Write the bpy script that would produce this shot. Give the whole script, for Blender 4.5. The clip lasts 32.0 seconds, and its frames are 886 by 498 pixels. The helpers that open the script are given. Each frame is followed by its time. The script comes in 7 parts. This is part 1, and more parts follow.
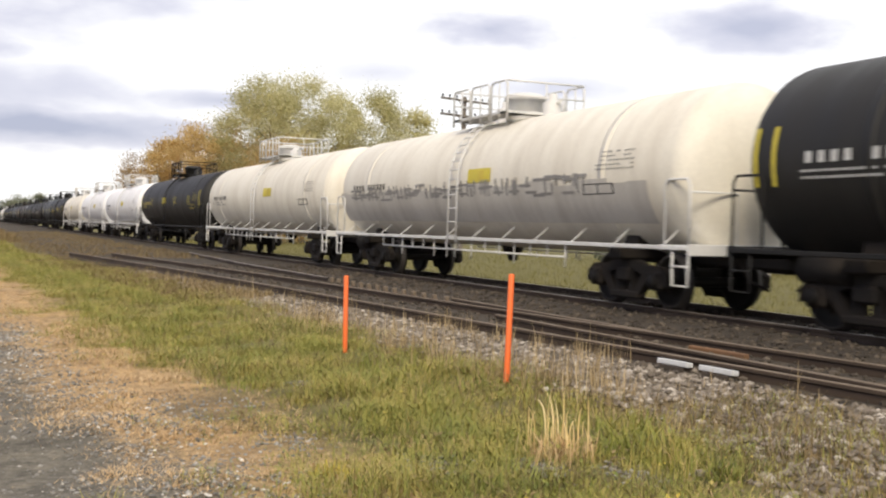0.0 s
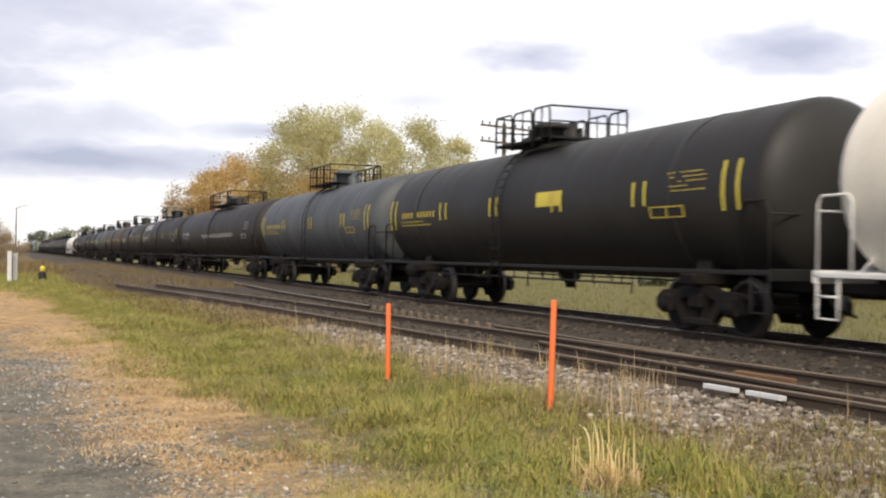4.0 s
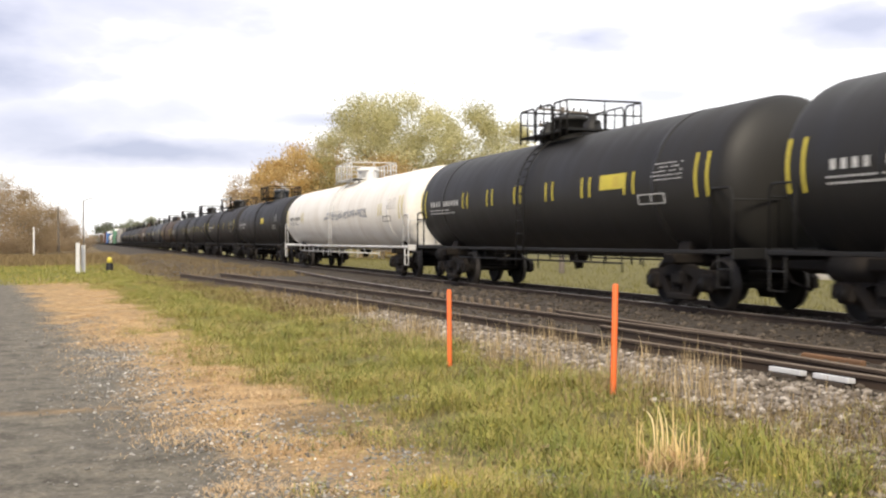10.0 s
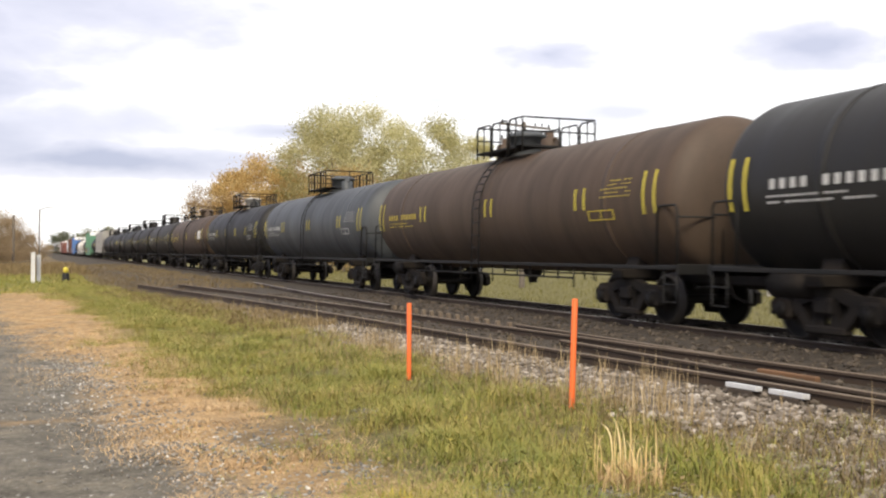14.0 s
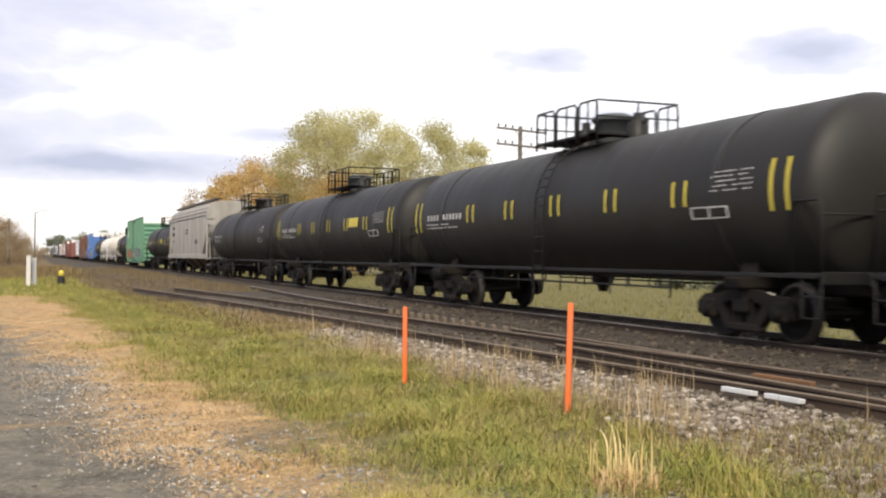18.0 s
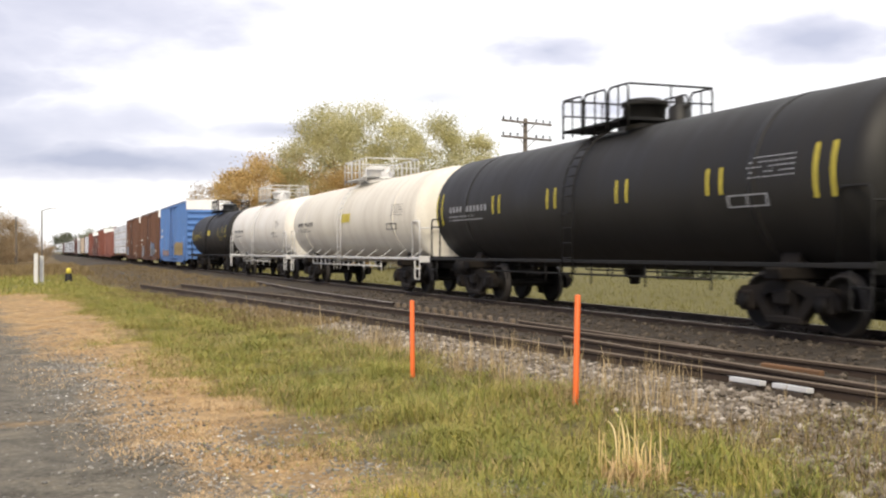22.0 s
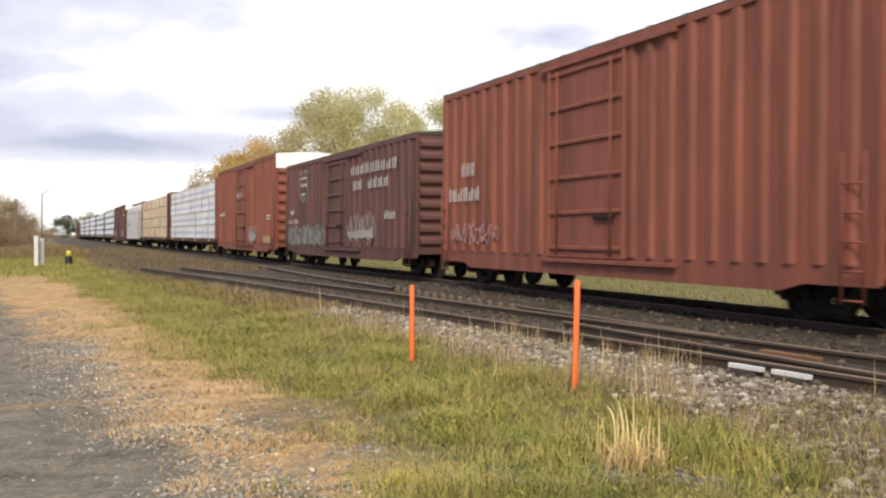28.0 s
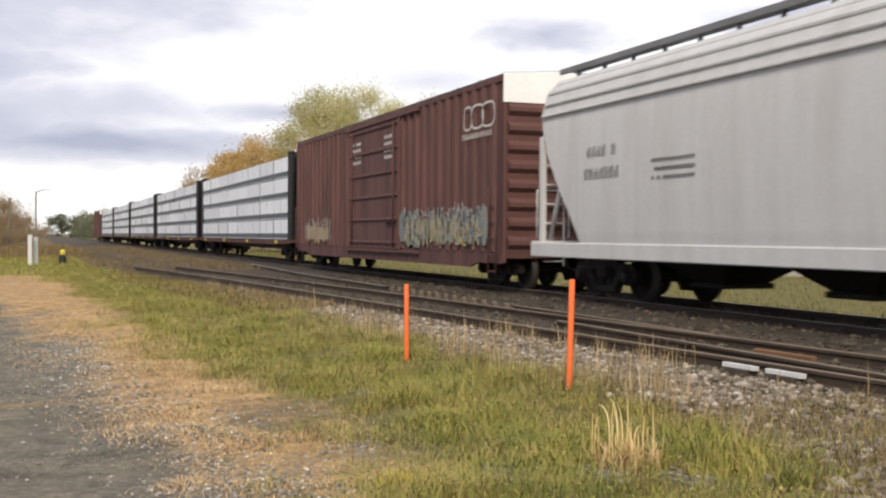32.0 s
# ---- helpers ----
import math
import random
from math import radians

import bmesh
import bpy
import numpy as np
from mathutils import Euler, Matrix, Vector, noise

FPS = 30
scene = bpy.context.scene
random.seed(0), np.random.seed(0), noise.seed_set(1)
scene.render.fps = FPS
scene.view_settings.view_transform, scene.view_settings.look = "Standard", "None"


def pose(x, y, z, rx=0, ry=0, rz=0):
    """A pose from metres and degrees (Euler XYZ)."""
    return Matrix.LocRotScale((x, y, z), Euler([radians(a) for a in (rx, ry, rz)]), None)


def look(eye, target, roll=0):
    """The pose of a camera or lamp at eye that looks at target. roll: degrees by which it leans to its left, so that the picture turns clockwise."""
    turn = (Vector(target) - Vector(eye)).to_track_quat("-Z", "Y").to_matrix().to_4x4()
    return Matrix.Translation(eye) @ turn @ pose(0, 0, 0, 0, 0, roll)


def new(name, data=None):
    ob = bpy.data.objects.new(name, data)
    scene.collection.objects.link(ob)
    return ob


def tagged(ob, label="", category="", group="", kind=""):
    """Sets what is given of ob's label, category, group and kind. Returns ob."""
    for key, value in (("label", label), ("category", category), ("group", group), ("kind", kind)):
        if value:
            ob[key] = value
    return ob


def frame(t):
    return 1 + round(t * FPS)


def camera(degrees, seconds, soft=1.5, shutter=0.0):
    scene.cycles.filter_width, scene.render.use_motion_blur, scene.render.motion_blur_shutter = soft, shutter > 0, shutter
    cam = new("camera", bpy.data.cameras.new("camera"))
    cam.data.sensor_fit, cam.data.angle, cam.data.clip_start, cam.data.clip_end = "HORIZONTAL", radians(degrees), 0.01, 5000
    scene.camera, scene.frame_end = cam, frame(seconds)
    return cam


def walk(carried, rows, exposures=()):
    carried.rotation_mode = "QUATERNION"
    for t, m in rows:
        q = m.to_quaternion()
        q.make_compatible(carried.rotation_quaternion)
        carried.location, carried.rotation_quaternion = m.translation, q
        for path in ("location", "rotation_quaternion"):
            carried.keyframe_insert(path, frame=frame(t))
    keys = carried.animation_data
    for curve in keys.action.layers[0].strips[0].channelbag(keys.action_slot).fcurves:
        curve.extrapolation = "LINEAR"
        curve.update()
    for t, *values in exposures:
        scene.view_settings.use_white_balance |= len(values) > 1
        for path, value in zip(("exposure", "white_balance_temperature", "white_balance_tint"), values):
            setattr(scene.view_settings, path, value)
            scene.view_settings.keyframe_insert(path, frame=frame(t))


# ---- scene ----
EYE = (0.0, 0.0, 1.6)          # a standing onlooker beside a gravel road
RAIL = 0.37                    # top of the rails
MAIN = 11.5                    # middle of the main track, which runs along y
SPEED = 27.98                  # the train's speed, metres a second

cam = camera(44.99, 32.0, soft=2.2, shutter=0.12)
TURNS = [  # seconds, pitch, lean, yaw
    (0, -1.06, -1.52, -24.21), (0.5, -0.42, -0.97, -24.72), (1, 0.59, -1.03, -23.9), (1.5, 0.97, -0.86, -23.77),
    (2, 0.97, -1.16, -23.56), (2.5, 0.8, -0.79, -23.53), (3, 0.28, -0.76, -23.37), (3.5, 0.06, -0.59, -23.06),
    (4, 0.34, -0.8, -21.99), (4.5, 0.77, -0.72, -21.0), (6.5, -0.45, -1.22, -22.05), (7, -0.26, -1.22, -22.99),
    (7.5, -0.43, -0.2, -20.95), (8, -0.52, -0.03, -19.76), (8.5, -0.52, 0.08, -19.66), (9, -0.65, 0.32, -18.73),
    (9.5, -0.69, -0.06, -18.29), (10, -0.44, 0.1, -18.79), (10.5, -0.48, 0.1, -18.8), (11, -0.39, -0.05, -19.75),
    (11.5, -0.11, -0.19, -19.99), (12, -0.04, -0.17, -19.68), (12.5, 0.17, -0.52, -19.65), (13, 0.64, -0.5, -19.58),
    (13.5, 0.44, -0.35, -20.26), (15.5, 0.22, -1.02, -21.77), (16, 0.59, -0.88, -21.72), (16.5, 0.74, -0.97, -20.59),
    (17, 0.16, -0.69, -20.5), (17.5, 0.08, -0.74, -20.64), (18, 0.5, -0.62, -21.11), (18.5, 0.74, -0.43, -21.42),
    (19, 0.1, -0.2, -21.35), (19.5, -0.23, -0.19, -21.3), (20, -0.08, -0.36, -20.79), (20.5, -0.09, -0.13, -20.3),
    (21, -0.17, -0.03, -20.71), (21.5, -0.17, -0.38, -21.31), (22, 0.14, 0.04, -20.77), (22.5, 0.39, -0.08, -20.45),
    (23, 0.17, 0.13, -19.53), (23.5, 0.38, 0.32, -20.53), (24, 0.26, 0.36, -21.72), (24.5, 0.61, 0.33, -21.71),
    (25, -0.11, 0.11, -23.06), (25.5, 0.03, -0.16, -23.44), (26, 0.33, 0.01, -22.06), (26.5, -0.1, 0.06, -19.66),
    (28.5, -0.75, -0.34, -20.97), (29, -0.76, -0.44, -20.55), (29.5, -1.12, -0.4, -20.43), (30, -1.29, -0.65, -20.75),
    (30.5, -1.11, -0.53, -20.22), (31, -0.82, -0.58, -20.0), (31.5, -0.44, -0.39, -20.52), (32, -0.72, -0.31, -21.05),
]
walk(cam, [(t, pose(*EYE, 90 + p, r, y)) for t, p, r, y in TURNS],
     exposures=[(0, 0.22), (2, 0.12), (3, 0.0), (4, 0.28), (7, 0.52), (9, 0.5), (10, 0.5), (11, 0.34), (13, 0.42), (16, 0.42), (18, 0.45), (20, 0.35), (22, 0.33), (23, 0.14), (24, 0.28), (29, 0.4), (30, 0.28), (32, 0.17)])

# ---- light ----
world = bpy.data.worlds.new("sky")
scene.world = world
world.use_nodes = True
wn, wl = world.node_tree.nodes, world.node_tree.links
wn.clear()
sky = wn.new("ShaderNodeTexSky")
sky.sky_type, sky.sun_disc = "NISHITA", False
sky.sun_elevation, sky.sun_rotation = radians(39.8), radians(211.4)
coord = wn.new("ShaderNodeTexCoord")
way = coord.outputs["Generated"]


def world_math(op, a, b=0.0, clamp=False):
    k = wn.new("ShaderNodeMath")
    k.operation, k.use_clamp = op, clamp
    for i, q in enumerate((a, b)):
        if isinstance(q, (int, float)):
            k.inputs[i].default_value = q
        else:
            wl.new(q, k.inputs[i])
    return k.outputs[0]


def world_noise(scale, stretch, detail, place):
    k = wn.new("ShaderNodeMapping")
    k.inputs["Scale"].default_value, k.inputs["Location"].default_value = stretch, place
    wl.new(way, k.inputs["Vector"])
    q = wn.new("ShaderNodeTexNoise")
    q.inputs["Scale"].default_value, q.inputs["Detail"].default_value = scale, detail
    wl.new(k.outputs["Vector"], q.inputs["Vector"])
    return q.outputs["Fac"]


def cloud(azimuth, height, wide, tall):
    """How far inside a drifting cloud a direction lies; angles in degrees."""
    a, e = radians(azimuth), radians(height)
    d = wn.new("ShaderNodeVectorMath")
    d.operation = "SUBTRACT"
    wl.new(way, d.inputs[0])
    d.inputs[1].default_value = (math.sin(a) * math.cos(e), math.cos(a) * math.cos(e), math.sin(e))
    h = wn.new("ShaderNodeVectorMath")
    h.operation = "DOT_PRODUCT"
    wl.new(d.outputs["Vector"], h.inputs[0])
    h.inputs[1].default_value = (math.cos(a) / radians(wide), -math.sin(a) / radians(wide), 0)
    v = wn.new("ShaderNodeVectorMath")
    v.operation = "DOT_PRODUCT"
    wl.new(d.outputs["Vector"], v.inputs[0])
    v.inputs[1].default_value = (0, 0, 1 / radians(tall))
    r = world_math("SQRT", world_math("ADD", world_math("MULTIPLY", h.outputs["Value"], h.outputs["Value"]), world_math("MULTIPLY", v.outputs["Value"], v.outputs["Value"])))
    r = world_math("ADD", r, world_math("MULTIPLY", world_math("SUBTRACT", ragged, 0.5), 2.2))
    return world_math("SUBTRACT", 1.15, r, True)


ragged = world_noise(9.0, (1.0, 1.0, 2.6), 9, (0.3, 0.1, 0.0))
broad = world_noise(1.6, (1.6, 1.6, 5.0), 6, (0.7, 0.35, 0.1))
apart = wn.new("ShaderNodeSeparateXYZ")
wl.new(way, apart.inputs["Vector"])
# greyer cloud away to the left, thinning to white over the line
grey = world_math("ADD", world_math("SUBTRACT", world_math("ADD", broad, world_math("MULTIPLY", world_math("SUBTRACT", ragged, 0.5), 0.45)), 0.62), world_math("MULTIPLY", world_math("SUBTRACT", 0.22, apart.outputs["X"]), 1.2))
grey = world_math("MULTIPLY", grey, 2.3, True)
grey = world_math("MULTIPLY", grey, world_math("MULTIPLY", world_math("ADD", world_math("SUBTRACT", apart.outputs["Z"], 0.056), world_math("MULTIPLY", world_math("SUBTRACT", ragged, 0.5), 0.045)), 38.0, True))
for place in ((26.4, 10.6, 4.0, 1.15, 0.9), (20.6, 8.2, 3.8, 0.8, 0.3), (30.4, 7.6, 4.2, 0.7, 0.35), (40.5, 10.6, 4.5, 1.6, 0.8), (2.6, 4.6, 9.0, 1.15, 1.0), (0.5, 6.5, 11.0, 1.5, 0.5), (-5.0, 9.5, 8.0, 4.0, 0.9), (12.5, 6.4, 5.0, 0.7, 0.7)):
    grey = world_math("MAXIMUM", grey, world_math("MULTIPLY", cloud(*place[:4]), place[4]))
tone = wn.new("ShaderNodeValToRGB")
tone.color_ramp.elements[0].position, tone.color_ramp.elements[0].color = 0.0, (1.02, 1.0, 1.0, 1)
tone.color_ramp.elements[1].position, tone.color_ramp.elements[1].color = 1.0, (0.42, 0.435, 0.56, 1)
mid = tone.color_ramp.elements.new(0.35)
mid.color = (0.69, 0.68, 0.77, 1)
wl.new(grey, tone.inputs["Fac"])
clear = wn.new("ShaderNodeMix")
clear.data_type = "RGBA"
clear.inputs["Factor"].default_value = 0.9
sky_gain = wn.new("ShaderNodeVectorMath")
sky_gain.operation = "SCALE"
sky_gain.inputs["Scale"].default_value = 0.12
wl.new(sky.outputs["Color"], sky_gain.inputs[0])
wl.new(sky_gain.outputs["Vector"], clear.inputs["A"])
wl.new(tone.outputs["Color"], clear.inputs["B"])
back = wn.new("ShaderNodeBackground")
back.inputs["Strength"].default_value = 1.0
wout = wn.new("ShaderNodeOutputWorld")
wl.new(clear.outputs["Result"], back.inputs["Color"])
wl.new(back.outputs["Background"], wout.inputs["Surface"])

sun_data = bpy.data.lights.new("sun", "SUN")
sun_data.energy, sun_data.angle, sun_data.color = 2.8, radians(18), (1.0, 0.88, 0.69)
sun = new("sun", sun_data)
sun.matrix_world = look((-25, -41, 40), (0, 0, 0))


# ---- materials ----
def shader(name):
    m = bpy.data.materials.new(name)
    m.use_nodes = True
    t = m.node_tree
    return m, t.nodes, t.links, t.nodes["Principled BSDF"]


def noise_node(nodes, links, scale, detail=4, rough=0.6, vector=None, coords="Object"):
    n = nodes.new("ShaderNodeTexNoise")
    n.inputs["Scale"].default_value, n.inputs["Detail"].default_value = scale, detail
    n.inputs["Roughness"].default_value = rough
    if vector is None:
        c = nodes.new("ShaderNodeTexCoord")
        vector = c.outputs[coords]
    links.new(vector, n.inputs["Vector"])
    return n


def ramp(nodes, links, source, stops):
    r = nodes.new("ShaderNodeValToRGB")
    e = r.color_ramp.elements
    e[0].position, e[0].color = stops[0][0], (*stops[0][1], 1)
    e[1].position, e[1].color = stops[-1][0], (*stops[-1][1], 1)
    for p, c in stops[1:-1]:
        x = e.new(p)
        x.color = (*c, 1)
    links.new(source, r.inputs["Fac"])
    return r


def mix(nodes, links, fac, a, b, blend="MIX"):
    m = nodes.new("ShaderNodeMix")
    m.data_type, m.blend_type = "RGBA", blend
    for slot, v in (("Factor", fac), ("A", a), ("B", b)):
        if isinstance(v, (int, float)):
            m.inputs[slot].default_value = v
        elif isinstance(v, tuple):
            m.inputs[slot].default_value = (*v, 1)
        else:
            links.new(v, m.inputs[slot])
    return m.outputs["Result"]


def paint(name, colour, dirt=(0.05, 0.045, 0.04), dirty=0.5, rough=0.5, streak=True, metal=0.0, bump=0.12, spread=0.85):
    """Weathered paint: a tint that wanders, grime in vertical streaks, fine grain."""
    m, n, l, p = shader(name)
    c = n.new("ShaderNodeTexCoord")
    s = n.new("ShaderNodeMapping")
    s.inputs["Scale"].default_value = (1.0, 2.2, 0.28) if streak else (1, 1, 1)
    l.new(c.outputs["Object"], s.inputs["Vector"])
    big = noise_node(n, l, 0.9, 5, 0.62, s.outputs["Vector"])
    fine = noise_node(n, l, 14, 4, 0.7)
    g = ramp(n, l, big.outputs["Fac"], [(0.42, (0, 0, 0)), (0.42 + 0.34 * spread, (1, 1, 1))])
    g2 = n.new("ShaderNodeMath")
    g2.operation = "MULTIPLY"
    g2.inputs[1].default_value = dirty
    l.new(g.outputs["Color"], g2.inputs[0])
    base = mix(n, l, fine.outputs["Fac"], tuple(v * 0.85 for v in colour), tuple(min(1, v * 1.12) for v in colour))
    l.new(mix(n, l, g2.outputs[0], base, dirt), p.inputs["Base Color"])
    r = n.new("ShaderNodeMapRange")
    r.inputs["To Min"].default_value, r.inputs["To Max"].default_value = rough - 0.1, min(1, rough + 0.25)
    l.new(big.outputs["Fac"], r.inputs["Value"])
    l.new(r.outputs["Result"], p.inputs["Roughness"])
    p.inputs["Metallic"].default_value = metal
    b = n.new("ShaderNodeBump")
    b.inputs["Strength"].default_value, b.inputs["Distance"].default_value = bump, 0.01
    l.new(fine.outputs["Fac"], b.inputs["Height"])
    l.new(b.outputs["Normal"], p.inputs["Normal"])
    return m


def dull(m, level):
    m.node_tree.nodes["Principled BSDF"].inputs["Specular IOR Level"].default_value = level
    return m


def mottled(name, stops, scale, rough=0.9, bump=0.4, detail=6, island=False, dist=0.02, patch=0.0, wide=1.3):
    m, n, l, p = shader(name)
    k = noise_node(n, l, scale, detail, 0.65)
    fac = k.outputs["Fac"]
    if island:
        g = n.new("ShaderNodeNewGeometry")
        a = n.new("ShaderNodeMath")
        a.operation = "MULTIPLY_ADD"
        a.inputs[1].default_value, a.inputs[2].default_value = 0.75 - patch, 0.12 - patch * 0.5
        l.new(g.outputs["Random Per Island"], a.inputs[0])
        fac = a.outputs[0]
        if patch:
            w = noise_node(n, l, wide, 5, 0.7)
            e = n.new("ShaderNodeMath")
            e.operation = "MULTIPLY_ADD"
            e.inputs[1].default_value = 2.2 * patch
            l.new(w.outputs["Fac"], e.inputs[0])
            l.new(fac, e.inputs[2])
            h = n.new("ShaderNodeMath")
            h.operation = "SUBTRACT"
            h.inputs[1].default_value = 0.1 * patch
            l.new(e.outputs[0], h.inputs[0])
            fac = h.outputs[0]
    l.new(ramp(n, l, fac, stops).outputs["Color"], p.inputs["Base Color"])
    p.inputs["Roughness"].default_value = rough
    b = n.new("ShaderNodeBump")
    b.inputs["Strength"].default_value, b.inputs["Distance"].default_value = bump, dist
    l.new(k.outputs["Fac"], b.inputs["Height"])
    l.new(b.outputs["Normal"], p.inputs["Normal"])
    return m


BLACK = dull(paint("black_tank_paint", (0.0185, 0.0177, 0.0164), (0.034, 0.031, 0.027), 0.45, 0.48), 0.36)
DUSTY = dull(paint("dusty_brown_black_paint", (0.038, 0.034, 0.029), (0.022, 0.0205, 0.019), 0.6, 0.5), 0.36)
SOOT = dull(paint("sooty_black_paint", (0.021, 0.0195, 0.0178), (0.041, 0.034, 0.028), 0.6, 0.5), 0.36)
GREY = paint("dusty_grey_black_paint", (0.070, 0.078, 0.086), (0.035, 0.035, 0.036), 0.6, 0.5)
BROWN = paint("brown_dusty_black_paint", (0.06, 0.042, 0.032), (0.028, 0.024, 0.021), 0.6, 0.5)
RUSTY = paint("rusty_brown_paint", (0.082, 0.054, 0.035), (0.036, 0.028, 0.022), 0.6, 0.6)
WHITE = paint("white_tank_paint", (0.86, 0.86, 0.87), (0.55, 0.52, 0.48), 0.35, 0.4)
WARM = paint("warm_white_tank_paint", (0.86, 0.835, 0.775), (0.55, 0.48, 0.38), 0.4, 0.42)
CREAM = paint("cream_tank_paint", (0.80, 0.76, 0.66), (0.48, 0.42, 0.34), 0.4, 0.45)
GREEN = paint("green_car_paint", (0.13, 0.30, 0.19), (0.12, 0.15, 0.12), 0.5, 0.6)
BLUE = paint("blue_car_paint", (0.09, 0.21, 0.50), (0.12, 0.15, 0.24), 0.45, 0.55)
OXIDE = paint("brown_oxide_paint", (0.16, 0.075, 0.044), (0.06, 0.036, 0.027), 0.8, 0.65)
RED = paint("red_oxide_paint", (0.245, 0.075, 0.046), (0.10, 0.04, 0.03), 0.75, 0.6)
PINK = paint("faded_red_paint", (0.29, 0.115, 0.09), (0.16, 0.08, 0.065), 0.6, 0.7)
MAROON = paint("dark_maroon_paint", (0.13, 0.056, 0.049), (0.05, 0.031, 0.028), 0.8, 0.65)
HOPGREY = paint("grey_hopper_paint", (0.40, 0.385, 0.355), (0.19, 0.165, 0.135), 0.6, 0.6)
GALV = paint("galvanised_grating", (0.24, 0.245, 0.25), (0.14, 0.135, 0.13), 0.5, 0.55, False, 0.4)
HOPWHITE = paint("light_grey_hopper_paint", (0.60, 0.61, 0.62), (0.40, 0.39, 0.37), 0.35, 0.5)
STEEL = dull(paint("dirty_running_gear_steel", (0.014, 0.012, 0.011), (0.032, 0.024, 0.018), 0.7, 0.7, False, 0.1), 0.25)
DARK = dull(paint("black_fittings_paint", (0.012, 0.012, 0.012), (0.03, 0.026, 0.023), 0.4, 0.55, False), 0.3)
WHEEL = dull(paint("wheel_steel", (0.012, 0.0105, 0.009), (0.026, 0.019, 0.014), 0.6, 0.6, False, 0.3), 0.3)
# rim paler than the wheel: worn tread, plus its face's glint as colour
RIM = paint("worn_rim_glint", (0.06, 0.053, 0.047), (0.03, 0.025, 0.02), 0.7, 0.5, False, 0.5)
PALE = paint("white_fittings_paint", (0.70, 0.70, 0.69), (0.4, 0.37, 0.33), 0.4, 0.5, False)
YELLOW = paint("yellow_marking", (0.66, 0.55, 0.06), (0.28, 0.24, 0.1), 0.4, 0.5, False)
LETTER = paint("white_lettering", (0.62, 0.62, 0.60), (0.3, 0.3, 0.28), 0.5, 0.5, False)
INK = paint("black_lettering", (0.03, 0.03, 0.03), (0.1, 0.1, 0.1), 0.4, 0.5, False)
FADED = paint("faded_grey_lettering", (0.36, 0.37, 0.39), (0.45, 0.45, 0.45), 0.4, 0.5, False)
GOLD = paint("yellow_lettering", (0.62, 0.48, 0.06), (0.25, 0.2, 0.08), 0.4, 0.5, False)
CAP = paint("white_end_band", (0.95, 0.95, 0.94), (0.75, 0.72, 0.68), 0.3, 0.5, False)
ROOF = paint("dark_car_roof", (0.055, 0.05, 0.046), (0.10, 0.085, 0.07), 0.5, 0.7, False)
RAILM = paint("rusty_rail", (0.075, 0.052, 0.036), (0.04, 0.03, 0.023), 0.6, 0.65, False, 0.2)
RUSTHEAD = paint("rusty_rail_head", (0.20, 0.155, 0.11), (0.11, 0.08, 0.055), 0.6, 0.6, False, 0.2)
SHINE = paint("worn_rail_head", (0.33, 0.29, 0.25), (0.19, 0.145, 0.11), 0.5, 0.4, False, 0.6)
TIE = mottled("creosoted_tie", [(0.3, (0.03, 0.023, 0.017)), (0.55, (0.065, 0.05, 0.037)), (0.8, (0.13, 0.105, 0.08))], 5, 0.9, 0.6)
ORANGE = paint("orange_post_paint", (0.85, 0.16, 0.03), (0.6, 0.2, 0.08), 0.3, 0.5, False)
STONE = mottled("ballast_stone", [(0.1, (0.08, 0.065, 0.048)), (0.45, (0.18, 0.15, 0.117)), (0.75, (0.30, 0.262, 0.215)), (0.93, (0.60, 0.55, 0.48))], 9, 0.9, 0.4, island=True)
DARKSTONE = mottled("oily_ballast", [(0.1, (0.026, 0.02, 0.014)), (0.5, (0.06, 0.047, 0.034)), (0.9, (0.125, 0.10, 0.074))], 9, 0.9, 0.4, island=True)
GRIT = mottled("road_gravel", [(0.1, (0.12, 0.112, 0.10)), (0.5, (0.20, 0.19, 0.172)), (0.85, (0.35, 0.335, 0.305)), (0.97, (0.66, 0.64, 0.60))], 9, 0.9, 0.4, island=True)
PALEGRIT = mottled("pale_gravel", [(0.1, (0.30, 0.275, 0.235)), (0.5, (0.48, 0.45, 0.40)), (0.9, (0.72, 0.69, 0.64))], 9, 0.9, 0.4, island=True)
GRASS = mottled("green_grass_blades", [(0.08, (0.05, 0.074, 0.015)), (0.3, (0.13, 0.168, 0.031)), (0.48, (0.26, 0.265, 0.046)), (0.66, (0.40, 0.33, 0.09)), (0.86, (0.55, 0.41, 0.16))], 3, 0.75, 0.1, island=True, patch=0.42, wide=1.7)
FIELD = mottled("field_grass_blades", [(0.1, (0.055, 0.06, 0.013)), (0.45, (0.135, 0.128, 0.028)), (0.7, (0.23, 0.20, 0.052)), (0.9, (0.36, 0.29, 0.10))], 3, 0.8, 0.1, island=True, patch=0.45, wide=0.5)
PALESTRAW = mottled("dry_grass_blades", [(0.1, (0.55, 0.39, 0.15)), (0.5, (0.74, 0.56, 0.26)), (0.9, (0.86, 0.73, 0.44))], 3, 0.8, 0.1, island=True, patch=0.3)
FLOWER = mottled("small_yellow_flowers", [(0.2, (0.50, 0.36, 0.03)), (0.8, (0.72, 0.56, 0.06))], 9, 0.7, 0.1, island=True)
STRAW = mottled("dry_grass_blades", [(0.1, (0.27, 0.17, 0.072)), (0.4, (0.51, 0.34, 0.17)), (0.65, (0.67, 0.48, 0.265)), (0.9, (0.82, 0.66, 0.41))], 3, 0.8, 0.1, island=True, patch=0.3)
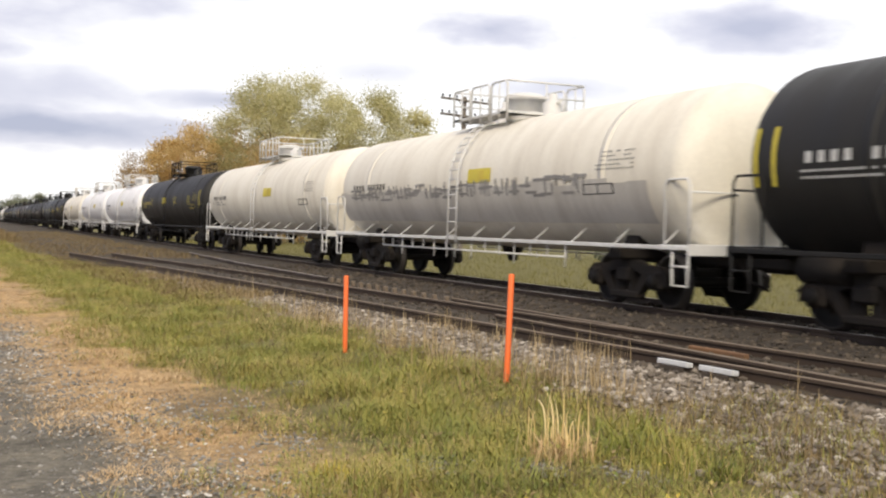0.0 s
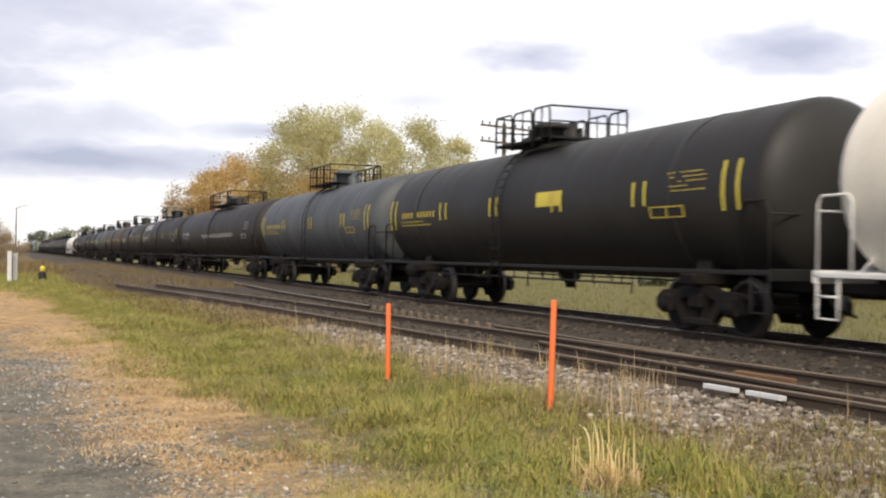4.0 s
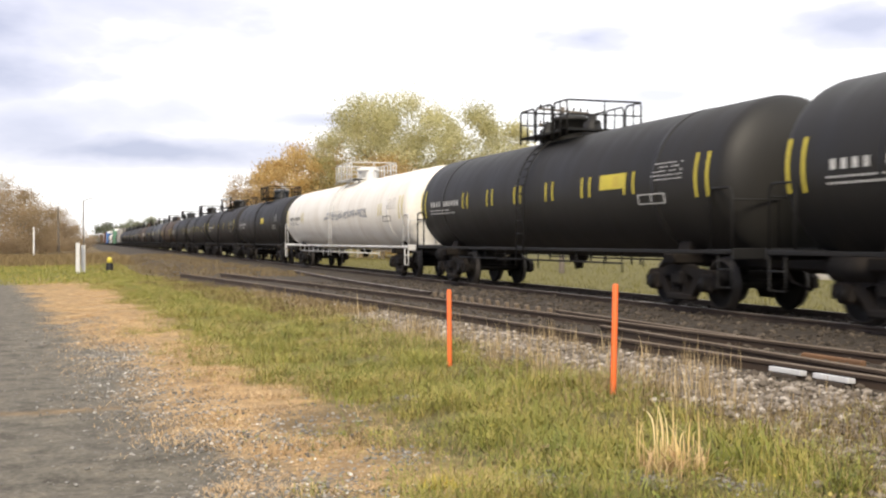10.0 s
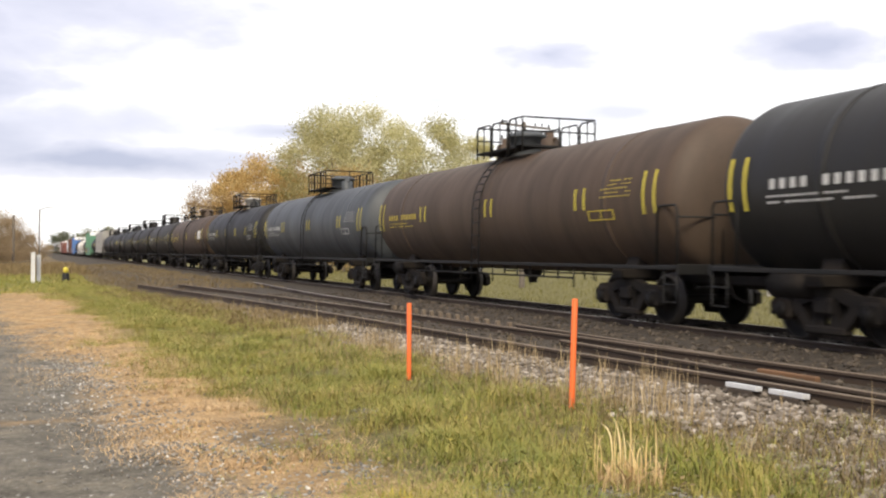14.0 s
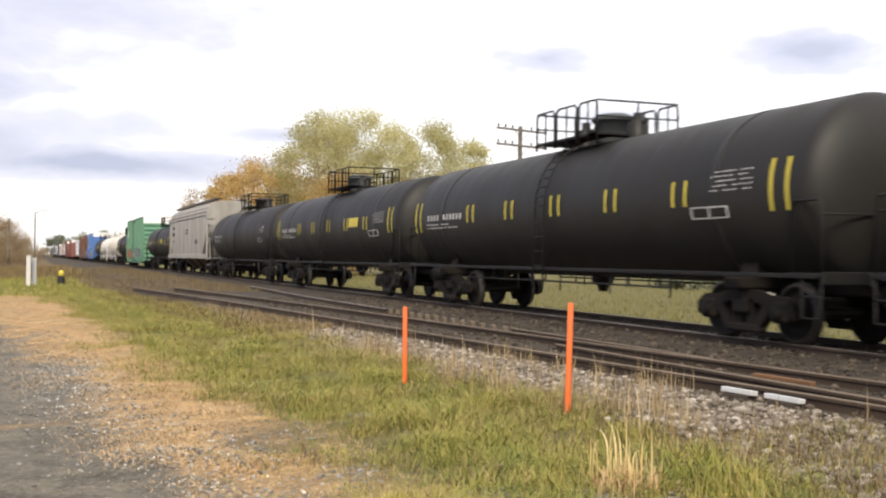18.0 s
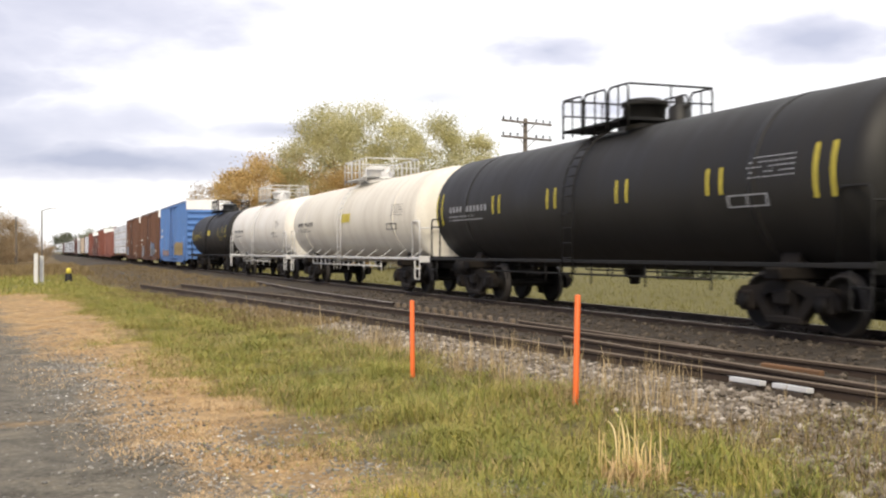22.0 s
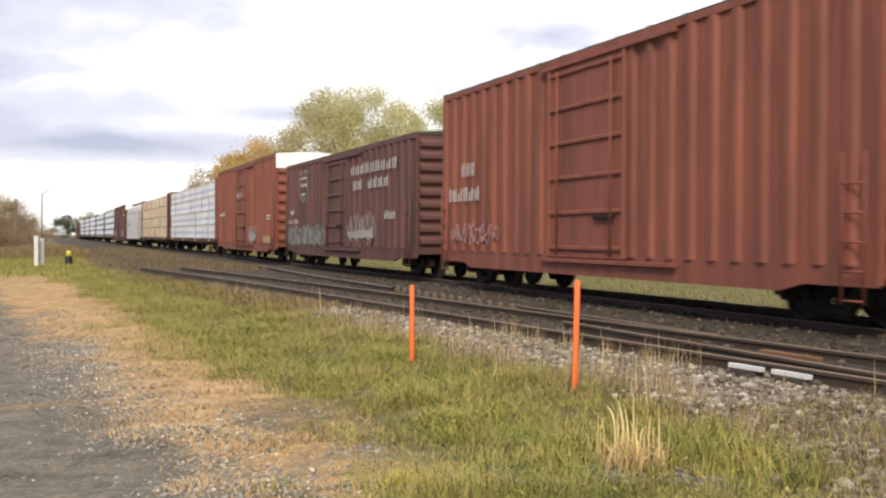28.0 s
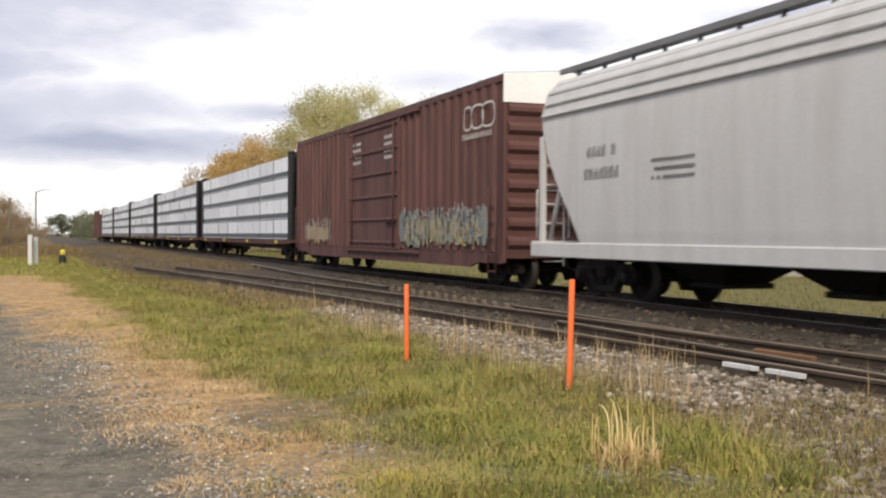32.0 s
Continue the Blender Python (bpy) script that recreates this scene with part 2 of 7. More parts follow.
WEED = mottled("dry_weed_stalks", [(0.1, (0.10, 0.069, 0.03)), (0.5, (0.195, 0.14, 0.062)), (0.9, (0.34, 0.25, 0.12))], 3, 0.85, 0.1, island=True, patch=0.25)
RUSTBAR = paint("orange_rust", (0.20, 0.105, 0.05), (0.10, 0.06, 0.035), 0.7, 0.85, False)
BEIGE = mottled("beige_seed_stalks", [(0.1, (0.22, 0.155, 0.08)), (0.5, (0.38, 0.285, 0.15)), (0.9, (0.58, 0.46, 0.27))], 3, 0.85, 0.1, island=True, patch=0.2)
LEAF_OB_STOPS = [(0.3, (0.23, 0.17, 0.095)), (0.65, (0.36, 0.268, 0.155)), (0.95, (0.47, 0.36, 0.22))]
BARK = mottled("bark", [(0.3, (0.15, 0.13, 0.10)), (0.7, (0.30, 0.265, 0.215))], 4, 0.9, 0.6)
POLEWOOD = mottled("weathered_pole_wood", [(0.3, (0.09, 0.075, 0.06)), (0.7, (0.20, 0.17, 0.14))], 6, 0.9, 0.5)


def foliage(name, stops):
    m, n, l, p = shader(name)
    g = n.new("ShaderNodeNewGeometry")
    k = noise_node(n, l, 0.25, 3)
    a = n.new("ShaderNodeMath")
    a.operation = "MULTIPLY_ADD"
    a.inputs[1].default_value = 0.5
    l.new(g.outputs["Random Per Island"], a.inputs[0])
    l.new(k.outputs["Fac"], a.inputs[2])
    r = ramp(n, l, a.outputs[0], stops)
    l.new(r.outputs["Color"], p.inputs["Base Color"])
    p.inputs["Roughness"].default_value = 0.8
    t = n.new("ShaderNodeBsdfTranslucent")
    l.new(r.outputs["Color"], t.inputs["Color"])
    x = n.new("ShaderNodeMixShader")
    x.inputs["Fac"].default_value = 0.5
    l.new(p.outputs["BSDF"], x.inputs[1])
    l.new(t.outputs["BSDF"], x.inputs[2])
    l.new(x.outputs["Shader"], n["Material Output"].inputs["Surface"])
    return m


LEAF_YG = foliage("yellow_green_leaves", [(0.3, (0.35, 0.335, 0.15)), (0.65, (0.54, 0.51, 0.25)), (0.95, (0.70, 0.65, 0.40))])
LEAF_OR = foliage("orange_leaves", [(0.3, (0.42, 0.285, 0.105)), (0.65, (0.60, 0.425, 0.17)), (0.95, (0.71, 0.55, 0.27))])
LEAF_BR = foliage("brown_leaves", [(0.3, (0.25, 0.17, 0.09)), (0.65, (0.38, 0.27, 0.15)), (0.95, (0.48, 0.36, 0.21))])
LEAF_OB = foliage("olive_brown_leaves", LEAF_OB_STOPS)
LEAF_DG = foliage("dull_green_leaves", [(0.3, (0.125, 0.145, 0.095)), (0.65, (0.205, 0.225, 0.145)), (0.95, (0.31, 0.31, 0.2))])


# ---- geometry ----
class Geo:
    """Gathers faces, with a material slot and a smooth flag for each."""

    def __init__(self):
        self.v, self.f, self.s, self.m = [], [], [], []
        self.slot = 0

    def add(self, verts, faces, smooth=False):
        k = len(self.v)
        self.v += [tuple(p) for p in verts]
        self.f += [tuple(i + k for i in q) for q in faces]
        self.s += [smooth] * len(faces)
        self.m += [self.slot] * len(faces)
        return self

    def box(self, x0, x1, y0, y1, z0, z1, c=0.0):
        """A box; c cuts its edges off."""
        if c <= 0:
            v = [(x, y, z) for x in (x0, x1) for y in (y0, y1) for z in (z0, z1)]
            return self.add(v, [(0, 1, 3, 2), (4, 6, 7, 5), (0, 4, 5, 1), (2, 3, 7, 6), (0, 2, 6, 4), (1, 5, 7, 3)])
        c = min(c, (x1 - x0) / 2.2, (y1 - y0) / 2.2, (z1 - z0) / 2.2)
        v, ix = [], {}
        for a, x in enumerate((x0, x1)):
            for b, y in enumerate((y0, y1)):
                for d, z in enumerate((z0, z1)):
                    sx, sy, sz = (c, -c)[a], (c, -c)[b], (c, -c)[d]
                    for ax, p in enumerate(((x, y + sy, z + sz), (x + sx, y, z + sz), (x + sx, y + sy, z))):
                        ix[a, b, d, ax] = len(v)
                        v.append(p)
        f = []
        for a in (0, 1):
            q = [ix[a, 0, 0, 0], ix[a, 0, 1, 0], ix[a, 1, 1, 0], ix[a, 1, 0, 0]]
            f.append(q if a == 0 else q[::-1])
            q = [ix[0, a, 0, 1], ix[1, a, 0, 1], ix[1, a, 1, 1], ix[0, a, 1, 1]]
            f.append(q if a == 0 else q[::-1])
            q = [ix[0, 0, a, 2], ix[0, 1, a, 2], ix[1, 1, a, 2], ix[1, 0, a, 2]]
            f.append(q if a == 0 else q[::-1])
        for a in (0, 1):
            for b in (0, 1):
                f.append([ix[a, b, 0, 0], ix[a, b, 1, 0], ix[a, b, 1, 1], ix[a, b, 0, 1]])
                f.append([ix[a, 0, b, 0], ix[a, 1, b, 0], ix[a, 1, b, 2], ix[a, 0, b, 2]])
                f.append([ix[0, a, b, 1], ix[1, a, b, 1], ix[1, a, b, 2], ix[0, a, b, 2]])
                for d in (0, 1):
                    f.append([ix[a, b, d, 0], ix[a, b, d, 1], ix[a, b, d, 2]])
        return self.add(v, f)

    def bar(self, p, q, r, n=6, cap=True):
        """A round bar from p to q."""
        p, q = Vector(p), Vector(q)
        d = (q - p).normalized()
        u = d.orthogonal().normalized()
        w = d.cross(u)
        v = []
        for e in (p, q):
            for i in range(n):
                a = 2 * math.pi * i / n
                v.append(e + (u * math.cos(a) + w * math.sin(a)) * r)
        self.add(v, [(i, (i + 1) % n, n + (i + 1) % n, n + i) for i in range(n)], True)
        if cap:
            self.add([], [])
            k = len(self.v) - 2 * n
            self.f += [tuple(range(k + n - 1, k - 1, -1)), tuple(range(k + n, k + 2 * n))]
            self.s += [False, False]
            self.m += [self.slot] * 2
        return self

    def path(self, pts, r, n=6):
        """One bent tube through the points."""
        pts = [Vector(q) for q in pts]
        u = (pts[1] - pts[0]).orthogonal().normalized()
        v = []
        for k, e in enumerate(pts):
            a = (e - pts[k - 1]).normalized() if k else (pts[1] - e).normalized()
            b = (pts[k + 1] - e).normalized() if k < len(pts) - 1 else a
            d = (a + b).normalized()
            u = (u - d * u.dot(d)).normalized()
            w = d.cross(u)
            v += [e + (u * math.cos(6.2832 * i / n) + w * math.sin(6.2832 * i / n)) * r for i in range(n)]
        m = len(pts)
        self.add(v, [(k * n + i, k * n + (i + 1) % n, (k + 1) * n + (i + 1) % n, (k + 1) * n + i) for k in range(m - 1) for i in range(n)], True)
        k = len(self.v) - m * n
        self.f += [tuple(range(k + n - 1, k - 1, -1)), tuple(range(k + (m - 1) * n, k + m * n))]
        self.s += [False, False]
        self.m += [self.slot] * 2
        return self

    def lathe_y(self, prof, n, x=0.0, z=0.0, smooth=True):
        """Rings of radius r at y, round an axis along y."""
        v = [(x + r * math.sin(2 * math.pi * i / n), y, z + r * math.cos(2 * math.pi * i / n)) for y, r in prof for i in range(n)]
        f = [(k * n + i, (k + 1) * n + i, (k + 1) * n + (i + 1) % n, k * n + (i + 1) % n) for k in range(len(prof) - 1) for i in range(n)]
        return self.add(v, f, smooth)

    def lathe_x(self, prof, n, y=0.0, z=0.0, smooth=True):
        v = [(x, y + r * math.sin(2 * math.pi * i / n), z + r * math.cos(2 * math.pi * i / n)) for x, r in prof for i in range(n)]
        f = [(k * n + i, k * n + (i + 1) % n, (k + 1) * n + (i + 1) % n, (k + 1) * n + i) for k in range(len(prof) - 1) for i in range(n)]
        return self.add(v, f, smooth)

    def lathe_z(self, prof, n, x=0.0, y=0.0, smooth=True):
        v = [(x + r * math.cos(2 * math.pi * i / n), y + r * math.sin(2 * math.pi * i / n), z) for z, r in prof for i in range(n)]
        f = [(k * n + i, k * n + (i + 1) % n, (k + 1) * n + (i + 1) % n, (k + 1) * n + i) for k in range(len(prof) - 1) for i in range(n)]
        return self.add(v, f, smooth)

    def mesh(self, name):
        me = bpy.data.meshes.new(name)
        me.from_pydata(self.v, [], self.f)
        me.polygons.foreach_set("use_smooth", self.s)
        me.polygons.foreach_set("material_index", self.m)
        for i in range(max(self.m, default=0) + 1):
            me.materials.append(None)
        me.update()
        return me


MESHES = {}


def shared(key, build):
    """One mesh for all parts that look alike."""
    if key not in MESHES:
        MESHES[key] = build().mesh(str(key[0]))
    return MESHES[key]


def part(name, geo, material, parent=None, label="", at=None):
    """A mesh object under a thing or a part; geo: a Geo or a shared mesh."""
    me = geo if isinstance(geo, bpy.types.Mesh) else geo.mesh(name)
    ob = new(name, me)
    for i, m in enumerate(material if isinstance(material, (list, tuple)) else [material]):
        if i < len(ob.material_slots):
            ob.material_slots[i].link = "OBJECT"
            ob.material_slots[i].material = m
    if parent is not None:
        ob.parent = parent
    if at is not None:
        ob.matrix_basis = at
    if label:
        ob["label"] = label
    return ob


# ---- ground ----
def profile(x):
    """Height of the ground across the line."""
    return float(np.interp(x, [-200, -6, 0, 2, 4, 4.8, 5.4, 6.0, 9.0, 9.6, 10.2, 12.8, 13.5, 15.0, 18, 60],
                           [-0.1, -0.05, 0, 0.06, 0.13, 0.17, 0.215, 0.245, 0.25, 0.24, 0.26, 0.26, 0.16, -0.15, -0.3, -0.3]))


def ground_z(x, y):
    """Height of the uneven ground."""
    if abs(x) > 30 or not -10 < y < 120:
        return profile(x)
    b = 0.06 * noise.noise((x * 0.9, y * 0.9, 0)) + 0.02 * noise.noise((x * 2.2, y * 2.2, 4))
    return profile(x) + b * (0.25 if x < 0.5 - 0.07 * y or 6 < x < 13.4 else 1.0)


def spur_x(y):
    """Middle of the spur, which bears away from the main track."""
    return float(np.interp(y, [-40, -25, -10, 0, 8, 12, 19, 23, 30, 45, 70], [11.5, 11.0, 9.3, 8.25, 7.57, 7.2, 6.68, 6.38, 5.75, 4.1, 1.5]))


HOLLOW = (1.88, 8.85)       # a bare gritty hollow in the verge
GRITTY = ((2.2, 7.35, 0.22), (3.32, 5.85, 0.16), (3.78, 5.45, 0.18), (2.75, 6.15, 0.16), (2.9, 9.6, 0.14))      # smaller bare spots


def ground_material():
    m, n, l, p = shader("ground_cover")
    g = n.new("ShaderNodeTexCoord")
    sep = n.new("ShaderNodeSeparateXYZ")
    l.new(g.outputs["Object"], sep.inputs["Vector"])
    wob = noise_node(n, l, 0.55, 5, 0.65)
    big = noise_node(n, l, 0.09, 4, 0.6)
    fine = noise_node(n, l, 22, 5, 0.75)

    def math_node(op, a, b):
        k = n.new("ShaderNodeMath")
        k.operation = op
        for i, q in enumerate((a, b)):
            if isinstance(q, (int, float)):
                k.inputs[i].default_value = q
            else:
                l.new(q, k.inputs[i])
        return k.outputs[0]

    # distance to the right of the road's edge, which bears a little to the left ahead
    edge = math_node("ADD", sep.outputs["X"], math_node("MULTIPLY", sep.outputs["Y"], 0.075))
    edge = math_node("ADD", edge, math_node("MULTIPLY", math_node("SUBTRACT", wob.outputs["Fac"], 0.5), 1.9))
    grain = math_node("MULTIPLY", math_node("SUBTRACT", fine.outputs["Fac"], 0.5), 0.9)
    edge = math_node("ADD", edge, grain)
    close_by = math_node("MAXIMUM", math_node("SUBTRACT", 12.0, sep.outputs["Y"]), 0.0)
    edge = math_node("SUBTRACT", edge, math_node("MULTIPLY", close_by, 0.06))
    bay = math_node("MAXIMUM", math_node("SUBTRACT", 1.0, math_node("ABSOLUTE", math_node("DIVIDE", math_node("SUBTRACT", sep.outputs["Y"], 14.8), 3.4), 0.0)), 0.0)
    edge = math_node("SUBTRACT", edge, math_node("MULTIPLY", bay, 0.5))
    ahead = math_node("MAXIMUM", math_node("SUBTRACT", sep.outputs["Y"], 15.0), 0.0)
    edge = math_node("ADD", edge, math_node("MULTIPLY", math_node("MULTIPLY", ahead, ahead), 0.0006))
    road = ramp(n, l, fine.outputs["Fac"], [(0.25, (0.11, 0.098, 0.081)), (0.5, (0.18, 0.164, 0.138)), (0.75, (0.31, 0.286, 0.246))]).outputs["Color"]
    straw = ramp(n, l, fine.outputs["Fac"], [(0.25, (0.24, 0.15, 0.066)), (0.5, (0.48, 0.325, 0.17)), (0.8, (0.75, 0.57, 0.34))]).outputs["Color"]
    green = ramp(n, l, fine.outputs["Fac"], [(0.25, (0.06, 0.062, 0.02)), (0.5, (0.155, 0.14, 0.05)), (0.8, (0.34, 0.275, 0.12))]).outputs["Color"]
    weed = ramp(n, l, fine.outputs["Fac"], [(0.25, (0.09, 0.065, 0.032)), (0.5, (0.19, 0.135, 0.066)), (0.8, (0.32, 0.24, 0.125))]).outputs["Color"]
    shoulder_soil = ramp(n, l, fine.outputs["Fac"], [(0.25, (0.085, 0.066, 0.045)), (0.5, (0.165, 0.132, 0.096)), (0.8, (0.29, 0.24, 0.185))]).outputs["Color"]
    rock = ramp(n, l, fine.outputs["Fac"], [(0.25, (0.03, 0.0235, 0.017)), (0.5, (0.068, 0.054, 0.04)), (0.8, (0.13, 0.105, 0.08))]).outputs["Color"]
    field = ramp(n, l, fine.outputs["Fac"], [(0.25, (0.075, 0.075, 0.02)), (0.5, (0.155, 0.14, 0.038)), (0.8, (0.27, 0.225, 0.075))]).outputs["Color"]

    def step(a, b, v):
        r = n.new("ShaderNodeMapRange")
        r.inputs["From Min"].default_value, r.inputs["From Max"].default_value = a, b
        l.new(v, r.inputs["Value"])
        return r.outputs["Result"]

    # thin spots in the dead grass: bare grit and green shoots
    thin = noise_node(n, l, 1.5, 6, 0.72)
    straw = mix(n, l, step(0.58, 0.70, thin.outputs["Fac"]), straw, mix(n, l, 0.35, road, weed))
    straw = mix(n, l, math_node("MULTIPLY", step(0.40, 0.32, thin.outputs["Fac"]), 0.7), straw, green)
    # a sandy streak lies across the road
    streak = math_node("ABSOLUTE", math_node("ADD", math_node("SUBTRACT", sep.outputs["Y"], 10.6), math_node("MULTIPLY", math_node("SUBTRACT", wob.outputs["Fac"], 0.5), 1.5)), 0.0)
    road = mix(n, l, math_node("MULTIPLY", step(0.3, 0.05, streak), 0.55), road, (0.36, 0.24, 0.12))
    col = mix(n, l, step(1.2, 1.7, edge), road, straw)
    wide = math_node("ADD", math_node("ADD", sep.outputs["X"], math_node("MULTIPLY", math_node("SUBTRACT", wob.outputs["Fac"], 0.5), 1.6)), grain)
    wide = math_node("ADD", wide, math_node("MULTIPLY", step(10, 45, sep.outputs["Y"]), 1.3))
    col = mix(n, l, step(1.9, 2.6, wide), col, mix(n, l, step(0.56, 0.66, wob.outputs["Fac"]), green, straw))
    x = math_node("ADD", sep.outputs["X"], math_node("MULTIPLY", math_node("SUBTRACT", wob.outputs["Fac"], 0.5), 1.2))
    far = math_node("ADD", x, math_node("MULTIPLY", step(22, 70, sep.outputs["Y"]), 4.5))
    col = mix(n, l, step(4.5, 5.0, far), col, weed)
    col = mix(n, l, step(5.0, 5.5, x), col, mix(n, l, step(16, 28, sep.outputs["Y"]), shoulder_soil, weed))
    col = mix(n, l, step(6.3, 6.7, math_node("ADD", x, math_node("MULTIPLY", math_node("SUBTRACT", sep.outputs["Y"], 8.0), 0.1))), col, rock)
    col = mix(n, l, step(13.6, 14.6, x), col, field)
    left = math_node("ADD", math_node("MULTIPLY", x, -1.0), math_node("MULTIPLY", sep.outputs["Y"], -0.02))
    col = mix(n, l, step(3.6, 4.4, left), col, green)
    # green verge, then brown weeds, where the road bears off
    verge = math_node("ADD", sep.outputs["Y"], math_node("MULTIPLY", math_node("SUBTRACT", wob.outputs["Fac"], 0.5), 30.0))
    near_side = step(3.6, 2.6, sep.outputs["X"])
    off_road = math_node("MULTIPLY", near_side, step(1.2, 1.7, edge))
    col = mix(n, l, math_node("MULTIPLY", off_road, step(38, 52, verge)), col, green)
    col = mix(n, l, math_node("MULTIPLY", near_side, step(66, 84, verge)), col, weed)
    # a thin gritty hollow between the dead grass and the green
    hx = math_node("DIVIDE", math_node("SUBTRACT", sep.outputs["X"], HOLLOW[0]), 0.42)
    hy = math_node("DIVIDE", math_node("SUBTRACT", sep.outputs["Y"], HOLLOW[1]), 0.75)
    hollow = math_node("ADD", math_node("ADD", math_node("MULTIPLY", hx, hx), math_node("MULTIPLY", hy, hy)), math_node("MULTIPLY", math_node("SUBTRACT", fine.outputs["Fac"], 0.5), 3.0))
    col = mix(n, l, math_node("MULTIPLY", step(1.3, 0.5, hollow), 0.65), col, weed)
    mott = noise_node(n, l, 3.1, 6, 0.7)
    patch = ramp(n, l, mott.outputs["Fac"], [(0.33, (0.40, 0.38, 0.33)), (0.52, (0.97, 0.96, 0.9)), (0.68, (1.45, 1.38, 1.2))]).outputs["Color"]
    col = mix(n, l, 0.85, col, patch, "MULTIPLY")
    col = mix(n, l, 0.35, col, mix(n, l, big.outputs["Fac"], (0.35, 0.33, 0.3), (1.0, 0.98, 0.9)), "MULTIPLY")
    l.new(col, p.inputs["Base Color"])
    p.inputs["Roughness"].default_value = 0.95
    b = n.new("ShaderNodeBump")
    b.inputs["Strength"].default_value, b.inputs["Distance"].default_value = 0.7, 0.04
    l.new(fine.outputs["Fac"], b.inputs["Height"])
    l.new(b.outputs["Normal"], p.inputs["Normal"])
    return m


def build_ground():
    xs = [-3000, -800, -200, -60, -30, -15, -10] + list(np.arange(-8, 20.01, 0.25)) + [22, 26, 32, 40, 60, 100, 200, 400, 900, 3000]
    ys = [-3000, -600, -150, -60, -30, -15] + list(np.arange(-8, 40, 0.4)) + list(np.arange(40, 120, 4)) + [130, 160, 200, 300, 500, 900, 1600, 4000]
    v = []
    for y in ys:
        for x in xs:
            v.append((x, y, ground_z(x, y)))
    w = len(xs)
    g = Geo().add(v, [(j * w + i, j * w + i + 1, (j + 1) * w + i + 1, (j + 1) * w + i) for j in range(len(ys) - 1) for i in range(w - 1)], True)
    tagged(part("ground", g, ground_material()), "gravel road edge, dry and green grass, ballast and field", "ground", kind="structure")


build_ground()


# ---- track ----
def rail_geo(xf, y0, y1, step):
    """A rail, swept along y."""
    prof = [(-0.07, 0), (-0.07, 0.015), (-0.012, 0.035), (-0.012, 0.12), (-0.036, 0.135), (-0.036, 0.165), (-0.028, 0.172), (0.028, 0.172), (0.036, 0.165), (0.036, 0.135), (0.012, 0.12), (0.012, 0.035), (0.07, 0.015), (0.07, 0)]
    ys = list(np.arange(y0, y1 + 1e-6, step))
    k = len(prof)
    v = [(xf(y) + a, y, RAIL - 0.172 + b) for y in ys for a, b in prof]
    g = Geo()
    f, head = [], []
    for j in range(len(ys) - 1):
        for i in range(k - 1):
            q = (j * k + i, j * k + i + 1, (j + 1) * k + i + 1, (j + 1) * k + i)
            (head if i in (5, 6, 7) else f).append(q)
    g.add(v, f)
    g.slot = 1
    n = len(g.f)
    g.f += head
    g.s += [False] * len(head)
    g.m += [1] * len(head)
    return g


def track(name, label, xf, y0, y1, step, shiny):
    t = new(name)
    tagged(t, label, "railway track", kind="structure")
    for side in (-0.7535, 0.7535):
        part("rail", rail_geo(lambda y: xf(y) + side, y0, y1, step), [RAILM, SHINE if shiny else RUSTHEAD], t)
    return t


main_track = track("main_track", "main railway track of worn steel rails on dark ballast", lambda y: MAIN, -80, 1600, 20, True)
spur_track = track("spur_track", "rusty weed-grown spur track bearing off from the main line", spur_x, -24, 42, 1, False)


def ties(parent, xf, y0, y1, gap, near):
    """Wooden ties: those near by are parts, the rest one part."""
    me = [shared(("tie", i), lambda: Geo().box(-1.3, 1.3, -0.115, 0.115, -0.2, 0.0, 0.012)) for i in range(1)][0]
    rest = Geo()
    y = y0
    while y < y1:
        dx, dz = random.uniform(-0.05, 0.05), random.uniform(-0.012, 0.012)
        z = RAIL - 0.17 + dz
        if near[0] < y < near[1]:
            slope = math.degrees(math.atan2(xf(y + 0.5) - xf(y - 0.5), 1.0))
            part("tie", me, TIE, parent, at=pose(xf(y) + dx, y, z, 0, 0, -slope + random.uniform(-1.5, 1.5)))
        else:
            rest.box(xf(y) - 1.3 + dx, xf(y) + 1.3 + dx, y - 0.115, y + 0.115, z - 0.2, z)
        y += gap * random.uniform(0.94, 1.06)
    if rest.f:
        tagged(part("far_ties", rest, TIE, parent), kind="stuff")


ties(main_track, lambda y: MAIN, -20, 160, 0.53, (3, 45))
ties(spur_track, spur_x, -20, 41, 0.55, (2, 41))


def closure_x(y):
    return float(np.interp(y, [4, 17, 25, 33, 45], [8.12, 8.07, 8.05, 8.05, 8.6]))


part("closure_rail", rail_geo(closure_x, 24.6, 44.6, 1), [RAILM, SHINE], spur_track)
part("closure_rail", rail_geo(closure_x, 11.4, 17.4, 1), [RAILM, RUSTHEAD], spur_track)
part("guard_rail", rail_geo(lambda y: 7.2, 3, 14, 1), [RAILM, RUSTHEAD], spur_track)
for i in range(14):
    part("rail_brace", shared(("brace_block",), lambda: Geo().box(-0.04, 0.04, -0.05, 0.05, 0, 0.2, 0.012)), RUSTHEAD, spur_track, at=pose(8.1, 17.75 + 0.51 * i, RAIL - 0.19, 0, random.uniform(-12, -4), random.uniform(-7, 7)))


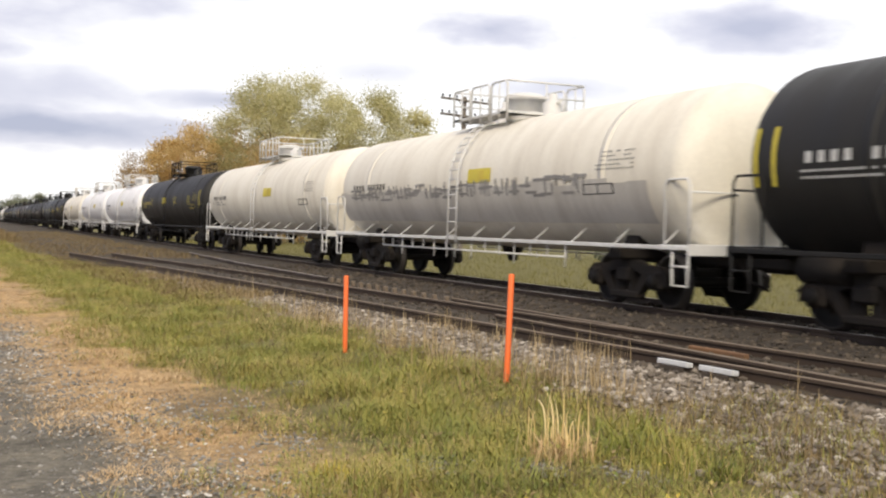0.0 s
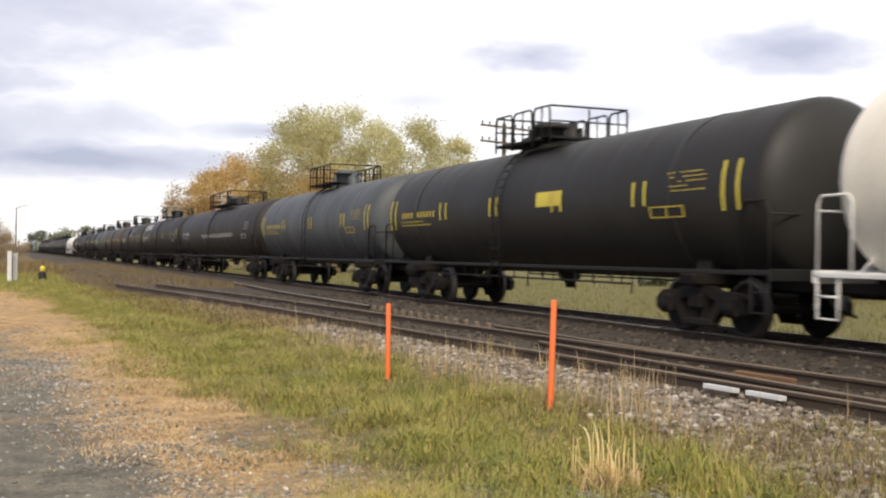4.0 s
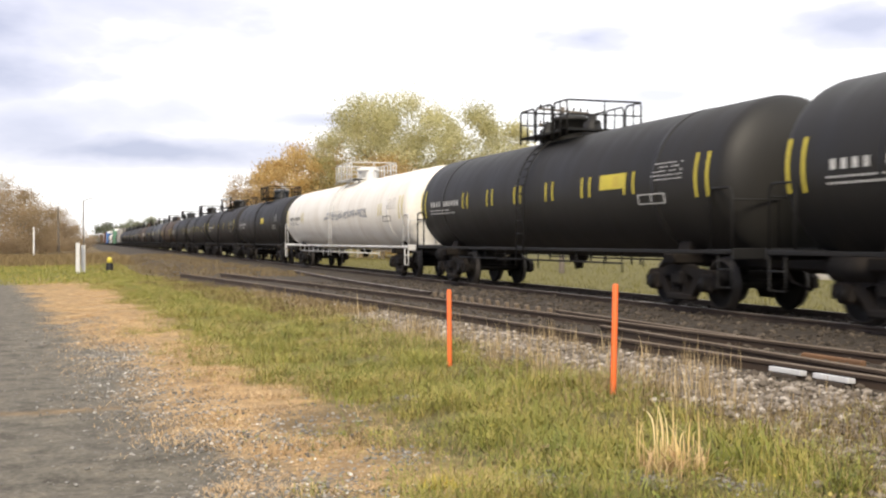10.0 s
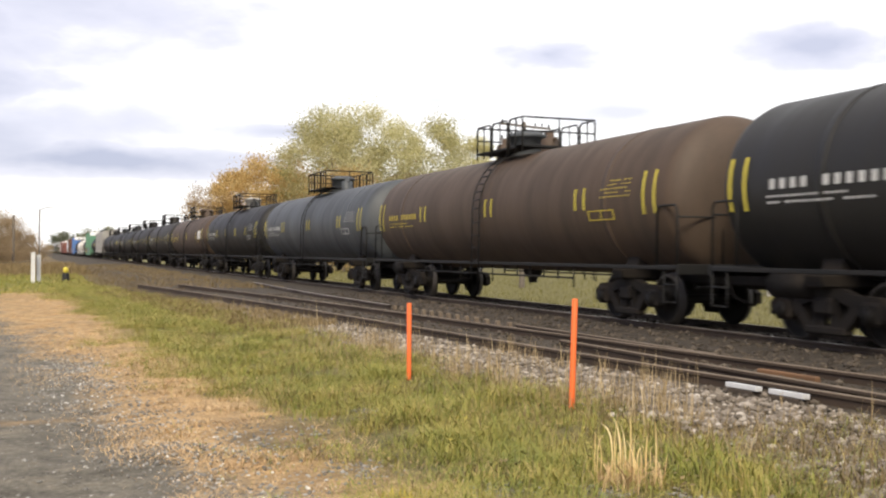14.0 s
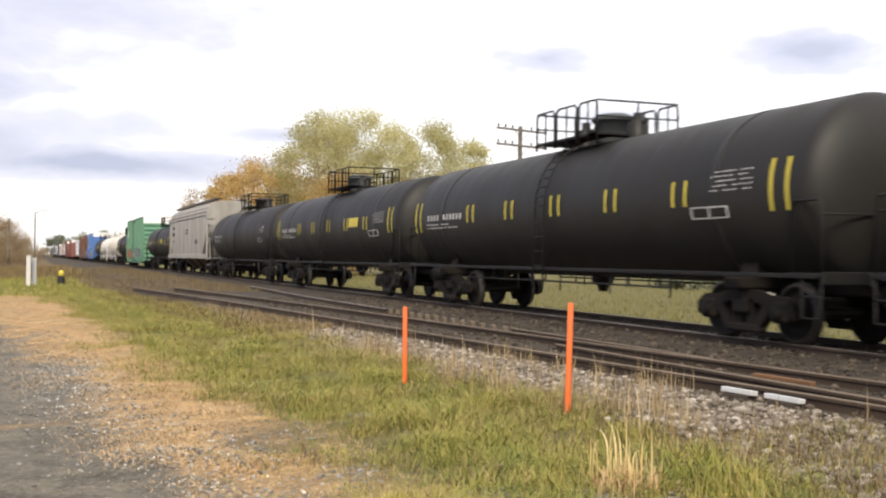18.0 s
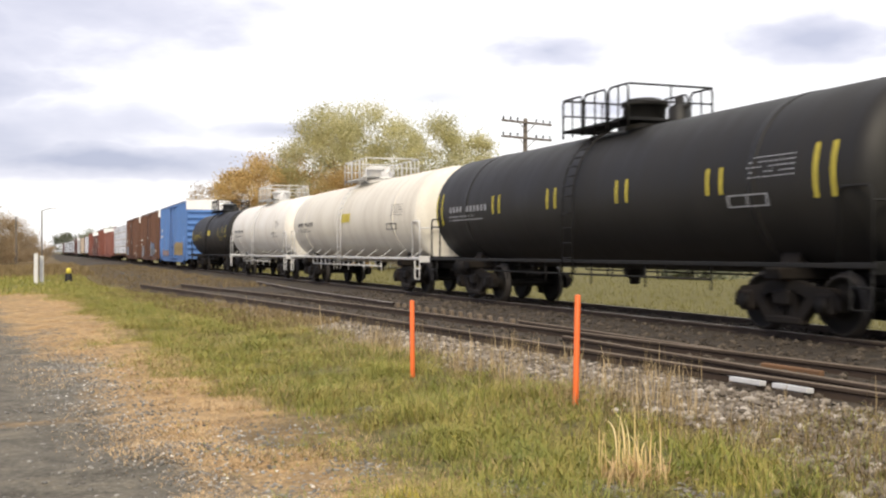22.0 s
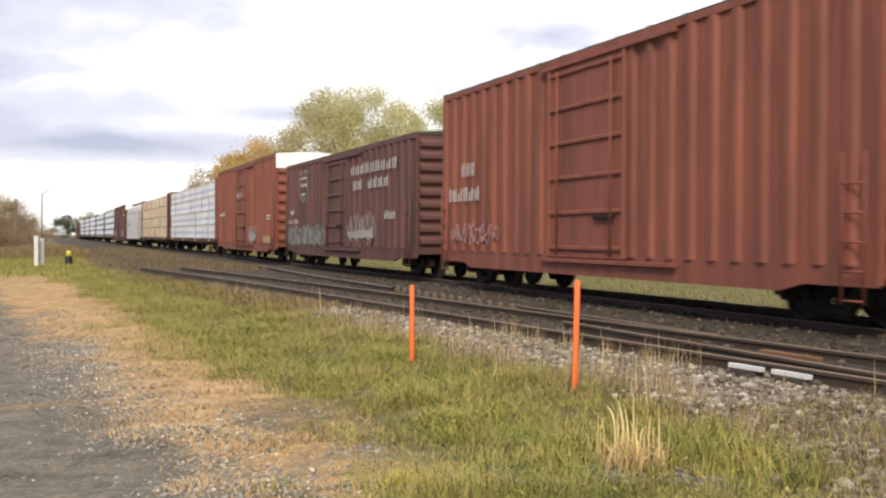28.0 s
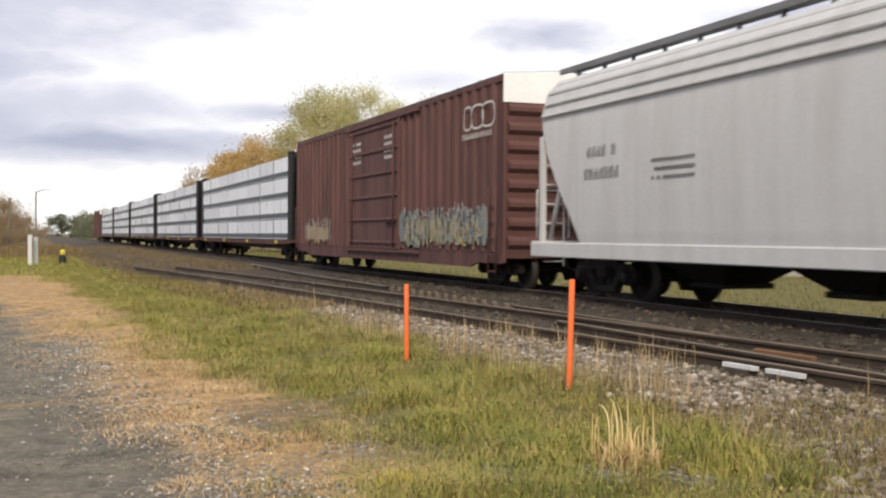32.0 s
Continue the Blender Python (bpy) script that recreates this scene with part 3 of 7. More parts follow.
def lump(r, seed):
    rng = random.Random(seed)
    base = [(0, 0, 1), (0.9, 0, 0.35), (0.2, 0.85, 0.35), (-0.75, 0.5, 0.35), (-0.7, -0.55, 0.35), (0.3, -0.85, 0.35), (0.7, 0.55, -0.4), (-0.3, 0.85, -0.4), (-0.9, 0, -0.4), (-0.2, -0.85, -0.4), (0.75, -0.5, -0.4), (0, 0, -0.9)]
    faces = [(0, 1, 2), (0, 2, 3), (0, 3, 4), (0, 4, 5), (0, 5, 1), (1, 6, 2), (2, 7, 3), (3, 8, 4), (4, 9, 5), (5, 10, 1), (6, 7, 2), (7, 8, 3), (8, 9, 4), (9, 10, 5), (10, 6, 1), (11, 7, 6), (11, 8, 7), (11, 9, 8), (11, 10, 9), (11, 6, 10)]
    sq = (rng.uniform(0.7, 1.3), rng.uniform(0.7, 1.3), rng.uniform(0.5, 0.9))
    v = [tuple(c * q * r * rng.uniform(0.75, 1.2) for c, q in zip(p, sq)) for p in base]
    return v, faces


LUMPS = [lump(1, i) for i in range(14)]


def stones(name, label, material, count, place, size, seed):
    rng = random.Random(seed)
    g = Geo()
    for _ in range(count):
        x, y = place(rng)
        v, f = LUMPS[rng.randrange(14)]
        r = size[0] + (size[1] - size[0]) * rng.random() ** 2
        a = rng.uniform(0, 6.3)
        c, s = math.cos(a) * r, math.sin(a) * r
        z = ground_z(x, y) + r * 0.25
        g.add([(x + p[0] * c - p[1] * s, y + p[0] * s + p[1] * c, z + p[2] * r) for p in v], f)
    tagged(part(name, g, material), label, "stones", kind="stuff")


def grass_limit(y):
    """Where the grass gives way to the ballast shoulder."""
    return min(4.9 - 0.03 * (y - 9) - 0.38 * max(0.0, 6.8 - y), spur_x(y) - 1.4)


def shoulder(rng):
    y = 2 + 33 * rng.random() ** 1.6
    hi = min(spur_x(y) - 0.85, 6.8)
    lo = grass_limit(y) + 0.05
    u = rng.random() ** 0.8
    return hi - u * max(0.5, hi - lo) - abs(rng.gauss(0, 0.12)), y


stones("ballast_shoulder", "mixed tan and grey crushed stone on the ballast shoulder", STONE, 24000, shoulder, (0.012, 0.046), 3)
stones("track_ballast", "dark oily crushed stone between the ties", DARKSTONE, 6500, lambda r: (r.uniform(6.2, 13.4), 2 + 33 * r.random() ** 1.4), (0.025, 0.06), 4)
stones("road_gravel", "loose grey gravel along the road's edge", GRIT, 9500, lambda r: (lambda y: (1.25 - 0.06 * y + 0.06 * max(0, 12 - y) - abs(r.gauss(0, 0.55)) + r.uniform(0, 0.9), y))(3.5 + 20 * r.random() ** 1.7), (0.005, 0.02), 5)


stones("loose_stones", "pale small stones strewn in the dead grass", GRIT, 550, lambda r: (lambda y: (r.uniform(0.6 - 0.06 * y, 3.0 - 0.05 * y), y))(4 + 14 * r.random() ** 1.6), (0.005, 0.016), 6)


stones("pale_gravel", "pale chips of gravel along the road edge", PALEGRIT, 1900, lambda r: (lambda y: (1.35 - 0.06 * y + 0.06 * max(0, 12 - y) - abs(r.gauss(0, 0.4)) + r.uniform(0, 0.8), y))(3.8 + 13 * r.random() ** 1.5), (0.005, 0.017), 8)
stones("spot_grit", "grey grit and pebbles in bare spots of the verge", GRIT, 620, lambda r: (lambda q: (q[0] + r.gauss(0, q[2] * 0.6), q[1] + r.gauss(0, q[2])))(r.choice(GRITTY)), (0.006, 0.022), 9)
stones("hollow_grit", "dark grit and small stones in a bare hollow", GRIT, 260, lambda r: (HOLLOW[0] + r.gauss(0, 0.25), HOLLOW[1] + r.gauss(0, 0.45)), (0.006, 0.02), 7)


def blades(name, label, material, count, place, height, width, seed, lean=0.35, category="grass"):
    """Curved blades of two joints each."""
    rng = random.Random(seed)
    g = Geo()
    v, f = [], []
    for _ in range(count):
        q = place(rng)
        if q is None:
            continue
        x, y, k = q
        h = height * k * rng.uniform(0.5, 1.15)
        a = rng.uniform(0, 6.283)
        b = rng.uniform(0.1, lean) * h
        dx, dy = math.cos(a), math.sin(a)
        wx, wy = -dy * width * 0.5, dx * width * 0.5
        z = ground_z(x, y) - 0.012
        i = len(v)
        v += [(x - wx, y - wy, z), (x + wx, y + wy, z), (x - wx * 0.8 + dx * b * 0.35, y - wy * 0.8 + dy * b * 0.35, z + h * 0.6), (x + wx * 0.8 + dx * b * 0.35, y + wy * 0.8 + dy * b * 0.35, z + h * 0.6), (x + dx * b, y + dy * b, z + h * 0.95)]
        f += [(i, i + 1, i + 3, i + 2), (i + 2, i + 3, i + 4)]
    g.add(v, f, True)
    tagged(part(name, g, material), label, category, kind="stuff")


def patchy(x, y, s, seed):
    return noise.noise((x * s, y * s, seed))


def tussocks(count, seed):
    """Middles, spreads and heights of grass clumps."""
    rng = random.Random(seed)
    out = []
    while len(out) < count:
        y = 4 + 50 * rng.random() ** 1.9
        x = rng.uniform(0.2 - 0.05 * y, 5.3)
        if x < 2.1 + 0.9 * patchy(x, y, 0.6, 1) + rng.gauss(0, 0.3) - 0.045 * max(0, y - 10) or x > grass_limit(y) + 0.45 * patchy(x, y, 1.2, 2):
            continue
        if patchy(x, y, 1.6, 21) + 0.5 * patchy(x, y, 3.7, 22) < -0.3 or any(math.hypot(x - a, (y - b) * 0.6) < r for a, b, r in GRITTY):
            continue
        out.append((x, y, rng.uniform(0.05, 0.16) * (1 + y * 0.02), 0.45 + 0.95 * rng.random() ** 2 + 0.8 * patchy(x, y, 0.8, 9) + min(0.5, y * 0.012)))
    return out


TUSSOCKS = tussocks(5200, 41)


def at_green(rng):
    x, y, r, k = TUSSOCKS[rng.randrange(len(TUSSOCKS))]
    return x + rng.gauss(0, r), y + rng.gauss(0, r), max(0.3, k * rng.uniform(0.7, 1.15))


def at_straw(rng):
    y = 3.5 + 45 * rng.random() ** 1.8
    x = rng.uniform(1.2 - 0.075 * y + 0.06 * max(0, 12 - y), max(1.6 - 0.075 * y, 2.5 - 0.04 * y)) + rng.gauss(0, 0.25)
    k = patchy(x, y, 0.9, 5) + 0.6 * patchy(x, y, 2.7, 6)
    if ((x - HOLLOW[0]) / 0.4) ** 2 + ((y - HOLLOW[1]) / 0.7) ** 2 < 1:
        return None
    if rng.random() > (k + 0.5) / 0.6:
        return None
    return x, y, 0.5 + 0.5 * rng.random() + max(0, k)


def at_mixed(rng):
    q = at_green(rng)
    return q if q and patchy(q[0], q[1], 0.6, 14) > 0.08 else None


def at_weed(rng):
    y = 7.4 + 9 * rng.random() if rng.random() < 0.8 else 16 + 14 * rng.random()
    x = grass_limit(y) + rng.gauss(0.05, 0.22)
    return (x, y, 0.25 + 0.85 * rng.random()) if patchy(x, y, 1.6, 8) + 0.5 * patchy(x, y, 4.5, 38) > 0.1 else None


def at_far_weed(rng):
    y = 20 + 95 * rng.random() ** 1.3
    x = rng.uniform(max(-0.5, 3.7 - 0.085 * (y - 20)), 9.0 if y > 40 else spur_x(y) - 1.1)
    return (x, y, 0.5 + 0.7 * rng.random()) if patchy(x, y, 0.5, 12) > -0.3 else None


def at_beige(rng):
    y = 6 + 16 * rng.random() ** 1.2
    x = grass_limit(y) - 0.25 + rng.gauss(0, 0.36)
    return (x, y, 0.4 + 0.7 * rng.random()) if patchy(x, y, 1.4, 33) + 0.5 * patchy(x, y, 4.0, 37) > 0.12 and x < spur_x(y) - 1.1 else None


def at_brown(rng):
    x, y, r, k = TUSSOCKS[rng.randrange(len(TUSSOCKS))]
    return (x + rng.gauss(0, r), y + rng.gauss(0, r), 0.5 + 0.6 * rng.random()) if patchy(x, y, 1.9, 34) > 0.12 else None


def at_shoulder(rng):
    y = 4 + 24 * rng.random() ** 1.7
    lo = grass_limit(y)
    x = lo + abs(rng.gauss(0, 0.6 if y < 7.4 else 0.3)) - 0.1
    return (x, y, 0.4 + 0.8 * rng.random()) if patchy(x, y, 1.6, 31) > 0.05 and x < spur_x(y) - 1.0 else None


def at_rail(rng):
    """Stalks growing through the ballast close to the near rail."""
    y = rng.choice((rng.uniform(9.2, 13.6), rng.uniform(9.2, 13.6), rng.uniform(6.5, 22.0)))
    x = spur_x(y) - 1.05 - abs(rng.gauss(0, 0.35))
    return (x, y, 0.35 + 0.8 * rng.random()) if patchy(x, y, 1.3, 44) > -0.05 else None


def at_tall(rng):
    """Thin seed stalks standing above the grass."""
    x, y, r, k = TUSSOCKS[rng.randrange(len(TUSSOCKS))]
    return (x + rng.gauss(0, 0.1), y + rng.gauss(0, 0.1), 0.4 + 0.8 * rng.random()) if y < 24 and patchy(x, y, 0.9, 61) > -0.05 else None


blades("green_grass", "patchy green grass gone yellow in autumn", GRASS, 200000, at_green, 0.115, 0.0047, 11, 2.6)
blades("dry_grass", "flattened straw-coloured dead grass", STRAW, 120000, at_straw, 0.046, 0.0052, 12, 3.2)
blades("mixed_dry_grass", "dead straw blades among the green grass", STRAW, 40000, at_mixed, 0.10, 0.0045, 13, 2.0)
blades("dry_weeds", "thin beige dry weed stalks beside the ballast", BEIGE, 2600, at_weed, 0.5, 0.007, 14, 0.45, "weeds")
blades("far_weeds", "brown weeds covering the disused end of the spur", WEED, 34000, at_far_weed, 0.17, 0.016, 15, 0.9, "weeds")
blades("shoulder_weeds", "low brown dead weeds thinly grown over the ballast edge", WEED, 6500, at_shoulder, 0.18, 0.0055, 17, 1.0, "weeds")
blades("rail_weeds", "thin dry stalks growing through the ballast beside the rail", BEIGE, 620, at_rail, 0.36, 0.006, 45, 0.35, "weeds")
blades("seed_grass", "thin brown seed stalks standing above the green grass", WEED, 9000, at_tall, 0.24, 0.0036, 46, 0.6)
blades("rubble_weeds", "low dark weeds growing through the rubble", WEED, 2600, lambda r: (lambda y: (grass_limit(y) + r.uniform(-0.1, 1.5), y, 0.4 + 0.8 * r.random()))(4.2 + 3.0 * r.random()), 0.15, 0.005, 47, 1.3, "weeds")
blades("rubble_grass", "sparse green grass growing through the rubble", GRASS, 1500, lambda r: (lambda y: (grass_limit(y) + r.uniform(-0.1, 1.4), y, 0.4 + 0.8 * r.random()))(4.2 + 2.8 * r.random()), 0.13, 0.005, 48, 1.5)
blades("beige_grass", "beige dead seed grass between the green and the ballast", BEIGE, 5200, at_beige, 0.24, 0.005, 18, 0.9)
blades("brown_undergrowth", "brown matted undergrowth among the green", WEED, 42000, at_brown, 0.13, 0.005, 19, 1.6)
blades("field_grass", "olive grass of the field behind the line", FIELD, 50000, lambda r: (13.9 + 30 * r.random() ** 2, 4 + 110 * r.random() ** 1.3, 0.5 + 0.9 * r.random()), 0.2, 0.016, 16, 0.8)


def leafy(name, label, material, count, seed, spots):
    """Low broad-leaved weeds: rosettes of small bent leaves."""
    rng = random.Random(seed)
    v, f = [], []
    for _ in range(spots):
        x0, y0, r0, k = TUSSOCKS[rng.randrange(len(TUSSOCKS))]
        x0, y0 = x0 + rng.gauss(0, 0.1), y0 + rng.gauss(0, 0.1)
        for _ in range(count):
            a, q = rng.uniform(0, 6.283), rng.uniform(0.02, 0.13)
            x, y, z = x0 + math.cos(a) * q, y0 + math.sin(a) * q, ground_z(x0, y0) + rng.uniform(0.0, 0.11)
            s = rng.uniform(0.006, 0.016)
            d = Vector((math.cos(a), math.sin(a), rng.uniform(-0.2, 0.7))).normalized() * s * 1.7
            w = Vector((-math.sin(a), math.cos(a), rng.uniform(-0.3, 0.3))) * s * 0.7
            p = Vector((x, y, z))
            i = len(v)
            v += [p - d, p + w, p + d, p - w]
            f.append((i, i + 1, i + 2, i + 3))
    tagged(part(name, Geo().add(v, f), material), label, "weeds", kind="stuff")


leafy("green_weeds", "low broad-leaved green weeds in the grass", GRASS, 16, 51, 500)
leafy("yellow_flowers", "small yellow flowers scattered in the grass", FLOWER, 5, 53, 70)
leafy("withered_leaves", "withered brown leaves in the grass", WEED, 12, 52, 500)


# ---- things beside the line ----
def marker_post(x, y, h, lean):
    t = new("marker_post")
    tagged(t, "slim bright orange marker post standing in the grass", "marker post", "orange marker posts")
    t.matrix_basis = pose(x, y, profile(x) - 0.1, 0, lean, random.uniform(0, 40))
    part("post", Geo().lathe_z([(0, 0.028), (h, 0.028), (h + 0.012, 0.022), (h + 0.014, 0.0)], 10), ORANGE, t)


marker_post(4.06, 11.7, 0.99, -0.4)
marker_post(4.62, 8.76, 1.13, 1.4)


blades("verge_grass", "green grass of the verge where the road bears off", GRASS, 16000, lambda r: (r.uniform(-7, 2.5), 42 + 34 * r.random(), 0.6 + 0.6 * r.random()), 0.2, 0.02, 35, 0.8)
blades("bank_weeds", "tall brown weeds on the bank before the woods", WEED, 16000, lambda r: (r.uniform(-14, 3.5), 70 + 50 * r.random(), 0.6 + 0.8 * r.random()), 0.5, 0.03, 36, 0.6, "weeds")
def drooping(name, label, material, x, y, spread, count, height, width, seed, nod=0.55, bend=1.8):
    """A tuft of long blades whose tips bend over."""
    rng = random.Random(seed)
    v, f = [], []
    for _ in range(count):
        a = rng.uniform(0, 6.283)
        x0, y0 = x + rng.gauss(0, spread), y + rng.gauss(0, spread)
        h = height * rng.uniform(0.45, 1.1)
        out = h * rng.uniform(0.05, nod)
        w = width * rng.uniform(0.6, 1.2)
        b = a + rng.uniform(0.9, 2.2)
        wx, wy = math.cos(b) * w * 0.5, math.sin(b) * w * 0.5
        droop = rng.uniform(0.0, 0.45)
        i = len(v)
        n = 8
        for k in range(n + 1):
            u = k / n
            cx, cy = x0 + math.cos(a) * out * u ** bend, y0 + math.sin(a) * out * u ** bend
            cz = ground_z(x, y) - 0.02 + h * (u - droop * u ** 4)
            t = 1.0 if u < 0.6 else (1 - u) / 0.4 + 0.08
            v += [(cx - wx * t, cy - wy * t, cz), (cx + wx * t, cy + wy * t, cz)]
        f += [(i + 2 * k, i + 2 * k + 1, i + 2 * k + 3, i + 2 * k + 2) for k in range(n)]
    tagged(part(name, Geo().add(v, f, True), material), label, "grass", kind="stuff")


drooping("straw_tuft", "tall bright straw-coloured tuft of dead grass", PALESTRAW, 3.62, 6.1, 0.085, 40, 0.54, 0.0085, 31, 0.42, 4.5)
drooping("low_tuft", "bleached straw-coloured tuft of dead grass", STRAW, 3.55, 5.95, 0.12, 190, 0.24, 0.006, 32, 0.9)
for i, (x, y, h) in enumerate(((3.0, 7.4, 0.24), (2.5, 9.6, 0.22), (4.3, 6.6, 0.22), (3.7, 8.4, 0.26), (2.9, 11.5, 0.26), (3.3, 5.2, 0.2), (4.2, 9.7, 0.28), (2.4, 13.0, 0.26), (3.5, 13.8, 0.28), (4.4, 7.6, 0.3), (2.7, 6.0, 0.2), (4.05, 6.0, 0.34), (4.25, 5.6, 0.32), (4.0, 5.3, 0.3), (4.45, 6.5, 0.28), (2.95, 5.55, 0.24), (3.2, 8.9, 0.3), (3.9, 10.4, 0.32), (2.6, 14.6, 0.34), (1.9, 17.5, 0.34), (3.2, 16.6, 0.36))):
    drooping("green_tuft", "dark green tuft of longer grass", GRASS, x, y, 0.15, 90, h * 0.8, 0.0065, 60 + i, 0.9)


blades("yellow_weed", "small yellow-leaved weed in the grass", GOLD, 60, lambda r: (2.12 + r.gauss(0, 0.07), 6.2 + r.gauss(0, 0.07), 0.6 + 0.5 * r.random()), 0.09, 0.014, 33, 0.7, "weed")


def relay_post(x, y, h):
    t = new("boundary_post")
    tagged(t, "white painted square concrete post in the weeds", "post", "white posts")
    t.matrix_basis = pose(x, y, profile(x) - 0.1)
    part("shaft", Geo().box(-0.1, 0.1, -0.1, 0.1, 0, h, 0.02), PALE, t)
    part("cap", Geo().box(-0.12, 0.12, -0.12, 0.12, h, h + 0.05, 0.015), PALE, t)


relay_post(-0.06, 56, 1.58)
relay_post(0.2, 56.4, 1.45)


def derail_stand(x, y):
    t = new("switch_stand")
    tagged(t, "low black switch stand with a yellow top", "switch stand")
    t.matrix_basis = pose(x, y, profile(x) - 0.05)
    part("base", Geo().lathe_z([(0, 0.2), (0.42, 0.17), (0.5, 0.1)], 10), DARK, t)
    part("target", Geo().lathe_z([(0.5, 0.1), (0.55, 0.14), (0.72, 0.13), (0.78, 0.06), (0.79, 0)], 10), YELLOW, t)


derail_stand(1.5, 58)


def white_board(x, y, yaw, length):
    t = new("white_board")
    tagged(t, "white painted board on a dark block beside the rusty rail", "board", "white boards")
    t.matrix_basis = pose(x, y, 0.2, 0, 5, yaw)
    part("board", Geo().box(-0.045, 0.045, -length / 2, length / 2, 0.1, 0.15, 0.006), HOPWHITE, t)
    part("block", Geo().box(-0.05, 0.06, -length / 2 + 0.05, length / 2 - 0.05, -0.05, 0.096, 0.01), TIE, t)


white_board(6.52, 8.78, 5, 0.44)
white_board(6.58, 8.18, 4, 0.46)
bar_thing = part("timber", Geo().box(-0.04, 0.04, -0.47, 0.47, 0, 0.12, 0.012), RUSTBAR)
bar_thing.matrix_basis = pose(7.84, 9.75, 0.2, 0, 0, 3)
tagged(bar_thing, "orange-brown rust-stained timber lying between the spur rails", "timber")


def thin_pole(name, x, y, h, r, material, label, category, arm=0.0):
    t = new(name)
    tagged(t, label, category)
    t.matrix_basis = pose(x, y, profile(x) - 0.2)
    part("shaft", Geo().lathe_z([(0, r), (h, r * 0.7), (h + 0.01, 0)], 8), material, t)
    if arm:
        part("arm", Geo().path([(0, 0, h - 0.15), (arm * 0.5, 0, h + 0.2), (arm, 0, h + 0.3)], 0.05), material, t)
        part("lamp_head", Geo().box(arm - 0.1, arm + 0.6, -0.15, 0.15, h + 0.22, h + 0.36, 0.05), PALE, t)


thin_pole("street_lamp", 0.6, 160, 7.6, 0.12, POLEWOOD, "tall thin street lamp beside the road", "lamp", 1.3)
thin_pole("utility_pole", -2.6, 150, 6.4, 0.2, POLEWOOD, "short weathered wooden utility pole", "pole")
thin_pole("white_stake", -4.3, 115, 3.3, 0.09, PALE, "white stake standing before the woods", "stake")


def telegraph_pole(x, y, h):
    t = new("telegraph_pole")
    tagged(t, "old wooden telegraph pole with two crossarms of insulators", "telegraph pole")
    t.matrix_basis = pose(x, y, profile(x) - 0.3, 0, 0.5, 16)
    part("shaft", Geo().lathe_z([(0, 0.17), (h, 0.12), (h + 0.02, 0.0)], 10), POLEWOOD, t)
    for z in (h - 0.25, h - 1.15):
        a = part("crossarm", Geo().box(-1.9, 1.9, -0.2, -0.1, z - 0.06, z + 0.06, 0.01), POLEWOOD, t)
        part("brace", Geo().bar((-0.6, -0.17, z - 0.05), (0, -0.15, z - 0.55), 0.02).bar((0.6, -0.17, z - 0.05), (0, -0.15, z - 0.55), 0.02), POLEWOOD, t)
        for i in (-1.78, -1.25, -0.72, 0.72, 1.25, 1.78):
            part("insulator", Geo().lathe_z([(z + 0.06, 0.02), (z + 0.12, 0.025), (z + 0.13, 0.06), (z + 0.22, 0.055), (z + 0.27, 0.0)], 8, i, -0.15), DARK, a)


telegraph_pole(26.35, 56.2, 9.9)


# ---- beyond the field ----
def far_shed(x, y, turn, length, depth, height):
    t = new("shed")
    tagged(t, "small white shed with dark openings beyond the field", "shed")
    t.matrix_basis = pose(x, y, -0.32, 0, 0, turn)
    wall = part("wall", Geo().box(-length / 2, length / 2, -depth / 2, depth / 2, 0, height, 0.02), HOPGREY, t)
    hl, hd = length / 2 + 0.4, depth / 2 + 0.4
    part("roof", Geo().add([(-hl, -hd, height), (hl, -hd, height), (hl, hd, height), (-hl, hd, height), (-hl + 0.3, 0, height + 0.8), (hl - 0.3, 0, height + 0.8)], [(0, 1, 5, 4), (2, 3, 4, 5), (1, 2, 5), (3, 0, 4), (0, 3, 2, 1)]), ROOF, t)
    for u, w, z0, z1 in ((-1.0, 0.3, 0.4, 0.9), (0.7, 0.55, 0.0, 1.8)):
        part("window" if z0 else "door", Geo().box(u - w, u + w, -depth / 2 - 0.04, -depth / 2 + 0.02, z0, z1, 0.01), DARK, wall)


def shed_on(bearing, dist, turn, length, depth, height):
    far_shed(dist * math.sin(radians(bearing)), dist * math.cos(radians(bearing)), turn, length, depth, height)


shed_on(39.5, 56, -38, 3.4, 3.0, 2.3)


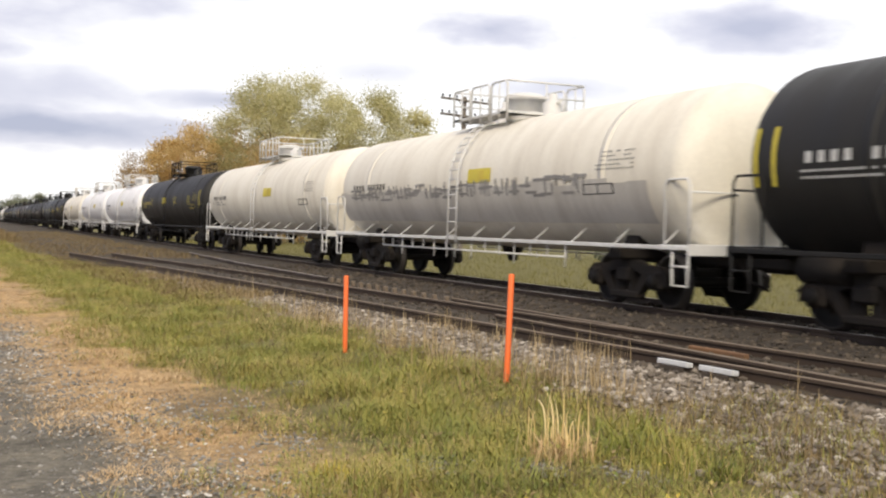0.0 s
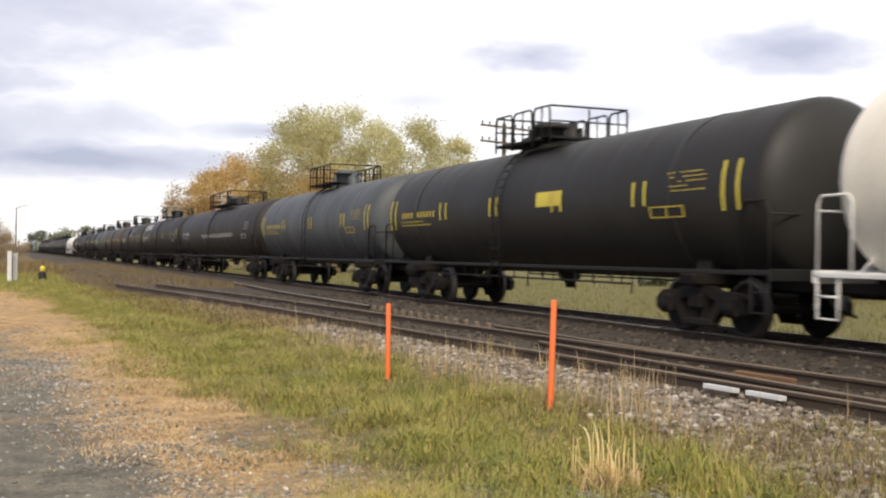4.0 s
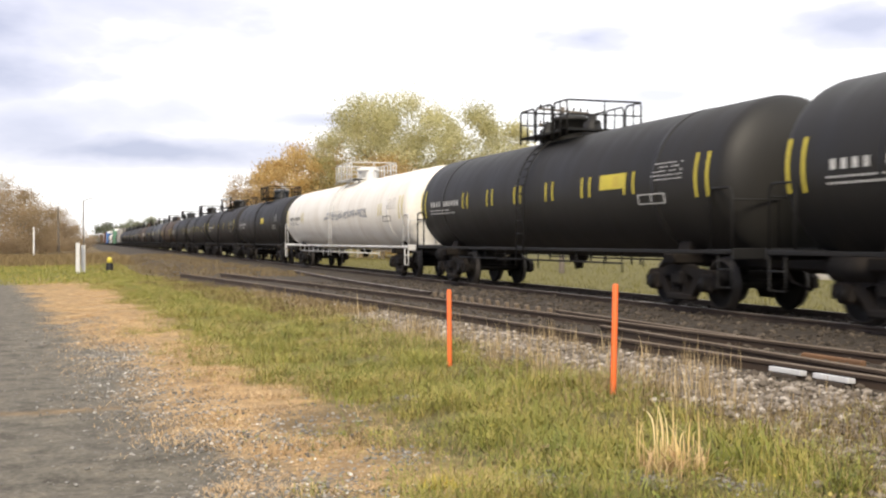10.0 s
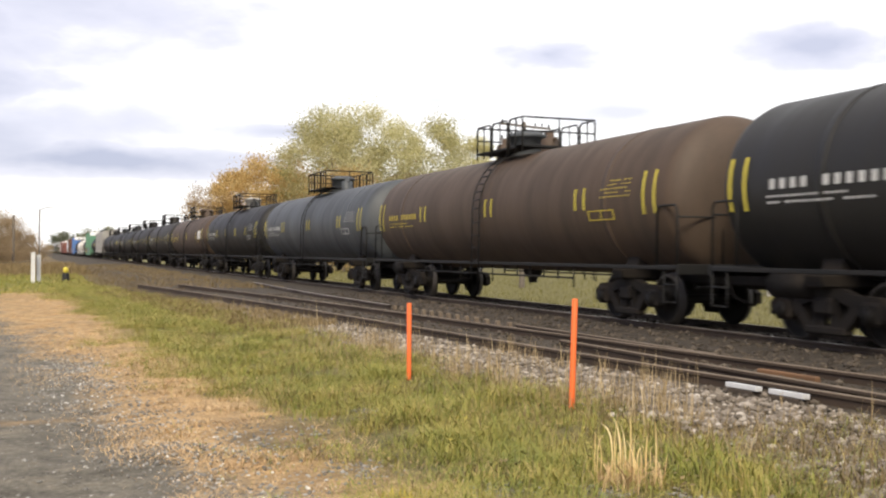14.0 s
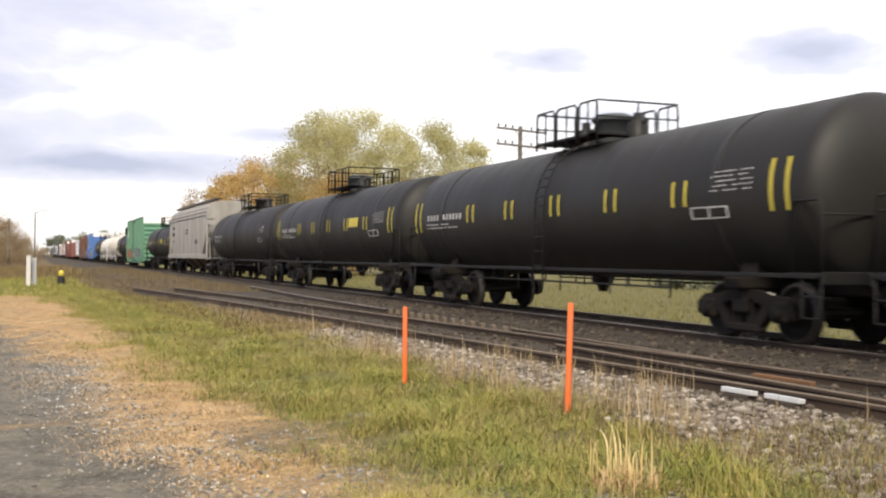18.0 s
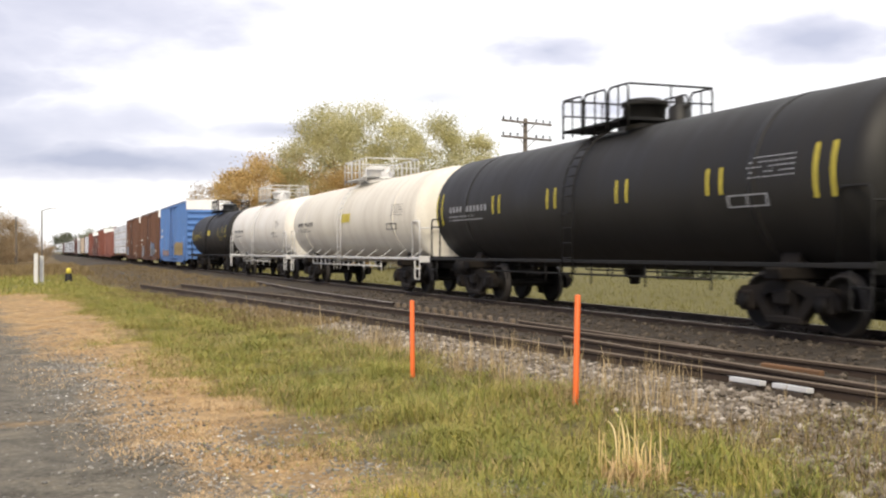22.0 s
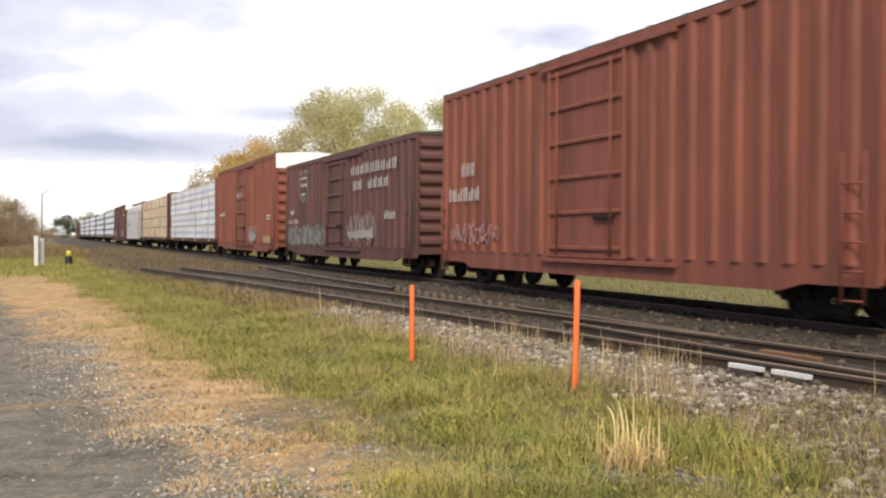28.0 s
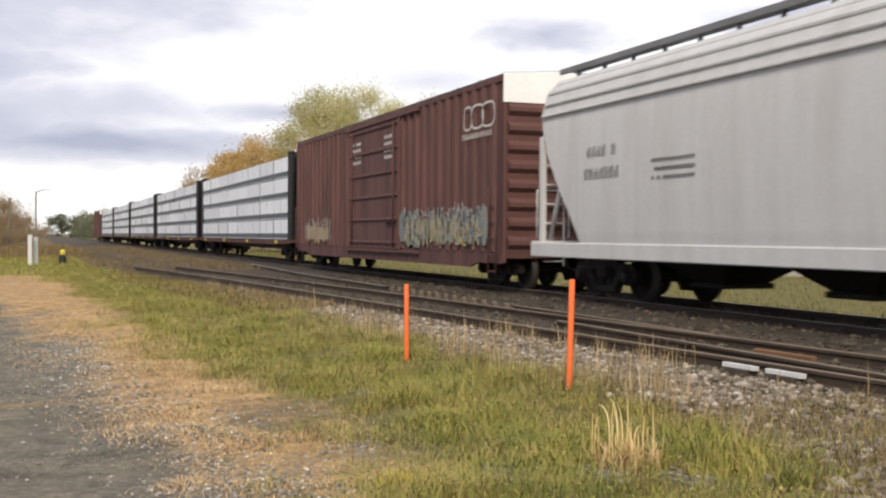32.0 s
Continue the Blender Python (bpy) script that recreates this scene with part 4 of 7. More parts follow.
# ---- trees ----
def tree(x, y, h, w, material, label, seed, leaves, trunk=True, low=0.28, bare=0.0, size=0.3):
    rng = random.Random(seed)
    t = new("tree")
    tagged(t, label, "tree", "trees behind the line")
    t.matrix_basis = pose(x, y, profile(x) - 0.2, 0, 0, rng.uniform(0, 360))
    g = Geo()
    tips = []

    def limb(p, d, length, r, depth):
        q = p
        n = 3
        for i in range(n):
            d = (d + Vector((rng.gauss(0, 0.14), rng.gauss(0, 0.14), 0.06))).normalized()
            e = q + d * (length / n)
            g.bar(q, e, r * (1 - 0.25 * i / n), 6 if depth < 2 else 4, False)
            q = e
        tips.append((q, depth))
        if depth < 3:
            for _ in range(rng.choice((2, 3, 3))):
                a = rng.uniform(0, 6.283)
                s = rng.uniform(0.45, 0.95)
                nd = (d + Vector((math.cos(a) * s, math.sin(a) * s, rng.uniform(-0.1, 0.35)))).normalized()
                limb(q, nd, length * rng.uniform(0.62, 0.85), r * 0.58, depth + 1)

    base = h * low
    limb(Vector((0, 0, 0)), Vector((0, 0, 1)), max(base, h * 0.27), h * 0.02, 0)
    part("trunk", g, BARK, t)
    zs = [q.z for q, d in tips]
    top = max(zs)
    wid = max(max(abs(q.x), abs(q.y)) for q, d in tips)
    c = Geo()
    v, f = [], []
    clumps = []
    for _ in range(46):
        a, u = rng.uniform(0, 6.283), rng.random() ** 0.55
        zz = rng.random()
        rr = w * 0.5 * u * (math.sin(math.pi * min(1, 0.12 + 0.86 * zz)) ** 0.6)
        clumps.append((Vector((math.cos(a) * rr, math.sin(a) * rr, h * (low * 0.8 + (1 - low * 0.8) * zz) - 0.4)), w * rng.uniform(0.07, 0.15)))
    for k in range(leaves):
        o, r = clumps[k % len(clumps)]
        d = Vector((rng.gauss(0, 1), rng.gauss(0, 1), rng.gauss(0, 0.8)))
        p = o + d * r * 0.62
        s = size * rng.uniform(0.5, 1.2)
        a = Vector((rng.gauss(0, 1), rng.gauss(0, 1), rng.gauss(0, 1))).normalized()
        b = a.orthogonal().normalized()
        i = len(v)
        v += [p - a * s, p + b * s * 0.55, p + a * s, p - b * s * 0.55]
        f.append((i, i + 1, i + 2, i + 3))
    c.add(v, f)
    part("crown", c, material, t)
    return t


def on_bearing(deg, d):
    return d * math.sin(radians(deg)), d * math.cos(radians(deg))


for bearing, dist, h, w, mat, label, leaves, low in (
        (8.5, 128, 10, 9, LEAF_BR, "half-bare brown autumn tree", 2600, 0.2),
        (9.9, 125, 12, 10, LEAF_OR, "small orange-leaved autumn tree", 5200, 0.2),
        (11.5, 122, 12.8, 11, LEAF_OR, "dense orange-brown autumn tree", 5200, 0.2),
        (12.9, 126, 14.2, 10, LEAF_OR, "rounded yellow-orange autumn tree", 4600, 0.2),
        (14.4, 121, 18.6, 14, LEAF_YG, "tall yellow-green autumn tree", 7600, 0.24),
        (16.6, 120, 18.9, 14, LEAF_YG, "tall broad yellow-green autumn tree", 7600, 0.24),
        (18.6, 127, 17.2, 11, LEAF_YG, "slender yellow-green autumn tree", 5200, 0.24),
        (20.5, 122, 17.4, 11, LEAF_YG, "tall yellow-green autumn tree with gaps", 5200, 0.24),
        (22.3, 126, 15.6, 10, LEAF_YG, "slender yellow-green autumn tree", 4200, 0.24),
        (15.6, 112, 10.5, 11, LEAF_OR, "low orange-brown autumn tree", 4600, 0.2),
        (19.5, 113, 9.5, 12, LEAF_BR, "low brown autumn tree", 4000, 0.2)):
    x, y = on_bearing(bearing, dist)
    tree(x, y, h, w, mat, label, int(bearing * 10), int(leaves * 4.6), True, low, 0, 0.128)

for i, (bearing, dist, h, w, mat) in enumerate((
        (-0.7, 190, 5, 9, LEAF_OB), (-1.7, 165, 6.8, 11, LEAF_OB), (-2.9, 150, 8.6, 12, LEAF_OB), (-4.2, 140, 9.6, 13, LEAF_OB),
        (-5.8, 135, 9.4, 13, LEAF_BR), (-7.6, 130, 10.4, 14, LEAF_OB))):
    x, y = on_bearing(bearing, dist)
    tree(x, y, h, w, mat, "brown-leaved autumn tree at the wood's edge", 200 + i, 19000, True, 0.12, 0, 0.12)

for i, (bearing, dist, h, w) in enumerate(((43.8, 58, 4.5, 5), (47.0, 60, 5, 6), (34.4, 75, 2.0, 5))):
    x, y = on_bearing(bearing, dist)
    tree(x, y, h, w, LEAF_DG, "green bushy tree beside the far shed", 400 + i, 5000, True, 0.1, 0, 0.2)

for i in range(13):
    x, y = on_bearing(0.6 + 0.62 * i + random.uniform(-0.2, 0.2), 520 + random.uniform(-60, 60))
    tree(x + (8 if x < 16 else 0), y, random.uniform(8, 12.5), random.uniform(12, 18), LEAF_DG, "dull green tree far down the line", 300 + i, 2600, True, 0.15, 0, 0.45)


# ---- rolling stock: shared pieces (y along the car, z from the rail's top, -x towards the road) ----
def side_frame_geo():
    g = Geo()
    top = [(-1.2, 0.56), (-1.02, 0.70), (-0.55, 0.72), (-0.32, 0.80), (0.32, 0.80), (0.55, 0.72), (1.02, 0.70), (1.2, 0.56)]
    for (a, za), (b, zb) in zip(top, top[1:]):
        g.add([(-0.07, a, za - 0.19), (0.07, a, za - 0.19), (0.07, a, za), (-0.07, a, za), (-0.07, b, zb - 0.19), (0.07, b, zb - 0.19), (0.07, b, zb), (-0.07, b, zb)],
              [(0, 3, 7, 4), (1, 5, 6, 2), (3, 2, 6, 7), (0, 4, 5, 1), (0, 1, 2, 3), (4, 7, 6, 5)])
    for s in (-1, 1):
        for (a, za), (b, zb) in (((0.66, 0.6), (0.3, 0.2)),):
            a, b = a * s, b * s
            g.add([(-0.08, a - 0.13, za), (0.08, a - 0.13, za), (0.08, a + 0.13, za), (-0.08, a + 0.13, za), (-0.08, b - 0.1, zb), (0.08, b - 0.1, zb), (0.08, b + 0.1, zb), (-0.08, b + 0.1, zb)],
                  [(0, 1, 5, 4), (1, 2, 6, 5), (2, 3, 7, 6), (3, 0, 4, 7), (0, 3, 2, 1), (4, 5, 6, 7)])
        g.box(-0.07, 0.07, 0.2 * s - 0.05, 0.2 * s + 0.05, 0.2, 0.66)
        g.box(-0.12, 0.1, 0.89 * s - 0.19, 0.89 * s + 0.19, 0.31, 0.64, 0.05)
    g.box(-0.1, 0.09, -0.42, 0.42, 0.14, 0.27, 0.03)
    return g


def wheelset_geo():
    g = Geo()
    for s in (-1, 1):
        x = 0.72 * s
        g.slot = 1
        g.lathe_x([(x - 0.045 * s, 0.485), (x - 0.04 * s, 0.457), (x + 0.06 * s, 0.445), (x + 0.06 * s, 0.41)], 26, 0, 0.457)
        g.slot = 0
        g.lathe_x([(x - 0.05 * s, 0.12), (x - 0.05 * s, 0.36), (x - 0.08 * s, 0.40), (x - 0.08 * s, 0.49), (x - 0.045 * s, 0.485)], 26, 0, 0.457)
        g.lathe_x([(x + 0.06 * s, 0.41), (x + 0.06 * s, 0.385), (x + 0.0 * s, 0.36), (x + 0.03 * s, 0.15), (x + 0.08 * s, 0.13), (x + 0.08 * s, 0.0)], 26, 0, 0.457)
        g.lathe_x([(0.8 * s, 0.08), (1.13 * s, 0.08), (1.13 * s, 0.13), (1.15 * s, 0.13), (1.15 * s, 0.0)], 10, 0, 0.457)
    g.lathe_x([(-0.7, 0.085), (0.7, 0.085)], 10, 0, 0.457)
    return g


def add_truck(car, y):
    t = part("truck", shared(("bolster",), lambda: Geo().box(-1.15, 1.15, -0.2, 0.2, 0.42, 0.66, 0.04).box(-0.3, 0.3, -0.25, 0.25, 0.6, 0.8, 0.05)), STEEL, car, at=pose(0, y, 0))
    fr = shared(("side_frame",), side_frame_geo)
    part("side_frame", fr, STEEL, t, at=pose(-1.0, 0, 0))
    part("side_frame", fr, STEEL, t, at=pose(1.0, 0, 0, 0, 0, 180))
    ws = shared(("wheelset",), wheelset_geo)
    for d in (-0.89, 0.89):
        part("wheelset", ws, [WHEEL, RIM], t, at=pose(0, d, 0))

    def spring():
        g = Geo()
        g.lathe_z([(0.26 + 0.03 * i, 0.07 if i % 2 else 0.055) for i in range(8)], 8, 0.0, 0.0)
        return g
    for x in (-1.0, 1.0):
        for d in (-0.1, 0.1):
            part("spring", shared(("springs",), spring), STEEL, t, at=pose(x, d, 0))


def coupler_geo():
    g = Geo().box(-0.09, 0.09, -0.75, 0.05, 0.72, 0.98, 0.03)
    g.box(-0.16, 0.2, -0.02, 0.3, 0.68, 1.0, 0.06).box(-0.24, -0.1, 0.1, 0.36, 0.72, 0.96, 0.05)
    g.path([(0.35, -0.3, 0.85), (0.4, 0.0, 0.55), (0.25, 0.28, 0.42)], 0.025)
    return g


def add_ends(car, half, colour=DARK):
    me = shared(("coupler",), coupler_geo)
    part("coupler", me, STEEL, car, at=pose(0, half - 0.3, 0))
    part("coupler", me, STEEL, car, at=pose(0, -half + 0.3, 0, 0, 0, 180))


def dashes(g, x, y0, z0, width, height, n, rng, gap=0.42):
    """A line of writing too blurred to read: small bars."""
    w = width / n
    for i in range(n):
        if rng.random() < 0.08:
            continue
        h = height * rng.uniform(0.85, 1.0)
        if height < 0.15:
            g.box(x - 0.004, x + 0.002, y0 + i * w, y0 + (i + 1 - gap) * w, z0, z0 + h)
        else:
            for u in (0.04, 0.46):
                g.box(x - 0.004, x + 0.002, y0 + (i + u) * w, y0 + (i + u + 0.17) * w, z0, z0 + h * (1.0 if u < 0.1 else rng.uniform(0.6, 1.0)))


def scrawl(rng, x, y0, y1, z0, z1, n, thick=0.06):
    """Sprayed loops and strokes on a flat side."""
    g = Geo()
    w = (y1 - y0) / n
    for i in range(n):
        cy, cz = y0 + (i + 0.5) * w, (z0 + z1) / 2
        a0 = rng.uniform(0, 6.28)
        pts = []
        m = rng.randrange(7, 13)
        for k in range(m):
            a = a0 + k * rng.uniform(0.5, 1.1)
            pts.append((cy + math.cos(a) * w * rng.uniform(0.25, 0.75), cz + math.sin(a) * (z1 - z0) * rng.uniform(0.2, 0.5)))
        for k, ((ya, za), (yb, zb)) in enumerate(zip(pts, pts[1:])):
            d = Vector((yb - ya, zb - za))
            if d.length < 1e-3:
                continue
            nrm = Vector((-d.y, d.x)).normalized() * thick * rng.uniform(0.5, 1.0)
            xx = x - 0.004 - 0.0004 * ((i * 13 + k) % 9)
            g.add([(xx, ya - nrm.x, za - nrm.y), (xx, yb - nrm.x, zb - nrm.y), (xx, yb + nrm.x, zb + nrm.y), (xx, ya + nrm.x, za + nrm.y)], [(0, 1, 2, 3)])
    return g


def blobs(rng, x, y0, y1, z0, z1):
    """Fat sprayed letter shapes, filled, of uneven height."""
    g = Geo()
    y, k = y0, 0
    while y < y1 - 0.2:
        w = rng.uniform(0.35, 0.8)
        lo, hi = z0 + rng.uniform(0, 0.2) * (z1 - z0), z1 - rng.uniform(0, 0.35) * (z1 - z0)
        cy, cz = y + w * 0.45, (lo + hi) / 2
        n = 12
        xx = x + 0.0015 - 0.0004 * (k % 3)
        ring = [(xx, cy + math.cos(6.2832 * i / n) * w * 0.55 * rng.uniform(0.8, 1.15), cz + math.sin(6.2832 * i / n) * (hi - lo) * 0.5 * rng.uniform(0.8, 1.15)) for i in range(n)]
        g.add(ring, [tuple(range(n))])
        y += w * 0.85
        k += 1
    return g


def daub(rng, x, y0, y1, z0, z1):
    """A painted-over patch with a ragged outline."""
    n = 14
    lo = [(y0 + (y1 - y0) * i / n, z0 + rng.uniform(0, 0.06)) for i in range(n + 1)]
    hi = [(y0 + (y1 - y0) * i / n, z1 - rng.uniform(0, 0.22)) for i in range(n + 1)]
    v = [(x, a, b) for a, b in lo] + [(x, a, b) for a, b in hi]
    return Geo().add(v, [(i, i + 1, n + 2 + i, n + 1 + i) for i in range(n)])


def new_car(name, label, category, y):
    car = new(name)
    tagged(car, label, category, "cars of the freight train")
    return car


# ---- tank car ----
RT, ZT = 1.43, 2.30      # radius and height of a tank's axis


def curved(g, y0, y1, a0, a1, r, side=-1, n=4):
    """A patch on the tank's skin; angles in degrees down from the top."""
    v = []
    for i in range(n + 1):
        a = radians(a0 + (a1 - a0) * i / n)
        for y in (y0, y1):
            v.append((side * r * math.sin(a), y, ZT + r * math.cos(a)))
    g.add(v, [(2 * i, 2 * i + 1, 2 * i + 3, 2 * i + 2) for i in range(n)], True)


def flipped(g):
    """The mirror image across the car's middle."""
    g.v = [(-x, y, z) for x, y, z in g.v]
    g.f = [tuple(reversed(f)) for f in g.f]
    return g


def stripe_geo(a0, a1):
    g = Geo()
    curved(g, 0.0, 0.08, a0, a1, RT + 0.012)
    return g


def tank_shell(half, sag):
    h = half - 0.42
    prof = [(-h, 0.0)] + [(-h + 0.55 * (1 - math.cos(a)), RT * math.sin(a) ** 0.9) for a in np.linspace(0.15, math.pi / 2, 9)]
    prof += [(-h * 0.35, RT), (-0.02, RT + 0.0), (h * 0.35, RT)]
    prof += [(-y, r) for y, r in prof[9::-1]]
    return Geo().lathe_y(prof, 48, 0, ZT)


def tank_car(y0, y1, paint_of, trim, marks, label, seed, panel=0, bars=0, writing=None, graffiti=None, long_walk=False, band=None, repaint=None, dome=0.0, sign=None, lower=None, blocks=None):
    rng = random.Random(seed)
    length = y1 - y0
    half = length / 2
    car = new_car("tank_car", label, "tank car", y0)
    L = round(half, 1)
    shell = part("tank", shared(("tank", L), lambda: tank_shell(L, 0)), paint_of, car)
    h = half - 0.42
    # welded joints and saddle straps
    for s in (-1, 1):
        y = s * (half - 3.0)
        part("strap", shared(("strap",), lambda: Geo().lathe_y([(-0.09, RT + 0.001), (-0.09, RT + 0.009), (0.09, RT + 0.009), (0.09, RT + 0.001)], 48, 0, ZT)), band or paint_of, shell, at=pose(0, y, 0))
    part("seam", shared(("seam",), lambda: Geo().lathe_y([(-0.03, RT + 0.002), (-0.015, RT + 0.006), (0.015, RT + 0.006), (0.03, RT + 0.002)], 48, 0, ZT)), paint_of, shell, at=pose(0, rng.uniform(-0.5, 0.5), 0))
    # underframe: stub sills with saddles, bolsters
    def sill():
        g = Geo().box(-0.35, 0.35, -1.0, 2.6, 0.74, 1.06, 0.03)
        g.box(-1.3, 1.3, 1.6, 2.0, 0.80, 1.0, 0.03)
        for x in (-1.0, 1.0):
            g.add([(x, 1.6, 0.98), (x, 2.0, 0.98), (x * 0.86, 2.0, 1.42), (x * 0.86, 1.6, 1.42), (x * 0.3, 1.6, 0.98), (x * 0.3, 2.0, 0.98)], [(0, 1, 2, 3), (0, 3, 4), (1, 5, 2)])
        return g
    me = shared(("stub_sill",), sill)
    part("stub_sill", me, STEEL, car, at=pose(0, -half + 0.9, 0))
    part("stub_sill", me, STEEL, car, at=pose(0, half - 0.9, 0, 0, 0, 180))
    # end platforms
    def platform():
        g = Geo().box(-1.45, 1.45, -0.0, 0.75, 1.02, 1.08, 0.01)
        g.box(-1.45, 1.45, -0.02, 0.02, 0.92, 1.10, 0.01)
        return g
    me = shared(("platform",), platform)
    part("end_platform", me, trim, car, at=pose(0, -half + 0.45, 0))
    part("end_platform", me, trim, car, at=pose(0, half - 0.45, 0, 0, 0, 180))

    x = -1.42
    rail = shared(("end_rail",), lambda: Geo().path([(x, 0.05, 1.05), (x, 0.05, 2.0), (x, 0.12, 2.1), (x, 0.6, 2.1), (x, 0.68, 2.0), (x, 0.68, 1.05)], 0.022))
    foot = shared(("end_step",), lambda: Geo().path([(x, 0.05, 1.05), (x, 0.05, 0.45), (x, 0.45, 0.45), (x, 0.45, 1.05)], 0.02))
    tread = shared(("step_tread",), lambda: Geo().bar((x, 0.05, 0.75), (x, 0.45, 0.75), 0.018))
    cross = shared(("cross_rail",), lambda: Geo().path([(x, 0.05, 1.9), (-0.5, 0.06, 1.9), (-0.5, 0.06, 1.08)], 0.018))
    cross_m = shared(("cross_rail_mirror",), lambda: flipped(Geo().path([(x, 0.05, 1.9), (-0.5, 0.06, 1.9), (-0.5, 0.06, 1.08)], 0.018)))
    for y, turn in ((-half + 0.45, 0), (half - 0.45, 180)):
        for dx in (0, 2.84):
            at = pose(0, y, 0, 0, 0, turn) @ pose(dx, 0, 0)
            part("end_handrail", rail, trim, car, at=at)
            step = part("step", foot, trim, car, at=at)
            part("tread", tread, trim, step)
        part("cross_rail", cross, trim, car, at=pose(0, y, 0, 0, 0, turn))
        part("cross_rail", cross_m, trim, car, at=pose(0, y, 0, 0, 0, turn))
    # side walkway bar with stanchions
    def side_bar():
        g = Geo().box(-0.035, 0.035, -half + 0.5, half - 0.5, 1.0, 1.07, 0.01)
        n = int(length / 1.6)
        for i in range(0 if trim is DARK or bars else n + 1):
            y = -half + 1.2 + i * (length - 2.4) / n
            g.bar((0, y, 1.03), (0.42, y + 0.1, 1.34), 0.014)
        return g
    me = shared(("side_bar", L, trim is DARK or bars > 0), side_bar)
    part("side_walkway", me, trim, car, at=pose(-1.42, 0, 0))
    part("side_walkway", me, trim, car, at=pose(1.42, 0, 0, 0, 0, 180))

    def low_rail():
        g = Geo().bar((0, -half + 4.2, 0.78), (0, half - 4.2, 0.78), 0.02)
        n = 15
        for i in range(n):
            y = -half + 4.2 + i * (length - 8.4) / (n - 1)
            g.bar((0, y, 0.6 if i % 3 == 0 else 0.78), (0, y, 1.02), 0.016)
        return g
    me = shared(("low_rail", L), low_rail)
    part("grab_rail", me, trim, car, at=pose(-1.38, 0, 0))
    part("grab_rail", me, trim, car, at=pose(1.38, 0, 0))
    # side ladders by the dome
    rl = RT + 0.12
    bend = [(-rl * math.sin(radians(a)), 0, ZT + rl * math.cos(radians(a))) for a in range(18, 93, 12)] + [(-1.56, 0, 0.62)]
    stile = shared(("stile",), lambda: Geo().path(bend, 0.02))
    rung = shared(("rung",), lambda: Geo().bar((0, -0.22, 0), (0, 0.22, 0), 0.016, 5))
    for turn in (0, 180):
        lad = part("ladder", stile, trim, car, at=pose(0, dome, 0, 0, 0, turn) @ pose(0, -0.22, 0))
        part("stile", stile, trim, lad, at=pose(0, 0.44, 0))
        if turn:
            continue
        for k in range(10):
            a = radians(20 + 7.6 * k)
            part("rung", rung, trim, lad, at=pose(-rl * math.sin(a), 0.22, ZT + rl * math.cos(a)))
        for k in range(5):
            part("rung", rung, trim, lad, at=pose(-1.555, 0.22, 2.0 - 0.3 * k))
    # dome: walkway grating, manway, valves, railing
    top = ZT + RT
    wl2 = 1.35 if not long_walk else 3.0
    walk_me = shared(("top_walkway", long_walk), lambda: Geo().box(-0.95, -0.45, -wl2, wl2, top + 0.02, top + 0.08, 0.01).box(0.45, 0.95, -wl2, wl2, top + 0.02, top + 0.08, 0.01).box(-0.95, 0.95, -wl2, -wl2 + 0.35, top + 0.02, top + 0.08, 0.01).box(-0.95, 0.95, wl2 - 0.35, wl2, top + 0.02, top + 0.08, 0.01))
    part("top_walkway", walk_me, trim, car, at=pose(0, dome, 0))

    spans = ((-wl2, -wl2 + 0.75), (-wl2 + 0.85, wl2 - 0.95), (wl2 - 0.85, wl2))
    rt = top + 0.72

    def hoop(a, b):
        g = Geo().path([(0, a, top - 0.1), (0, a, rt - 0.08), (0, a + 0.08, rt), (0, b - 0.08, rt), (0, b, rt - 0.08), (0, b, top - 0.1)], 0.024)
        return g.bar((0, (a + b) / 2, top - 0.1), (0, (a + b) / 2, rt), 0.018)
    for k2, (a, b) in enumerate(spans):
        me = shared(("hoop", k2, long_walk), lambda: hoop(a, b))
        for x in (-0.95, 0.95):
            part("railing_hoop", me, trim, car, at=pose(x, dome, 0))
    me = shared(("end_bar",), lambda: Geo().path([(-0.95, 0, rt), (0.95, 0, rt)], 0.022).path([(-0.95, 0, top + 0.4), (0.95, 0, top + 0.4)], 0.018).bar((0, 0, top), (0, 0, rt), 0.018))
    for y in (-wl2, wl2):
        part("railing_end", me, trim, car, at=pose(0, y + dome, 0))
    my = dome + rng.choice((-0.4, 0.2, 0.4))
    part("manway", shared(("manway",), lambda: Geo().lathe_z([(top - 0.1, 0.42), (top + 0.42, 0.42), (top + 0.42, 0.48), (top + 0.5, 0.48), (top + 0.58, 0.3), (top + 0.6, 0)], 20)), (rng.choice((HOPGREY, GREY, paint_of)) if trim is DARK else trim), car, at=pose(0, my, 0))

    def valve():
        g = Geo().lathe_z([(top - 0.1, 0.22), (top + 0.3, 0.22), (top + 0.36, 0.1), (top + 0.5, 0.1), (top + 0.5, 0)], 12)
        return g.bar((0, -0.35, top + 0.3), (0, 0.35, top + 0.3), 0.04)
    vm = shared(("valve",), valve)
    for dy in (-0.95, 0.95):
        part("valve", vm, paint_of if trim is DARK else trim, car, at=pose(rng.uniform(-0.2, 0.2), my + dy, 0))
    # brake cylinder, bottom outlet
    part("brake_cylinder", shared(("brake",), lambda: Geo().lathe_y([(-0.45, 0), (-0.45, 0.2), (0.45, 0.2), (0.45, 0.0)], 14, -1.0, 0.82)), STEEL, car, at=pose(0, half - 2.0, 0))
    part("bottom_outlet", shared(("outlet",), lambda: Geo().lathe_z([(0.56, 0.0), (0.56, 0.1), (0.68, 0.12), (0.76, 0.22), (0.95, 0.26)], 12)), STEEL, car)
    add_ends(car, half)
    add_truck(car, half - 2.7)
    add_truck(car, -half + 2.7)
